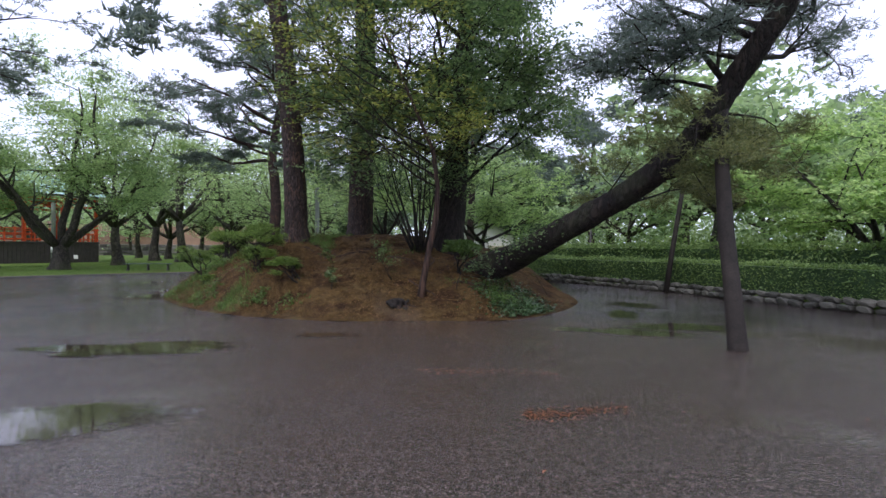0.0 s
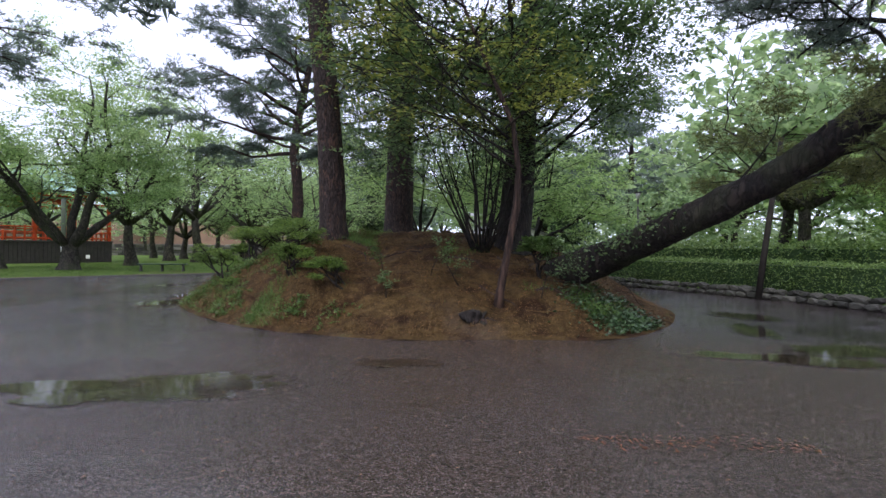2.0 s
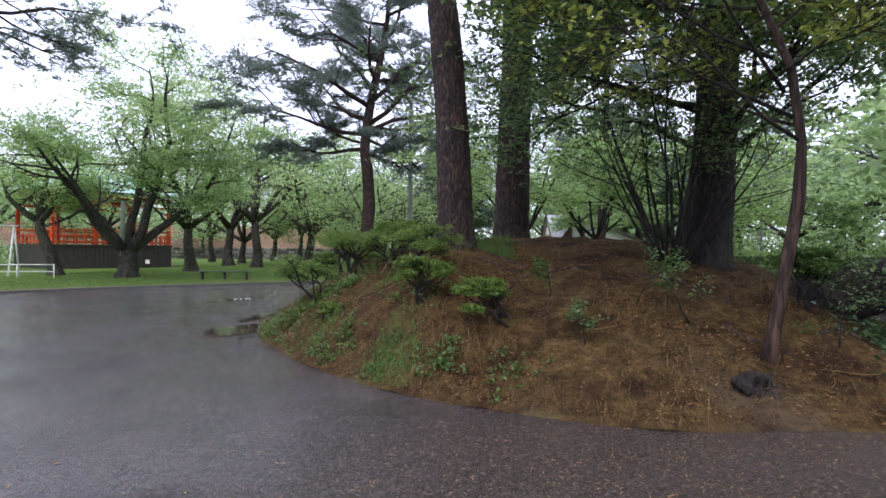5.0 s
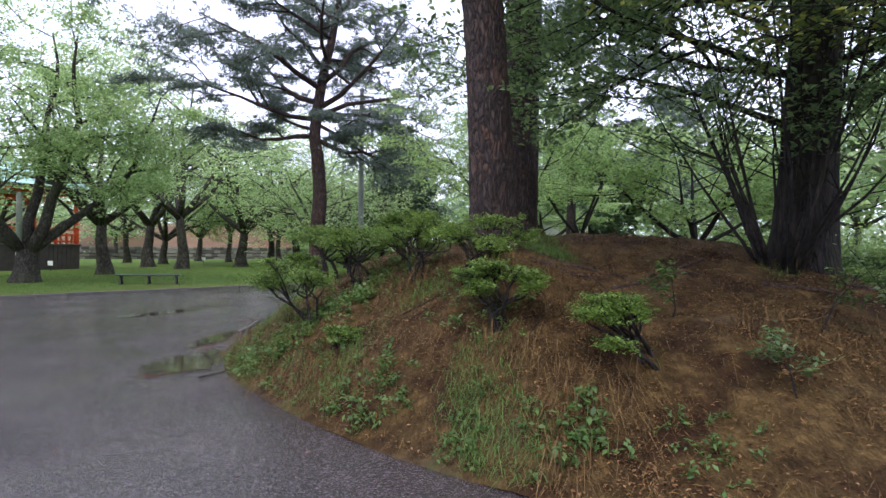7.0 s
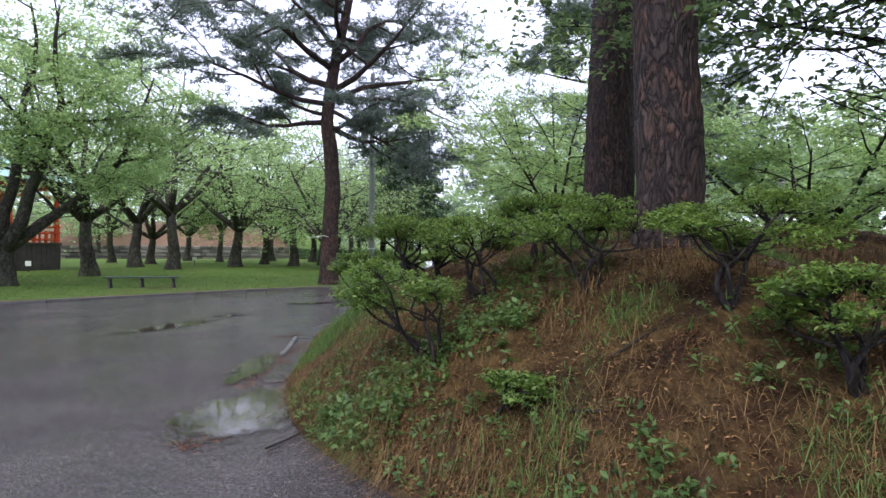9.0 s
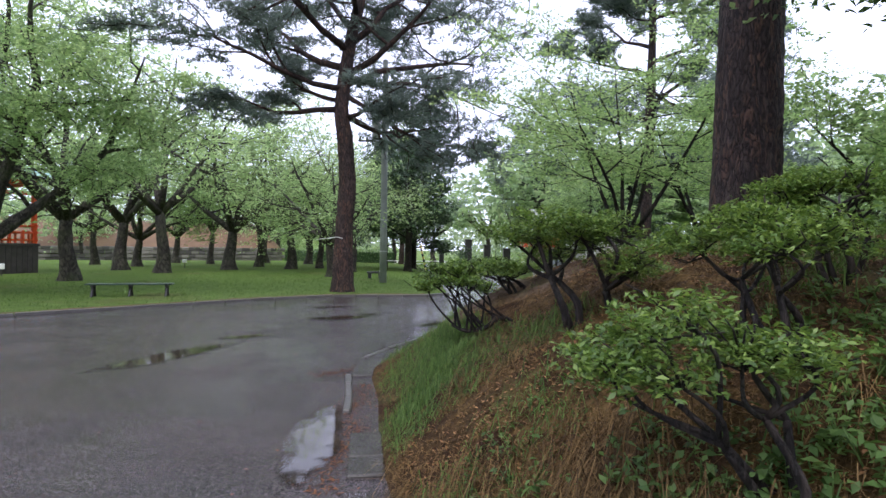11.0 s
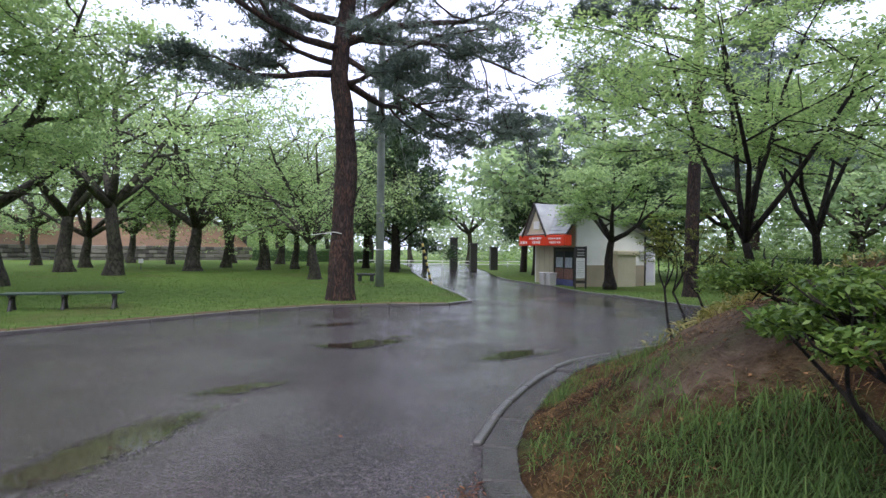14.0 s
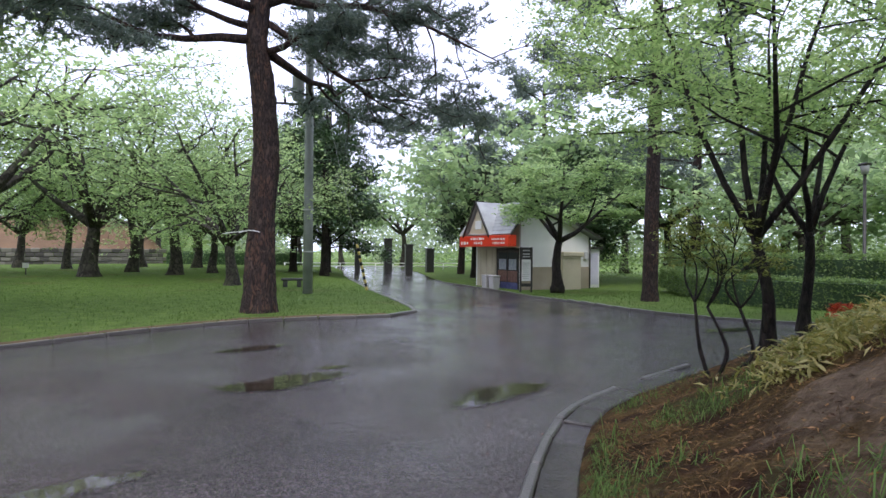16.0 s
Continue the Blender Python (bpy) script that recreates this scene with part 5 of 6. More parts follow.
# dark magnolias by the north path
def dark_tree(seed, at, h, w):
    rng, nr = random.Random(seed), np.random.default_rng(seed)
    t = thing("magnolia_tree", (at[0], at[1], ground_z(*at)), "tall dark evergreen tree beside the north path", "tree", "dark evergreens by the gate")
    tb = Tubes()
    hs, rs = flare(h * 0.9, 0.28)
    tb.add([(0.02 * v, 0, v) for v in hs], rs, 10, 0.05, rng)
    tb.make("trunk", BARK_DARK, t)
    A = []
    for i in range(16):
        z = 2.0 + (h - 2.5) * i / 16
        tb = Tubes()
        limb_grow(rng, tb, Vector((0.02 * z, 0, z)), Vector((math.cos(i * 2.4), math.sin(i * 2.4), 0.35)), w * (1.1 - 0.65 * i / 16), 0.07, 0, A, dict(BUSHY, kids=4))
        tb.make("limb", BARK_DARK, t)
    soup("crown", leaf_faces(scatter(A, nr, 9, 0.35, 0.3), nr, 0.3, 0.35), 4, LEAF_DARK, t, "leathery dark leaves")


dark_tree(301, (-8.4, 60), 12.5, 3.2)
dark_tree(302, (-7.8, 68), 12, 3.4)
dark_tree(303, (3.6, 64), 10, 3.0)
dark_tree(304, (-10.5, 66), 11, 3.2)
dark_tree(305, (7.5, 54.5), 8, 2.6)


# ---- things on the lawn and along the path ----
def bench():
    a = (-17.85, 33.75)
    t = thing("park_bench", (*a, 0.03), "long low backless bench with dark green planks", "bench", rz=13)
    for y in (-0.17, 0, 0.17):
        part("plank", box((2.6, 0.155, 0.045), (0, y, 0.435), 0.012), BENCHGREEN, t)
    for x in (-1.1, 0, 1.1):
        bm = box((0.09, 0.40, 0.06), (x, 0, 0.382), 0.015)
        part("bearer", bm, DARKTRIM, t)
        for s in (-1, 1):
            tb = Tubes()
            tb.add([(x, 0.06 * s, 0.36), (x, 0.10 * s, 0.2), (x, 0.17 * s, 0.06), (x, 0.20 * s, -0.04)], [0.05, 0.042, 0.05, 0.06], 8)
            tb.make("leg", DARKTRIM, t)


def small_seat():
    t = thing("stone_seat", (-10.4, 47.0, 0.03), "small dark stone seat on the lawn", "seat")
    part("slab", box((0.95, 0.4, 0.11), (0, 0, 0.36), 0.03), PILLAR, t)
    for x in (-0.3, 0.3):
        part("block", box((0.2, 0.32, 0.36), (x, 0, 0.14), 0.03), PILLAR, t)


def utility_pole():
    t = thing("utility_pole", (-9.8, 43.1, 0.0), "grey concrete utility pole with a transformer can", "pole")
    tb = Tubes()
    tb.add([(0, 0, -0.3), (0, 0, 3), (0, 0, 7), (0, 0, 11.4)], [0.19, 0.175, 0.155, 0.13], 16)
    tb.make("shaft", POLE, t)
    for z in (1.6, 3.2, 6.9):
        tb = Tubes()
        tb.add([(0, 0, z), (0, 0, z + 0.06)], [0.192, 0.192], 16)
        tb.make("band", GREY, t)
    can = Tubes()
    can.add([(-0.42, -0.1, 7.35), (-0.42, -0.1, 7.4), (-0.42, -0.1, 8.2), (-0.42, -0.1, 8.24), (-0.42, -0.1, 8.32)], [0.18, 0.22, 0.22, 0.24, 0.12], 16)
    c = can.make("transformer", GREY, t, "grey transformer can")
    for dx in (-0.1, 0.1):
        tb = Tubes()
        tb.add([(-0.42 + dx, -0.1, 8.3), (-0.42 + dx, -0.1, 8.5)], [0.035, 0.025], 8)
        tb.make("bushing", OFFWHITE, c)
    part("bracket", box((0.5, 0.08, 0.08), (-0.2, -0.05, 7.6)), DARKTRIM, t)
    part("crossarm", box((1.6, 0.08, 0.08), (-0.55, 0.05, 7.25)), DARKTRIM, t)
    for dx in (-1.25, -0.9):
        tb = Tubes()
        tb.add([(dx, 0.05, 7.28), (dx, 0.05, 7.36), (dx, 0.05, 7.5)], [0.03, 0.06, 0.03], 8)
        tb.make("insulator", DARKTRIM, t)
    part("crossarm", box((1.5, 0.08, 0.08), (0, 0, 10.9)), DARKTRIM, t)
    wire = Tubes()
    foot = Vector((2.35, 0.7, 0.1))
    head = Vector((0.1, 0.03, 9.6))
    wire.add([foot, head], [0.008, 0.008], 5)
    wire.make("guy_wire", GREY, t)
    d = (head - foot).normalized()
    guard = new("guy_guard")
    guard.parent = t
    n = 13
    for i in range(n):
        tb = Tubes()
        a, b = foot + d * (1.9 * i / n), foot + d * (1.9 * (i + 1) / n)
        tb.add([a - d * 0.001, b], [0.055, 0.055], 10)
        tb.make("stripe", BLACK if i % 2 else YELLOW, guard, "black band" if i % 2 else "yellow band")
    for z, dx in ((10.95, 0.6), (10.95, -0.6)):
        w = Tubes()
        w.add([(dx + s * 0.5, s * 5.0, z + 0.1 - 0.8 * math.sin(math.pi * s / 9)) for s in range(10)], [0.012] * 10, 4)
        w.make("cable", DARKTRIM, t)


def steel_pole():
    t = thing("steel_pole", (-26.7, 28.5, 0.0), "tall blue-grey steel pole with a black foot band", "pole")
    tb = Tubes()
    tb.add([(0, 0, -0.3), (0, 0, 4), (0, 0, 9.9), (0, 0, 9.95)], [0.27, 0.245, 0.2, 0.12], 18)
    tb.make("shaft", STEEL, t)
    tb = Tubes()
    tb.add([(0, 0, 0.0), (0, 0, 0.62)], [0.285, 0.282], 18)
    tb.make("foot_band", BLACK, t)
    part("arm", box((1.0, 0.1, 0.12), (-0.5, 0, 8.6)), STEEL, t)
    part("plate", box((0.03, 0.24, 0.32), (0.262, -0.05, 2.3)), OFFWHITE, t)
    part("plate", box((0.24, 0.03, 0.3), (0.0, -0.262, 4.9)), OFFWHITE, t)
    part("cap", box((0.5, 0.3, 0.08), (0, 0, 9.95)), STEEL, t)


def second_pole():
    t = thing("utility_pole", (-27.6, 39.5, 0.02), "thin grey pole in front of the red pavilion", "pole")
    tb = Tubes()
    tb.add([(0, 0, -0.3), (0, 0, 4.5), (0, 0, 4.55)], [0.15, 0.14, 0.05], 12)
    tb.make("shaft", POLE, t)
    tb = Tubes()
    tb.add([(0, 0, 1.0), (0, 0, 1.4)], [0.156, 0.156], 12)
    tb.make("notice", OFFWHITE, t)


def swing_frame():
    t = thing("swing_frame", (-32.0, 33.4, 0.02), "white steel playground swing frame", "swing", rz=28)
    def bar(name, a, b, r=0.05, mat=OFFWHITE, par=t):
        tb = Tubes()
        tb.add([a, b], [r, r], 10)
        return tb.make(name, mat, par)
    bar("top_bar", (-4.0, 0, 2.75), (2.2, 0, 2.75))
    for x in (-3.8, -0.8, 2.0):
        for s in (-1, 1):
            bar("leg", (x, 0, 2.75), (x, 0.95 * s, -0.05))
    for x in (-2.9, -1.8, 0.1, 1.1):
        sw = new("swing_seat")
        sw.parent = t
        part("board", box((0.5, 0.2, 0.04), (x, 0, 0.5)), DARKWOOD, sw)
        for dx in (-0.22, 0.22):
            bar("chain", (x + dx, 0, 0.5), (x + dx, 0, 2.74), 0.012, GREY, sw)
    f = thing("guard_rail", (-30.0, 31.6, 0.02), "low white pipe guard rail by the swings", "rail", rz=22)
    for z in (0.35, 0.7):
        bar("rail", (-4.5, 0, z), (3.6, 0, z), 0.035, OFFWHITE, f)
    for i in range(6):
        bar("post", (-4.5 + 1.62 * i, 0, -0.1), (-4.5 + 1.62 * i, 0, 0.72), 0.035, OFFWHITE, f)


bench()
small_seat()
utility_pole()
steel_pole()
second_pole()
swing_frame()


def rope_on_pine():
    t = thing("rope", (-11.28, 36.6, 2.15), "pale cord tied round the lawn pine", "rope")
    tb = Tubes()
    tb.add([(0.392 * math.cos(a * 0.3142), 0.392 * math.sin(a * 0.3142), 0.03 * math.sin(a)) for a in range(21)], [0.014] * 21, 5)
    tb.add([(-0.39, 0, 0.0), (-0.8, -0.1, -0.06)], [0.012, 0.01], 5)
    tb.make("cord", OFFWHITE, t)


rope_on_pine()


def props():
    """Wooden props under the leaning pine and under a tree by the hedge."""
    rng = random.Random(6)
    t = thing("tree_prop", (4.55, 8.75, 0.0), "stout dark wooden post propping the leaning pine", "prop")
    tb = Tubes()
    tb.add([(0, 0, -0.2), (0, 0, 0.02), (0.08, 0.28, 0.7), (0.18, 0.75, 1.9), (0.33, 1.2, 3.0), (0.55, 1.68, 4.22)], [0.17, 0.155, 0.14, 0.13, 0.125, 0.12], 12, 0.04, rng)
    tb.make("post", WETWOOD, t)
    tb = Tubes()
    tb.add([(0.40, 1.4, 3.55), (0.50, 1.62, 4.02)], [0.145, 0.14], 12)
    tb.make("binding", BARK_DARK, t, "dark rope binding")
    t = thing("tree_prop", (8.0, 20.3, 0.0), "slim slanting wooden prop by the hedge", "prop")
    tb = Tubes()
    tb.add([(0, 0, -0.1), (0.35, 0.25, 1.6), (1.2, 0.9, 5.2)], [0.10, 0.09, 0.075], 10, 0.04, rng)
    tb.make("post", WETWOOD, t)


props()


def gate():
    for x, y, h, w in ((-1.75, 74.6, 3.3, 0.72), (0.3, 74.6, 2.75, 0.7), (2.6, 75.5, 2.4, 0.75), (-4.6, 75.2, 2.9, 0.5)):
        t = thing("gate_pillar", (x, y, ground_z(x, y)), "square dark stone gate pillar at the path end", "pillar", "gate pillars")
        part("shaft", box((w, w, h), (0, 0, h / 2 - 0.1), 0.03), PILLAR, t)
        part("cap", box((w + 0.12, w + 0.12, 0.16), (0, 0, h - 0.02), 0.03), PILLAR, t)
    t = thing("railing", (-2.5, 85, ground_z(-2.5, 85)), "low white railing across the path end", "rail")
    for z in (0.4, 0.75):
        tb = Tubes()
        tb.add([(-9, 0, z), (11, 0, z)], [0.05, 0.05], 8)
        tb.make("rail", OFFWHITE, t)
    for i in range(11):
        tb = Tubes()
        tb.add([(-9 + 2 * i, 0, -0.1), (-9 + 2 * i, 0, 0.8)], [0.06, 0.06], 8)
        tb.make("post", OFFWHITE, t)


gate()


def lamp_post(at, h):
    t = thing("street_lamp", (*at, ground_z(*at)), "dark park lamp post behind the hedge", "lamp")
    tb = Tubes()
    tb.add([(0, 0, -0.1), (0, 0, 0.6), (0, 0, 0.62), (0, 0, h)], [0.09, 0.085, 0.06, 0.05], 12)
    tb.make("post", DARKTRIM, t)
    part("head", box((0.34, 0.34, 0.1), (0, 0, h + 0.36), 0.04), DARKTRIM, t)
    tb = Tubes()
    tb.add([(0, 0, h), (0, 0, h + 0.32)], [0.1, 0.15], 12)
    tb.make("lantern", GREY, t)


lamp_post((9.6, 36.8), 4.6)


def small_sign(at, h):
    t = thing("notice_plate", (*at, 0.03), "small white notice plate on a short stake", "sign", "notice plates")
    part("stake", box((0.05, 0.05, h), (0, 0.04, h / 2), 0.005), DARKTRIM, t)
    part("plate", box((0.34, 0.03, 0.3), (0, 0, h), 0.01), OFFWHITE, t)


small_sign((-30.0, 45.6), 0.55)
small_sign((-26.2, 60.5), 0.6)


# ---- the red pavilion ----
def pavilion():
    t = thing("pavilion", (-33.0, 46.2, 0.0), "vermilion railed stage pavilion with green copper roof", "pavilion", rz=60)
    W, D, FZ = 8.6, 7.0, 1.75
    part("floor", box((W + 0.2, D + 0.2, 0.16), (0, D / 2, FZ), 0.02), DARKWOOD, t)
    for i in range(int(W / 0.28)):
        for yy in (0.0, D):
            part("board", box((0.268, 0.06, FZ), (-W / 2 + 0.14 + i * 0.28 * (W / 0.28) / int(W / 0.28), yy, FZ / 2), 0.006), DARKWOOD, t)
    for s in (-1, 1):
        part("side_wall", box((0.08, D, FZ), (s * W / 2, D / 2, FZ / 2), 0.01), DARKWOOD, t)
    for x in (-W / 2 + 0.15, -W / 6, W / 6, W / 2 - 0.15):
        for y in (0.15, D - 0.15):
            part("column", box((0.24, 0.24, 4.0), (x, y, FZ + 2.05), 0.02), RED, t)
    for y in (0.15, D - 0.15):
        part("beam", box((W, 0.2, 0.3), (0, y, FZ + 3.7), 0.02), RED, t)
        part("beam", box((W, 0.14, 0.2), (0, y, FZ + 3.05), 0.02), RED, t)
    for x in (-W / 2 + 0.15, W / 2 - 0.15):
        part("beam", box((0.2, D, 0.3), (x, D / 2, FZ + 3.7), 0.02), RED, t)
    for y in (0.02, D - 0.02):
        rail = new("railing")
        rail.parent = t
        for z in (0.28, 0.72, 1.12):
            part("rail", box((W, 0.1, 0.1), (0, y, FZ + z), 0.015), RED, rail)
        for i in range(13):
            part("baluster", box((0.11, 0.11, 1.25 if i % 3 == 0 else 0.85), (-W / 2 + 0.1 + i * (W - 0.2) / 12, y, FZ + (0.62 if i % 3 == 0 else 0.42)), 0.01), RED, rail)
    for x in (-W / 2 + 0.02, W / 2 - 0.02):
        rail = new("railing")
        rail.parent = t
        for z in (0.28, 0.72, 1.12):
            part("rail", box((0.1, D, 0.1), (x, D / 2, FZ + z), 0.015), RED, rail)
        for i in range(10):
            part("baluster", box((0.11, 0.11, 0.85), (x, 0.2 + i * (D - 0.4) / 9, FZ + 0.42), 0.01), RED, rail)
    # hipped roof with a curved sweep
    V, F = [], []
    rings = [(W / 2 + 1.3, D / 2 + 1.3, FZ + 3.95), (W / 2 + 0.4, D / 2 + 0.4, FZ + 4.35), (W / 2 - 1.2, D / 2 - 1.2, FZ + 5.0), (W / 2 - 2.6, D / 2 - 2.6, FZ + 5.9), (1.3, 0.12, FZ + 6.4)]
    for a, b, z in rings:
        V += [(-a, D / 2 - b, z), (a, D / 2 - b, z), (a, D / 2 + b, z), (-a, D / 2 + b, z)]
    for i in range(4):
        F += [(i * 4 + j, i * 4 + (j + 1) % 4, i * 4 + 4 + (j + 1) % 4, i * 4 + 4 + j) for j in range(4)]
    F.append((16, 17, 18, 19))
    F.append((3, 2, 1, 0))
    r = solid("roof", V, F, COPPER, t, "green copper sheet roof")
    part("ridge", box((2.8, 0.35, 0.3), (0, D / 2, FZ + 6.5), 0.05), COPPER, r)
    part("eave_board", box((W + 2.5, 0.08, 0.16), (0, -1.28, FZ + 3.9), 0.01), DARKTRIM, r)
    part("eave_board", box((W + 2.5, 0.08, 0.16), (0, D + 1.28, FZ + 3.9), 0.01), DARKTRIM, r)
    for i in range(34):
        part("rafter_end", box((0.1, 0.5, 0.1), (-W / 2 - 1.1 + i * (W + 2.2) / 33, -1.0, FZ + 3.8), 0.01), OFFWHITE, r)


pavilion()


# ---- the ticket house ----
def ticket_house():
    t = thing("ticket_house", (1.6, 49.55, -0.42), "small cream ticket house with grey metal roof and red fascia", "house", rz=12.7)

    def poly(name, pts, depth, mat, along, label="", par=t):
        """A flat panel with thickness, from its outline; depth runs along a unit vector."""
        n = len(pts)
        V = [Vector(p) for p in pts] + [Vector(p) + Vector(along) * depth for p in pts]
        F = [tuple(range(n)), tuple(range(2 * n - 1, n - 1, -1))] + [(i, i + n, (i + 1) % n + n, (i + 1) % n) for i in range(n)]
        bm = bmesh.new()
        vs = [bm.verts.new(v) for v in V]
        for f in F:
            bm.faces.new([vs[i] for i in f])
        bmesh.ops.recalc_face_normals(bm, faces=bm.faces)
        return part(name, bm, mat, par, label)

    A = (0.45, 4.85)
    poly("wall", [(0, 0, -0.2), (4.8, 0, -0.2), (4.8, 0, 3.05), (A[0], 0, A[1]), (0, 0, 4.1)], 0.15, WHITE, (0, 1, 0), "white plastered gable wall")
    poly("wall", [(0, 4.6, -0.2), (4.8, 4.6, -0.2), (4.8, 4.6, 3.05), (A[0], 4.6, A[1]), (0, 4.6, 4.1)], 0.15, WHITE, (0, 1, 0))
    poly("wall", [(4.65, 0.15, -0.2), (4.65, 4.6, -0.2), (4.65, 4.6, 3.05), (4.65, 0.15, 3.05)], 0.15, WHITE, (1, 0, 0))
    poly("wall", [(0, 2.55, -0.2), (0, 4.6, -0.2), (0, 4.6, 3.6), (0, 2.55, 3.6)], 0.15, BEIGE, (1, 0, 0), "cream shuttered front")
    poly("wall", [(0, 0.15, 2.35), (0, 2.55, 2.35), (0, 2.55, 3.6), (0, 0.15, 3.6)], 0.15, BEIGE, (1, 0, 0))
    part("dado", box((4.84, 0.05, 1.5), (2.4, -0.02, 0.55), 0.01), TAN, t, "tan dado")
    for i in range(3):
        part("shutter_joint", box((0.012, 0.02, 2.3), (-0.006, 2.9 + i * 0.65, 1.1), 0), TAN, t)
    # roofs
    def slab(name, a, b, y0, y1, mat, label="", par=t):
        d = Vector((b[0] - a[0], 0, b[1] - a[1])).normalized()
        nrm = Vector((-d.z, 0, d.x))
        if nrm.z < 0:
            nrm = -nrm
        return poly(name, [(a[0], y0, a[1]), (b[0], y0, b[1]), (b[0], y1, b[1]), (a[0], y1, a[1])], 0.09, mat, tuple(nrm), label, par)

    front = slab("roof", (-0.95, 3.05), (A[0], A[1] + 0.02), -0.45, 5.15, ROOFMETAL, "grey sheet-metal roof slope")
    back = slab("roof", (A[0], A[1] + 0.02), (5.35, 2.9), -0.45, 5.15, ROOFMETAL, "grey sheet-metal roof slope")
    d = Vector((A[0] + 0.95, 0, A[1] - 3.03)).normalized()
    for i in range(1, 9):
        c = Vector((-0.95, 2.35, 3.05)) + d * (2.3 * i / 9) + Vector((-d.z, 0, d.x)) * 0.1
        part("seam", box((0.03, 5.55, 0.03), tuple(c), 0), ROOFMETAL, front)
    for a, b in (((-0.97, 3.02), (A[0], A[1] + 0.1)), ((A[0], A[1] + 0.1), (5.38, 2.9))):
        slab("barge_board", a, b, -0.52, -0.44, DARKTRIM)
    # front gable over the counter
    yc, hw = 2.85, 1.25
    apex, base = 4.95, 3.12
    poly("gable", [(-0.98, yc - hw + 0.1, base), (-0.98, yc + hw - 0.1, base), (-0.98, yc, apex - 0.15)], 0.06, BEIGE, (1, 0, 0), "cream gable panel")
    for s in (-1, 1):
        g = poly("roof", [(-1.15, yc + s * (hw + 0.15), base - 0.12), (-1.15, yc, apex), (0.5, yc, apex), (0.3, yc + s * (hw + 0.15), base - 0.12)], 0.08, ROOFMETAL, (0, s * 0.6, 0.8), "grey sheet-metal gable slope")
        poly("barge_board", [(-1.24, yc + s * (hw + 0.2), base - 0.2), (-1.24, yc, apex - 0.02), (-1.24, yc, apex + 0.12), (-1.24, yc + s * (hw + 0.2), base - 0.02)], 0.08, DARKTRIM, (1, 0, 0))
    part("window_frame", box((0.04, 0.7, 0.5), (-1.0, yc, base + 0.55), 0.01), OFFWHITE, t)
    # red fascia with white lettering too small to read
    sign = part("fascia", box((0.12, 5.3, 0.62), (-1.12, 2.12, 2.72), 0.02), SIGNRED, t, "red fascia board")
    end = part("fascia", box((0.4, 0.1, 0.62), (-0.86, -0.48, 2.72), 0.02), SIGNRED, t, "red fascia board")
    rng = random.Random(4)
    for y0, y1, z, hgt in ((2.0, 3.4, 2.86, 0.16), (2.2, 3.2, 2.62, 0.2), (-0.1, 1.2, 2.82, 0.12), (-0.1, 1.1, 2.6, 0.14), (3.8, 4.5, 2.62, 0.2)):
        y = y0
        while y < y1:
            w = rng.uniform(0.08, 0.18)
            part("lettering", box((0.012, w, hgt * rng.uniform(0.6, 1)), (-1.186, y, z), 0), OFFWHITE, sign)
            y += w + rng.uniform(0.06, 0.14)
    # entrance bay with glazed posters
    bay = part("door", box((0.08, 2.35, 2.35), (0.1, 1.36, 1.15), 0.01), DARKTRIM, t, "dark glazed entrance bay")
    for i, (y, z, w, h, m) in enumerate(((0.85, 1.62, 0.9, 0.95, GLASS), (1.85, 1.62, 0.9, 0.95, GLASS), (0.85, 1.42, 0.74, 0.6, POSTER), (1.85, 1.42, 0.74, 0.6, POSTER), (0.85, 0.75, 0.92, 0.62, BROWN), (1.85, 0.75, 0.92, 0.62, BROWN), (1.35, 0.22, 2.0, 0.38, BLUE))):
        part("poster" if m in (BROWN, BLUE, POSTER) else "pane", box((0.02, w, h), (0.05 - 0.004 * i, y, z), 0), m, bay)
    # side booth with a cornice, meter box, downpipe
    part("booth", box((1.3, 0.5, 2.05), (3.15, -0.25, 0.9), 0.02), BEIGE, t, "cream side booth")
    part("cornice", box((1.55, 0.7, 0.26), (3.15, -0.3, 2.03), 0.04), BEIGE, t)
    part("meter_box", box((0.26, 0.18, 0.42), (4.5, -0.1, 1.95), 0.02), GREY, t)
    tb = Tubes()
    tb.add([(4.83, -0.06, 0.0), (4.83, -0.06, 3.0)], [0.05, 0.05], 8)
    tb.make("downpipe", DARKTRIM, t)
    s = thing("shed", (6.85, 51.2, -0.42), "narrow white shed with a pale lilac door", "shed", rz=12.7)
    part("body", box((1.15, 1.2, 2.4), (0, 0.6, 1.15), 0.02), OFFWHITE, s)
    dr = part("door", box((0.7, 0.06, 1.85), (0.08, -0.02, 1.15), 0.015), LILAC, s, "pale lilac door")
    part("panel", box((0.48, 0.02, 0.7), (0.08, -0.055, 1.6), 0.01), LILAC, dr)
    part("panel", box((0.48, 0.02, 0.6), (0.08, -0.055, 0.75), 0.01), LILAC, dr)
    part("handle", box((0.03, 0.05, 0.12), (-0.2, -0.07, 1.1), 0.008), DARKTRIM, dr)
    part("roof", box((1.35, 1.5, 0.1), (0, 0.55, 2.4), 0.02), DARKTRIM, s)
    # sign board and bins before the house
    n = thing("sign_board", (1.25, 48.0, -0.42), "black-framed information board on two legs", "sign", rz=-8)
    for x in (-0.29, 0.29):
        part("leg", box((0.09, 0.09, 2.45), (x, 0, 1.15), 0.01), DARKTRIM, n)
    part("header", box((0.54, 0.1, 0.62), (0, 0, 2.05), 0.01), DARKTRIM, n)
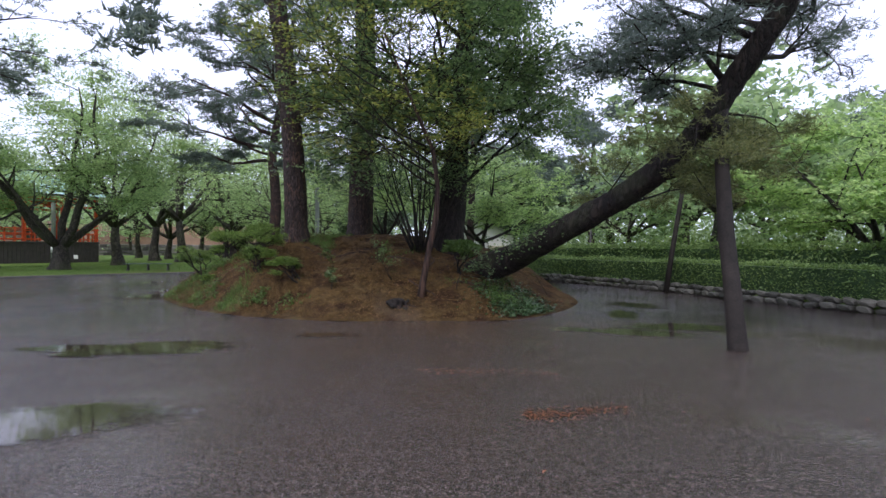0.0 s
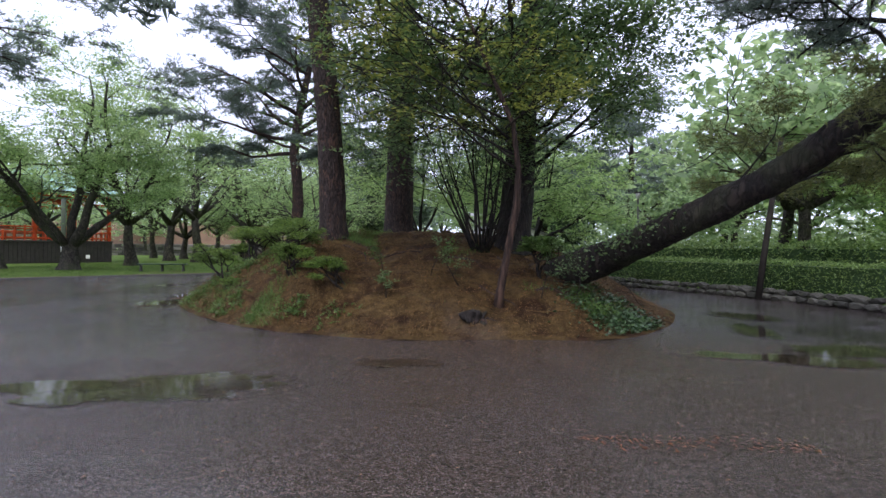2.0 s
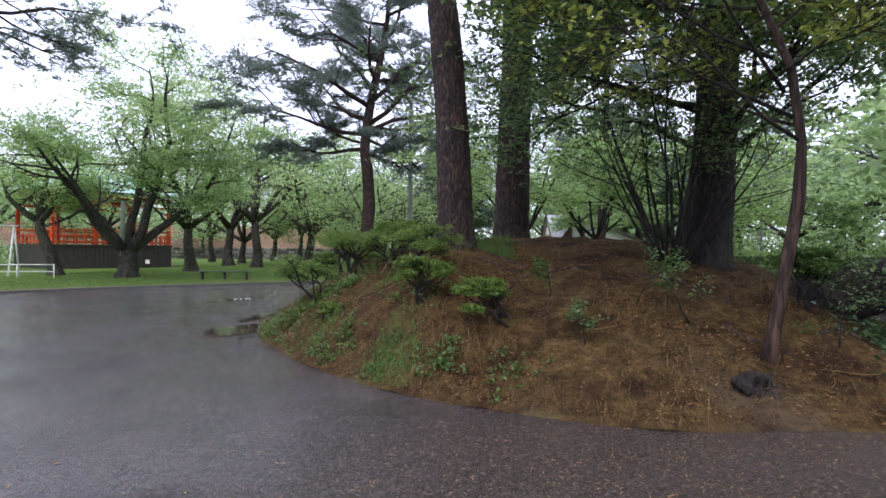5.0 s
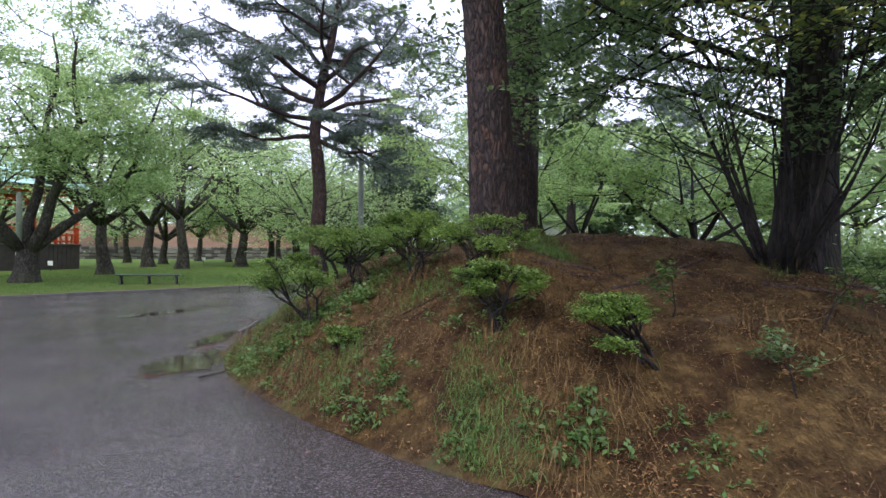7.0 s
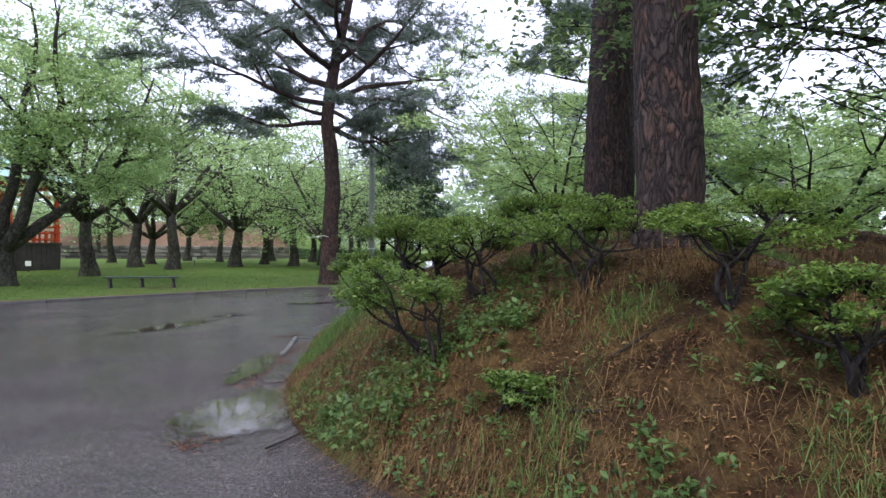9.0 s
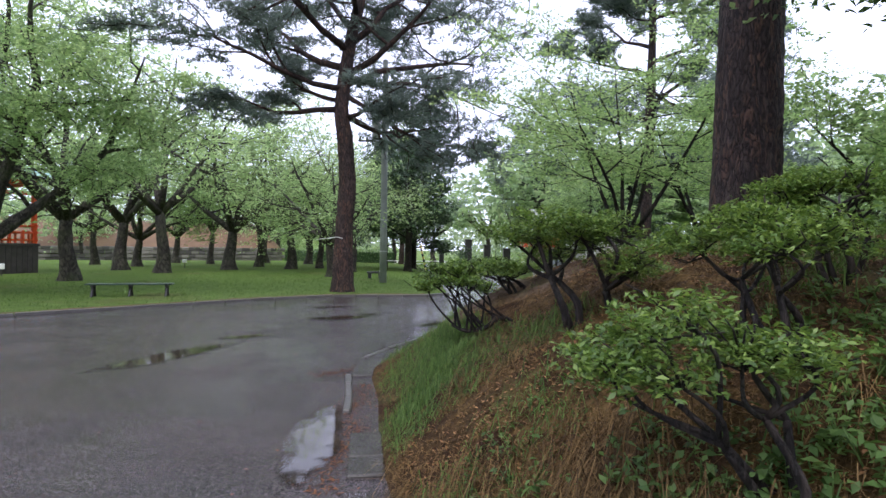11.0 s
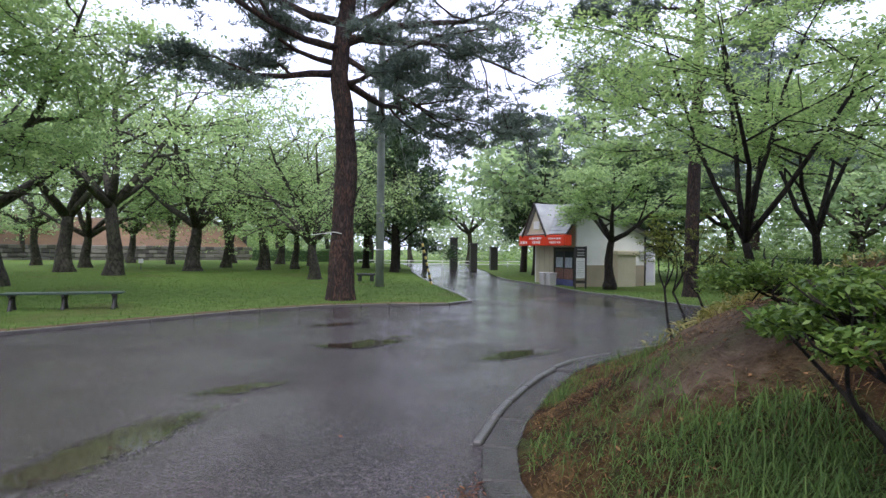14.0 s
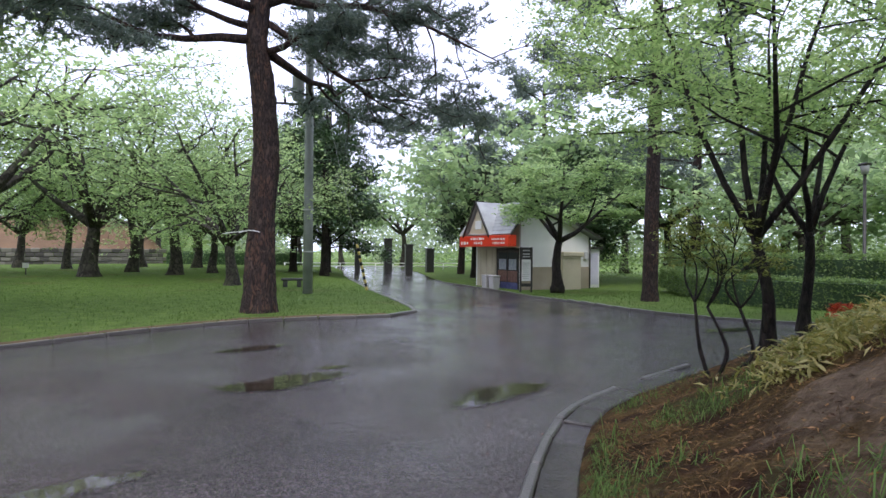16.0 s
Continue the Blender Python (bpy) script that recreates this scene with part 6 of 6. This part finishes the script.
    part("panel", box((0.48, 0.06, 1.05), (0, 0, 1.15), 0.01), OFFWHITE, n, "white information panel")
    for z in (2.2, 2.02, 1.88):
        part("lettering", box((0.38, 0.012, 0.06), (0, -0.056, z), 0), GREY, n)
    for i in range(9):
        part("text_line", box((0.38 - 0.04 * (i % 3), 0.008, 0.03), (-0.02, -0.034, 1.55 - 0.1 * i), 0), GREY, n)
    part("sill", box((0.54, 0.1, 0.16), (0, 0, 0.42), 0.01), DARKTRIM, n)
    for i, (x, y) in enumerate(((0.35, 51.5), (0.55, 50.85))):
        b = thing("litter_bin", (x, y, -0.42), "grey plastic litter bin by the ticket house", "bin", "litter bins", rz=12.7)
        bm = box((0.5, 0.5, 0.72), (0, 0, 0.36), 0.04)
        for v in bm.verts:
            if v.co.z < 0.3:
                v.co.x *= 0.88
                v.co.y *= 0.88
        part("body", bm, GREY, b)
        part("lid", box((0.55, 0.56, 0.1), (0, 0, 0.76), 0.04), GREY, b, "lighter grey lid")


ticket_house()


# ---- small ground things ----
def puddles():
    rng = random.Random(12)
    for i, (x, y, a, b, rz) in enumerate([(-4.4, 8.6, 1.25, 0.55, 10), (-5.7, 8.5, 0.7, 0.35, 0), (4.25, 13.4, 0.35, 1.1, -10), (-11.8, 25.4, 0.5, 0.2, 35), (-12.45, 23.4, 1.15, 0.3, 65), (-2.15, 10.0, 0.5, 0.25, 0), (-3.5, 5.0, 1.0, 0.55, 20), (3.3, 10.6, 1.4, 0.4, -15), (4.7, 11.3, 1.1, 0.55, 5), (-10.3, 28.5, 0.85, 0.28, 20), (-7.9, 27.3, 0.8, 0.3, 30), (-10.95, 31.0, 0.6, 0.22, 25), (-9.7, 29.2, 0.22, 0.12, 0), (-1.0, 31.4, 0.8, 0.25, 10), (-9.1, 17.3, 0.6, 0.85, -20), (-10.6, 28.2, 0.5, 0.2, 0), (5.2, 15.6, 0.6, 0.9, 10), (-5.2, 8.1, 0.5, 0.3, 0), (-9.55, 19.4, 0.22, 0.9, 0)]):
        n, rings = 56, (0.0, 0.45, 0.7, 0.88, 1.05)
        V, F = [], []
        for f in rings:
            for j in range(n):
                q = 2 * math.pi * j / n
                w = f * (1 + 0.35 * noise.noise((math.cos(q) * 1.2 + i * 5, math.sin(q) * 1.2, 0)))
                V.append((1.25 * a * w * math.cos(q), 1.25 * b * w * math.sin(q), 0))
        for k in range(len(rings) - 1):
            F += [(k * n + j, k * n + (j + 1) % n, (k + 1) * n + (j + 1) % n, (k + 1) * n + j) for j in range(n)]
        o = solid("puddle", V, F, WATER)
        at = o.data.attributes.new("deep", "FLOAT", "POINT")
        at.data.foreach_set("value", [v for v in (1.25, 0.95, 0.6, 0.2, -0.5) for _ in range(n)])
        o.matrix_basis = pose(x, y, 0.004 + 0.0007 * i, 0, 0, rz)
        tagged(o, "shallow dark rain puddle on the asphalt", "puddle", "rain puddles", "structure")


puddles()


GRID = 0.09
GX, GY = np.arange(-9.5, 4.8, GRID), np.arange(11.6, 29.8, GRID)


def field(f):
    """Values of f(x, y) over the mound's plan."""
    return np.array([[f(x, y) for y in GY] for x in GX])


def read(F, x, y):
    """Bilinear reading of a field at arrays of places."""
    u = np.clip((x - GX[0]) / GRID, 0, len(GX) - 1.001)
    v = np.clip((y - GY[0]) / GRID, 0, len(GY) - 1.001)
    i, j = u.astype(int), v.astype(int)
    a, b = u - i, v - j
    return F[i, j] * (1 - a) * (1 - b) + F[i + 1, j] * a * (1 - b) + F[i, j + 1] * (1 - a) * b + F[i + 1, j + 1] * a * b


HILL = field(mound_z)
GROWN = field(lambda x, y: growth(x, y) if inside(x, y, MOUND) else 0.0)
WORN = field(worn)
TUFT = field(lambda x, y: noise.noise((x * 0.9, y * 0.9, 9)) + 0.6 * noise.noise((x * 2.7, y * 2.7, 2)))


def on_mound(nr, n, keep):
    """n random places on the camera's sides of the mound, thinned by keep(x, y) from 0 to 1."""
    out, have = [], 0
    while have < n:
        x, y = nr.uniform(-9.3, 3.9, 20000), nr.uniform(11.8, 29.2, 20000)
        z = read(HILL, x, y)
        ok = (z > 0.03) & ((y < 19) | (x < -3.5)) & (nr.uniform(0, 1, 20000) < keep(x, y))
        out.append(np.stack([x, y, z], 1)[ok])
        have += int(ok.sum())
    return np.concatenate(out)[:n]


def thatch_faces(P, nr, size, wide=0.012, lift=0.25, stray=0.55):
    """Dry blades combed down the slope, each bent over and lying on the soil."""
    n = len(P)
    e = 0.12
    gx = (read(HILL, P[:, 0] + e, P[:, 1]) - read(HILL, P[:, 0] - e, P[:, 1])) / (2 * e)
    gy = (read(HILL, P[:, 0], P[:, 1] + e) - read(HILL, P[:, 0], P[:, 1] - e)) / (2 * e)
    a = np.arctan2(-gy, -gx) + nr.normal(0, stray, n)
    h = np.stack([np.cos(a), np.sin(a)], 1)
    L = size * nr.uniform(0.5, 1.4, n)
    rise = np.abs(nr.normal(0, lift, n)) * L
    s = np.stack([-h[:, 1], h[:, 0], np.zeros(n)], 1) * (wide * nr.uniform(0.5, 1.3, n))[:, None]
    def at(f, up):
        x, y = P[:, 0] + h[:, 0] * L * f, P[:, 1] + h[:, 1] * L * f
        return np.stack([x, y, read(HILL, x, y) + up], 1)
    A, B, C = at(0, 0.0), at(0.45, rise + 0.012), at(1.0, rise * 0.25 + 0.008)
    low = np.stack([A - s, A + s, B + s, B - s], 1)
    high = np.stack([B - s, B + s, C + s * 0.2, C - s * 0.2], 1)
    return np.concatenate([low, high], 1).reshape(-1, 3)


def ground_cover():
    nr = np.random.default_rng(90)
    # pine needles and leaves lying on the soil
    P = on_mound(nr, 55000, lambda x, y: (0.45 + 0.5 * read(TUFT, x, y)) * (1 - 0.8 * read(WORN, x, y)))
    P[:, 2] += 0.012
    tagged(soup("needle_litter", leaf_faces(P, nr, 0.075, 0.82, 0.11), 4, LITTER), "brown fallen pine needles covering the mound", "litter", kind="stuff")
    P = on_mound(nr, 24000, lambda x, y: np.clip(0.25 - 1.1 * read(TUFT, x + 1.3, y), 0.06, 1) * np.clip((22.5 - y) * 0.4, 0.25, 1))
    P[:, 2] += 0.016
    tagged(soup("leaf_litter", leaf_faces(P, nr, 0.036, 0.72, 0.5), 4, FLAKE), "rusty dead leaves scattered on the mound", "litter", kind="stuff")
    # straw-coloured dry grass, matted and hanging down the slope
    west = lambda x: 1 / (1 + np.exp((x + 3.6) * 1.2))
    north = lambda y: 1 - 0.8 / (1 + np.exp((19.2 - y) * 2.2))
    P = on_mound(nr, 24000, lambda x, y: np.clip(0.12 + 0.9 * read(TUFT, x, y) + 0.25 * west(x), 0.03, 1) * (0.3 + 0.7 * west(x + 1.2)) * north(y) * (1 - 0.9 * read(WORN, x, y)))
    tagged(soup("dry_grass", thatch_faces(P, nr, 0.12, 0.0019, 0.25, 1.0), 4, STRAW), "straw-coloured dry grass matted down the slope", "grass", kind="stuff")
    P = on_mound(nr, 9000, lambda x, y: np.clip(read(TUFT, x + 0.4, y - 0.3) * 2.2 - 0.15, 0, 1) * (0.15 + 0.85 * west(x)) * north(y) ** 2)
    tagged(soup("long_dry_grass", thatch_faces(P, nr, 0.26, 0.0022, 0.42, 0.7), 4, STRAW), "long drooping tufts of golden dry grass", "grass", kind="stuff")
    # green grass on the west side and foot
    P = on_mound(nr, 30000, lambda x, y: np.clip((read(GROWN, x, y) - 0.2) * 1.3, 0, 1) * np.clip(0.5 + 1.2 * read(TUFT, y * 0.5 - 11, x + 24), 0.05, 1))
    tagged(soup("mound_grass", np.concatenate([blade_faces(P[:9000], nr, 0.07, 1.4, 0.024), thatch_faces(P[9000:], nr, 0.12, 0.003, 0.5, 1.3)]), 4, BLADE), "green grass growing on the mound's foot", "grass", kind="stuff")
    # needles and gravel blown on the path before the mound
    P = []
    while len(P) < 6000:
        x, y = nr.normal(-0.5, 4.0), 11.9 - abs(nr.normal(0, 2.2))
        if not inside(x, y, MOUND):
            P.append((x, y, 0.006))
    tagged(soup("path_litter", leaf_faces(np.array(P), nr, 0.045, 0.93, 0.18), 4, LITTER), "brown needles washed onto the wet path", "litter", kind="stuff")
    P = []
    for x0, y0, L, az, n in ((1.25, 5.4, 0.55, 10, 260), (1.0, 5.25, 0.3, -12, 90), (0.5, 7.1, 0.9, -5, 200), (-8.9, 17.0, 0.8, 60, 500), (-9.6, 22.3, 0.5, 30, 250), (-9.3, 19.9, 1.6, 90, 600)):
        u = nr.uniform(-0.5, 0.5, n) * L * 2
        v = nr.normal(0, 0.09, n) + 0.06 * np.sin(u * 4)
        c, s = math.cos(radians(az)), math.sin(radians(az))
        P.append(np.stack([x0 + u * c - v * s, y0 + u * s + v * c, np.full(n, 0.008)], 1))
    tagged(soup("needle_drift", leaf_faces(np.concatenate(P), nr, 0.06, 0.93, 0.2), 4, RUST), "rusty needle drifts left by rain on the path", "litter", kind="stuff")
    # leaves and grit on the asphalt
    P = np.stack([nr.uniform(-16, 6, 500), nr.uniform(2, 34, 500), np.full(500, 0.007)], 1)
    P = np.array([p for p in P if not inside(p[0], p[1], MOUND)])
    tagged(soup("path_leaves", leaf_faces(P, nr, 0.04, 0.9, 0.5), 4, RUST), "stray dark leaves on the wet path", "litter", kind="stuff")


ground_cover()


def weeds(at, n, w, size, seed, label="clump of broad-leaved green weeds"):
    nr = np.random.default_rng(seed)
    t = thing("weed_clump", (at[0], at[1], mound_z(*at)), label, "weed", "weeds on the mound")
    V = []
    tb = Tubes()
    for i in range(int(n * 1.5)):
        x, y = nr.normal(0, w, 2)
        if not inside(at[0] + x, at[1] + y, MOUND):
            continue
        z = mound_z(at[0] + x, at[1] + y) - mound_z(*at)
        h = size * nr.uniform(0.8, 2.2)
        tx, ty = nr.normal(0, 0.05, 2)
        tb.add([(x, y, z), (x + tx, y + ty, z + h)], [0.005, 0.003], 4)
        m = int(nr.integers(9, 15))
        f = nr.uniform(0.2, 1.0, m)
        P = np.stack([x + tx * f, y + ty * f, z + h * f], 1) + nr.normal(0, size * 0.5, (m, 3)) * np.array([1, 1, 0.35])
        V.append(leaf_faces(P, nr, size * 0.72, 0.6, 0.5, 0.2))
    tb.make("stalk", LEAF_WEED, t)["kind"] = "stuff"
    soup("leaves", np.concatenate(V), 4, LEAF_WEED, t)


for i, (x, y, n, w, s) in enumerate([(-7.7, 16.35, 60, 0.28, 0.10), (-7.4, 16.9, 50, 0.3, 0.09), (-6.1, 14.35, 35, 0.25, 0.08), (-6.6, 16.6, 60, 0.32, 0.09), (-4.45, 13.2, 16, 0.14, 0.10), (-5.2, 13.4, 22, 0.3, 0.07), (-7.3, 15.5, 40, 0.4, 0.07), (-3.6, 12.9, 14, 0.2, 0.07), (1.3, 13.6, 50, 0.3, 0.09), (-6.1, 17.5, 40, 0.35, 0.08), (-5.0, 14.9, 26, 0.3, 0.07), (-8.2, 17.4, 30, 0.3, 0.06)]):
    weeds((x, y), n, w, s, 400 + i)


def ivy():
    nr = np.random.default_rng(95)
    o = np.array([1.7, 13.6, mound_z(1.7, 13.6)])
    P = []
    while len(P) < 3200:
        x, y = nr.normal(1.75, 0.45), nr.normal(13.55, 0.6)
        if inside(x, y, MOUND):
            P.append((x, y, mound_z(x, y) + nr.uniform(0.0, 0.1)))
    t = thing("ivy", tuple(o), "dark green ivy spread under the leaning trunk", "ivy")
    soup("leaves", leaf_faces(np.array(P) - o, nr, 0.075, 0.55, 0.85), 4, LEAF_DARK, t)
    # sprigs climbing the trunk itself
    Q = []
    for s in np.linspace(0, 1, 420):
        c = np.array([1.4 + 1.3 * s, 14.85 - 1.8 * s, 1.25 + 0.8 * s])
        Q.append(c + nr.normal(0, 0.16, 3) + np.array([-0.05, -0.25, 0.22]))
    soup("sprig", leaf_faces(np.array(Q) - o, nr, 0.08, 0.4, 0.8), 4, LEAF_EVER, t)["kind"] = "stuff"


ivy()


def bamboo_grass():
    nr = np.random.default_rng(96)
    for i, (x0, y0, n, w) in enumerate([(-6.3, 24.5, 300, 0.3), (-5.5, 24.5, 420, 0.4), (-4.8, 25.1, 380, 0.45)]):
        t = thing("bamboo_grass", (x0, y0, mound_z(x0, y0)), "patch of pale yellow-edged dwarf bamboo", "bamboo grass", "dwarf bamboo patches")
        P = []
        for _ in range(n):
            x, y = nr.normal(x0, w), nr.normal(y0, w)
            if inside(x, y, MOUND):
                P.append((x - x0, y - y0, mound_z(x, y) - mound_z(x0, y0) + nr.uniform(0.02, 0.2)))
        P = np.array(P)
        soup("leaves", np.concatenate([leaf_faces(P + nr.normal(0, 0.04, P.shape), nr, 0.11, 0.4, 0.2) for _ in range(4)]), 4, SASA, t)


bamboo_grass()


def root_stump():
    t = thing("root_stump", (-1.0, 12.65, 0.05), "dark gnarled root stump at the mound's foot", "stump")
    bm = bmesh.new()
    bmesh.ops.create_icosphere(bm, subdivisions=4, radius=0.22)
    for v in bm.verts:
        v.co *= 1 + 0.9 * noise.noise(v.co * 6) + 0.5 * noise.noise(v.co * 15)
        v.co.z = v.co.z * 0.85 + 0.15
    part("stump", bm, BARK_DARK, t, smooth=True)
    rng = random.Random(3)
    for i in range(7):
        a = i * 0.9
        tb = Tubes()
        tb.add(spline([(0.15 * math.cos(a), 0.15 * math.sin(a), 0.2), (0.4 * math.cos(a), 0.3 * math.sin(a), 0.12 + 0.12 * math.sin(a)), (0.65 * math.cos(a + 0.2), 0.5 * math.sin(a + 0.2), 0.02 + 0.22 * max(0, math.sin(a)))], 0.1), [0.06, 0.05, 0.045, 0.04, 0.03, 0.02, 0.015, 0.01, 0.01, 0.01][: len(spline([(0.15 * math.cos(a), 0.15 * math.sin(a), 0.2), (0.4 * math.cos(a), 0.3 * math.sin(a), 0.12 + 0.12 * math.sin(a)), (0.65 * math.cos(a + 0.2), 0.5 * math.sin(a + 0.2), 0.02 + 0.22 * max(0, math.sin(a)))], 0.1))], 7, 0.15, rng)
        tb.make("root", BARK_PINE, t)


root_stump()


def sticks():
    rng = random.Random(14)
    for i, (x, y, L, az) in enumerate([(-5.45, 16.1, 0.5, 30), (-5.7, 15.6, 0.55, 20), (-7.6, 16.0, 0.4, 100), (-4.6, 14.4, 0.5, 60), (-2.4, 13.6, 0.6, 10), (-6.3, 15.2, 0.35, 140), (0.3, 12.9, 0.8, 175), (-8.4, 16.5, 0.6, 60), (-1.8, 14.5, 0.6, 20)]):
        c, s = math.cos(radians(az)) * L / 2, math.sin(radians(az)) * L / 2
        pts = [(x + c * f, y + s * f + rng.gauss(0, 0.01), top_z(x + c * f, y + s * f) + 0.02) for f in (-1, -0.4, 0.2, 1)]
        t = thing("twig", (x, y, top_z(x, y)), "pale dead twig lying on the mound", "twig", "fallen twigs")
        tb = Tubes()
        tb.add([Vector(p) - Vector((x, y, top_z(x, y))) for p in pts], [0.010, 0.009, 0.008, 0.005], 6)
        tb.make("stick", WETWOOD if i % 2 else STRAW, t)


sticks()


def roots():
    rng = random.Random(23)
    for i, (x, y, L, az) in enumerate([(-4.2, 16.6, 1.3, -70), (-4.0, 17.0, 1.5, -20), (-2.6, 16.4, 1.0, 10), (-2.2, 16.0, 0.9, 170), (-1.6, 15.6, 1.1, -30), (-0.4, 15.9, 1.4, -80), (0.4, 15.8, 1.2, -120), (1.0, 15.4, 1.2, -60), (-0.9, 13.9, 1.0, -40), (0.2, 13.7, 1.1, 20), (-3.4, 15.7, 0.9, 30), (1.6, 14.8, 1.3, 200)]):
        base = Vector((x, y, top_z(x, y)))
        t = thing("tree_root", tuple(base), "dark bare tree root crossing the mound soil", "root", "roots on the mound")
        a, pts = radians(az), []
        px, py = x, y
        for s in range(7):
            pts.append(Vector((px, py, top_z(px, py) - 0.004)) - base)
            a += rng.gauss(0, 0.3)
            px, py = px + math.cos(a) * L / 6, py + math.sin(a) * L / 6
        tb = Tubes()
        tb.add(spline(pts, 0.08), [max(0.012, 0.042 - 0.03 * j / len(spline(pts, 0.08))) for j in range(len(spline(pts, 0.08)))], 7, 0.15, rng)
        tb.make("root", BARK_SNAG, t)


def saplings():
    rng, nr = random.Random(24), np.random.default_rng(24)
    for i, (x, y, h) in enumerate([(0.25, 13.4, 1.0), (-1.9, 14.2, 0.7), (0.9, 13.6, 0.9), (1.2, 14.9, 1.2), (-1.3, 13.8, 0.8), (-3.0, 14.9, 0.5), (-2.7, 13.3, 0.45), (2.9, 15.9, 1.0)]):
        t = thing("sapling", (x, y, mound_z(x, y) - 0.02), "thin young sapling with few leaves on the slope", "sapling", "saplings on the mound")
        A, tb = [], Tubes()
        limb_grow(rng, tb, Vector((0, 0, 0)), Vector((rng.gauss(0, 0.2), rng.gauss(0, 0.2), 1)), h, 0.012, 0, A, dict(BUSHY, thin=0.003, kids=4))
        tb.make("stem", BARK_DARK, t)
        soup("leaves", leaf_faces(scatter(A, nr, 3, 0.05, 0.03), nr, 0.06, 0.6), 4, LEAF_WEED if i % 2 else LEAF_EVER, t)


roots()
saplings()


def lawn_grass():
    nr = np.random.default_rng(97)
    P = []
    while len(P) < 34000:
        x, y = nr.uniform(-30, -5.5), nr.uniform(21, 60)
        if nr.random() > smooth(62, 30, y) + 0.08:
            continue
        if (x < -5.5) and not inside(x, y, ROADP):
            P.append((x, y, ground_z(x, y) + 0.03))
    tagged(soup("lawn_blades", blade_faces(np.array(P), nr, 0.09, 0.9, 0.07), 4, BLADE), "short wet blades of lawn grass", "grass", kind="stuff")
    P = []
    while len(P) < 9000:
        x, y = nr.uniform(-1, 8), nr.uniform(31, 48)
        if not inside(x, y, ROADP) and x < 8:
            P.append((x, y, ground_z(x, y) + 0.03))
    tagged(soup("strip_blades", blade_faces(np.array(P), nr, 0.10, 0.7, 0.05), 4, BLADE), "short grass on the strip by the hedge", "grass", kind="stuff")


ROADP = WEST_EDGE + EAST_EDGE
lawn_grass()
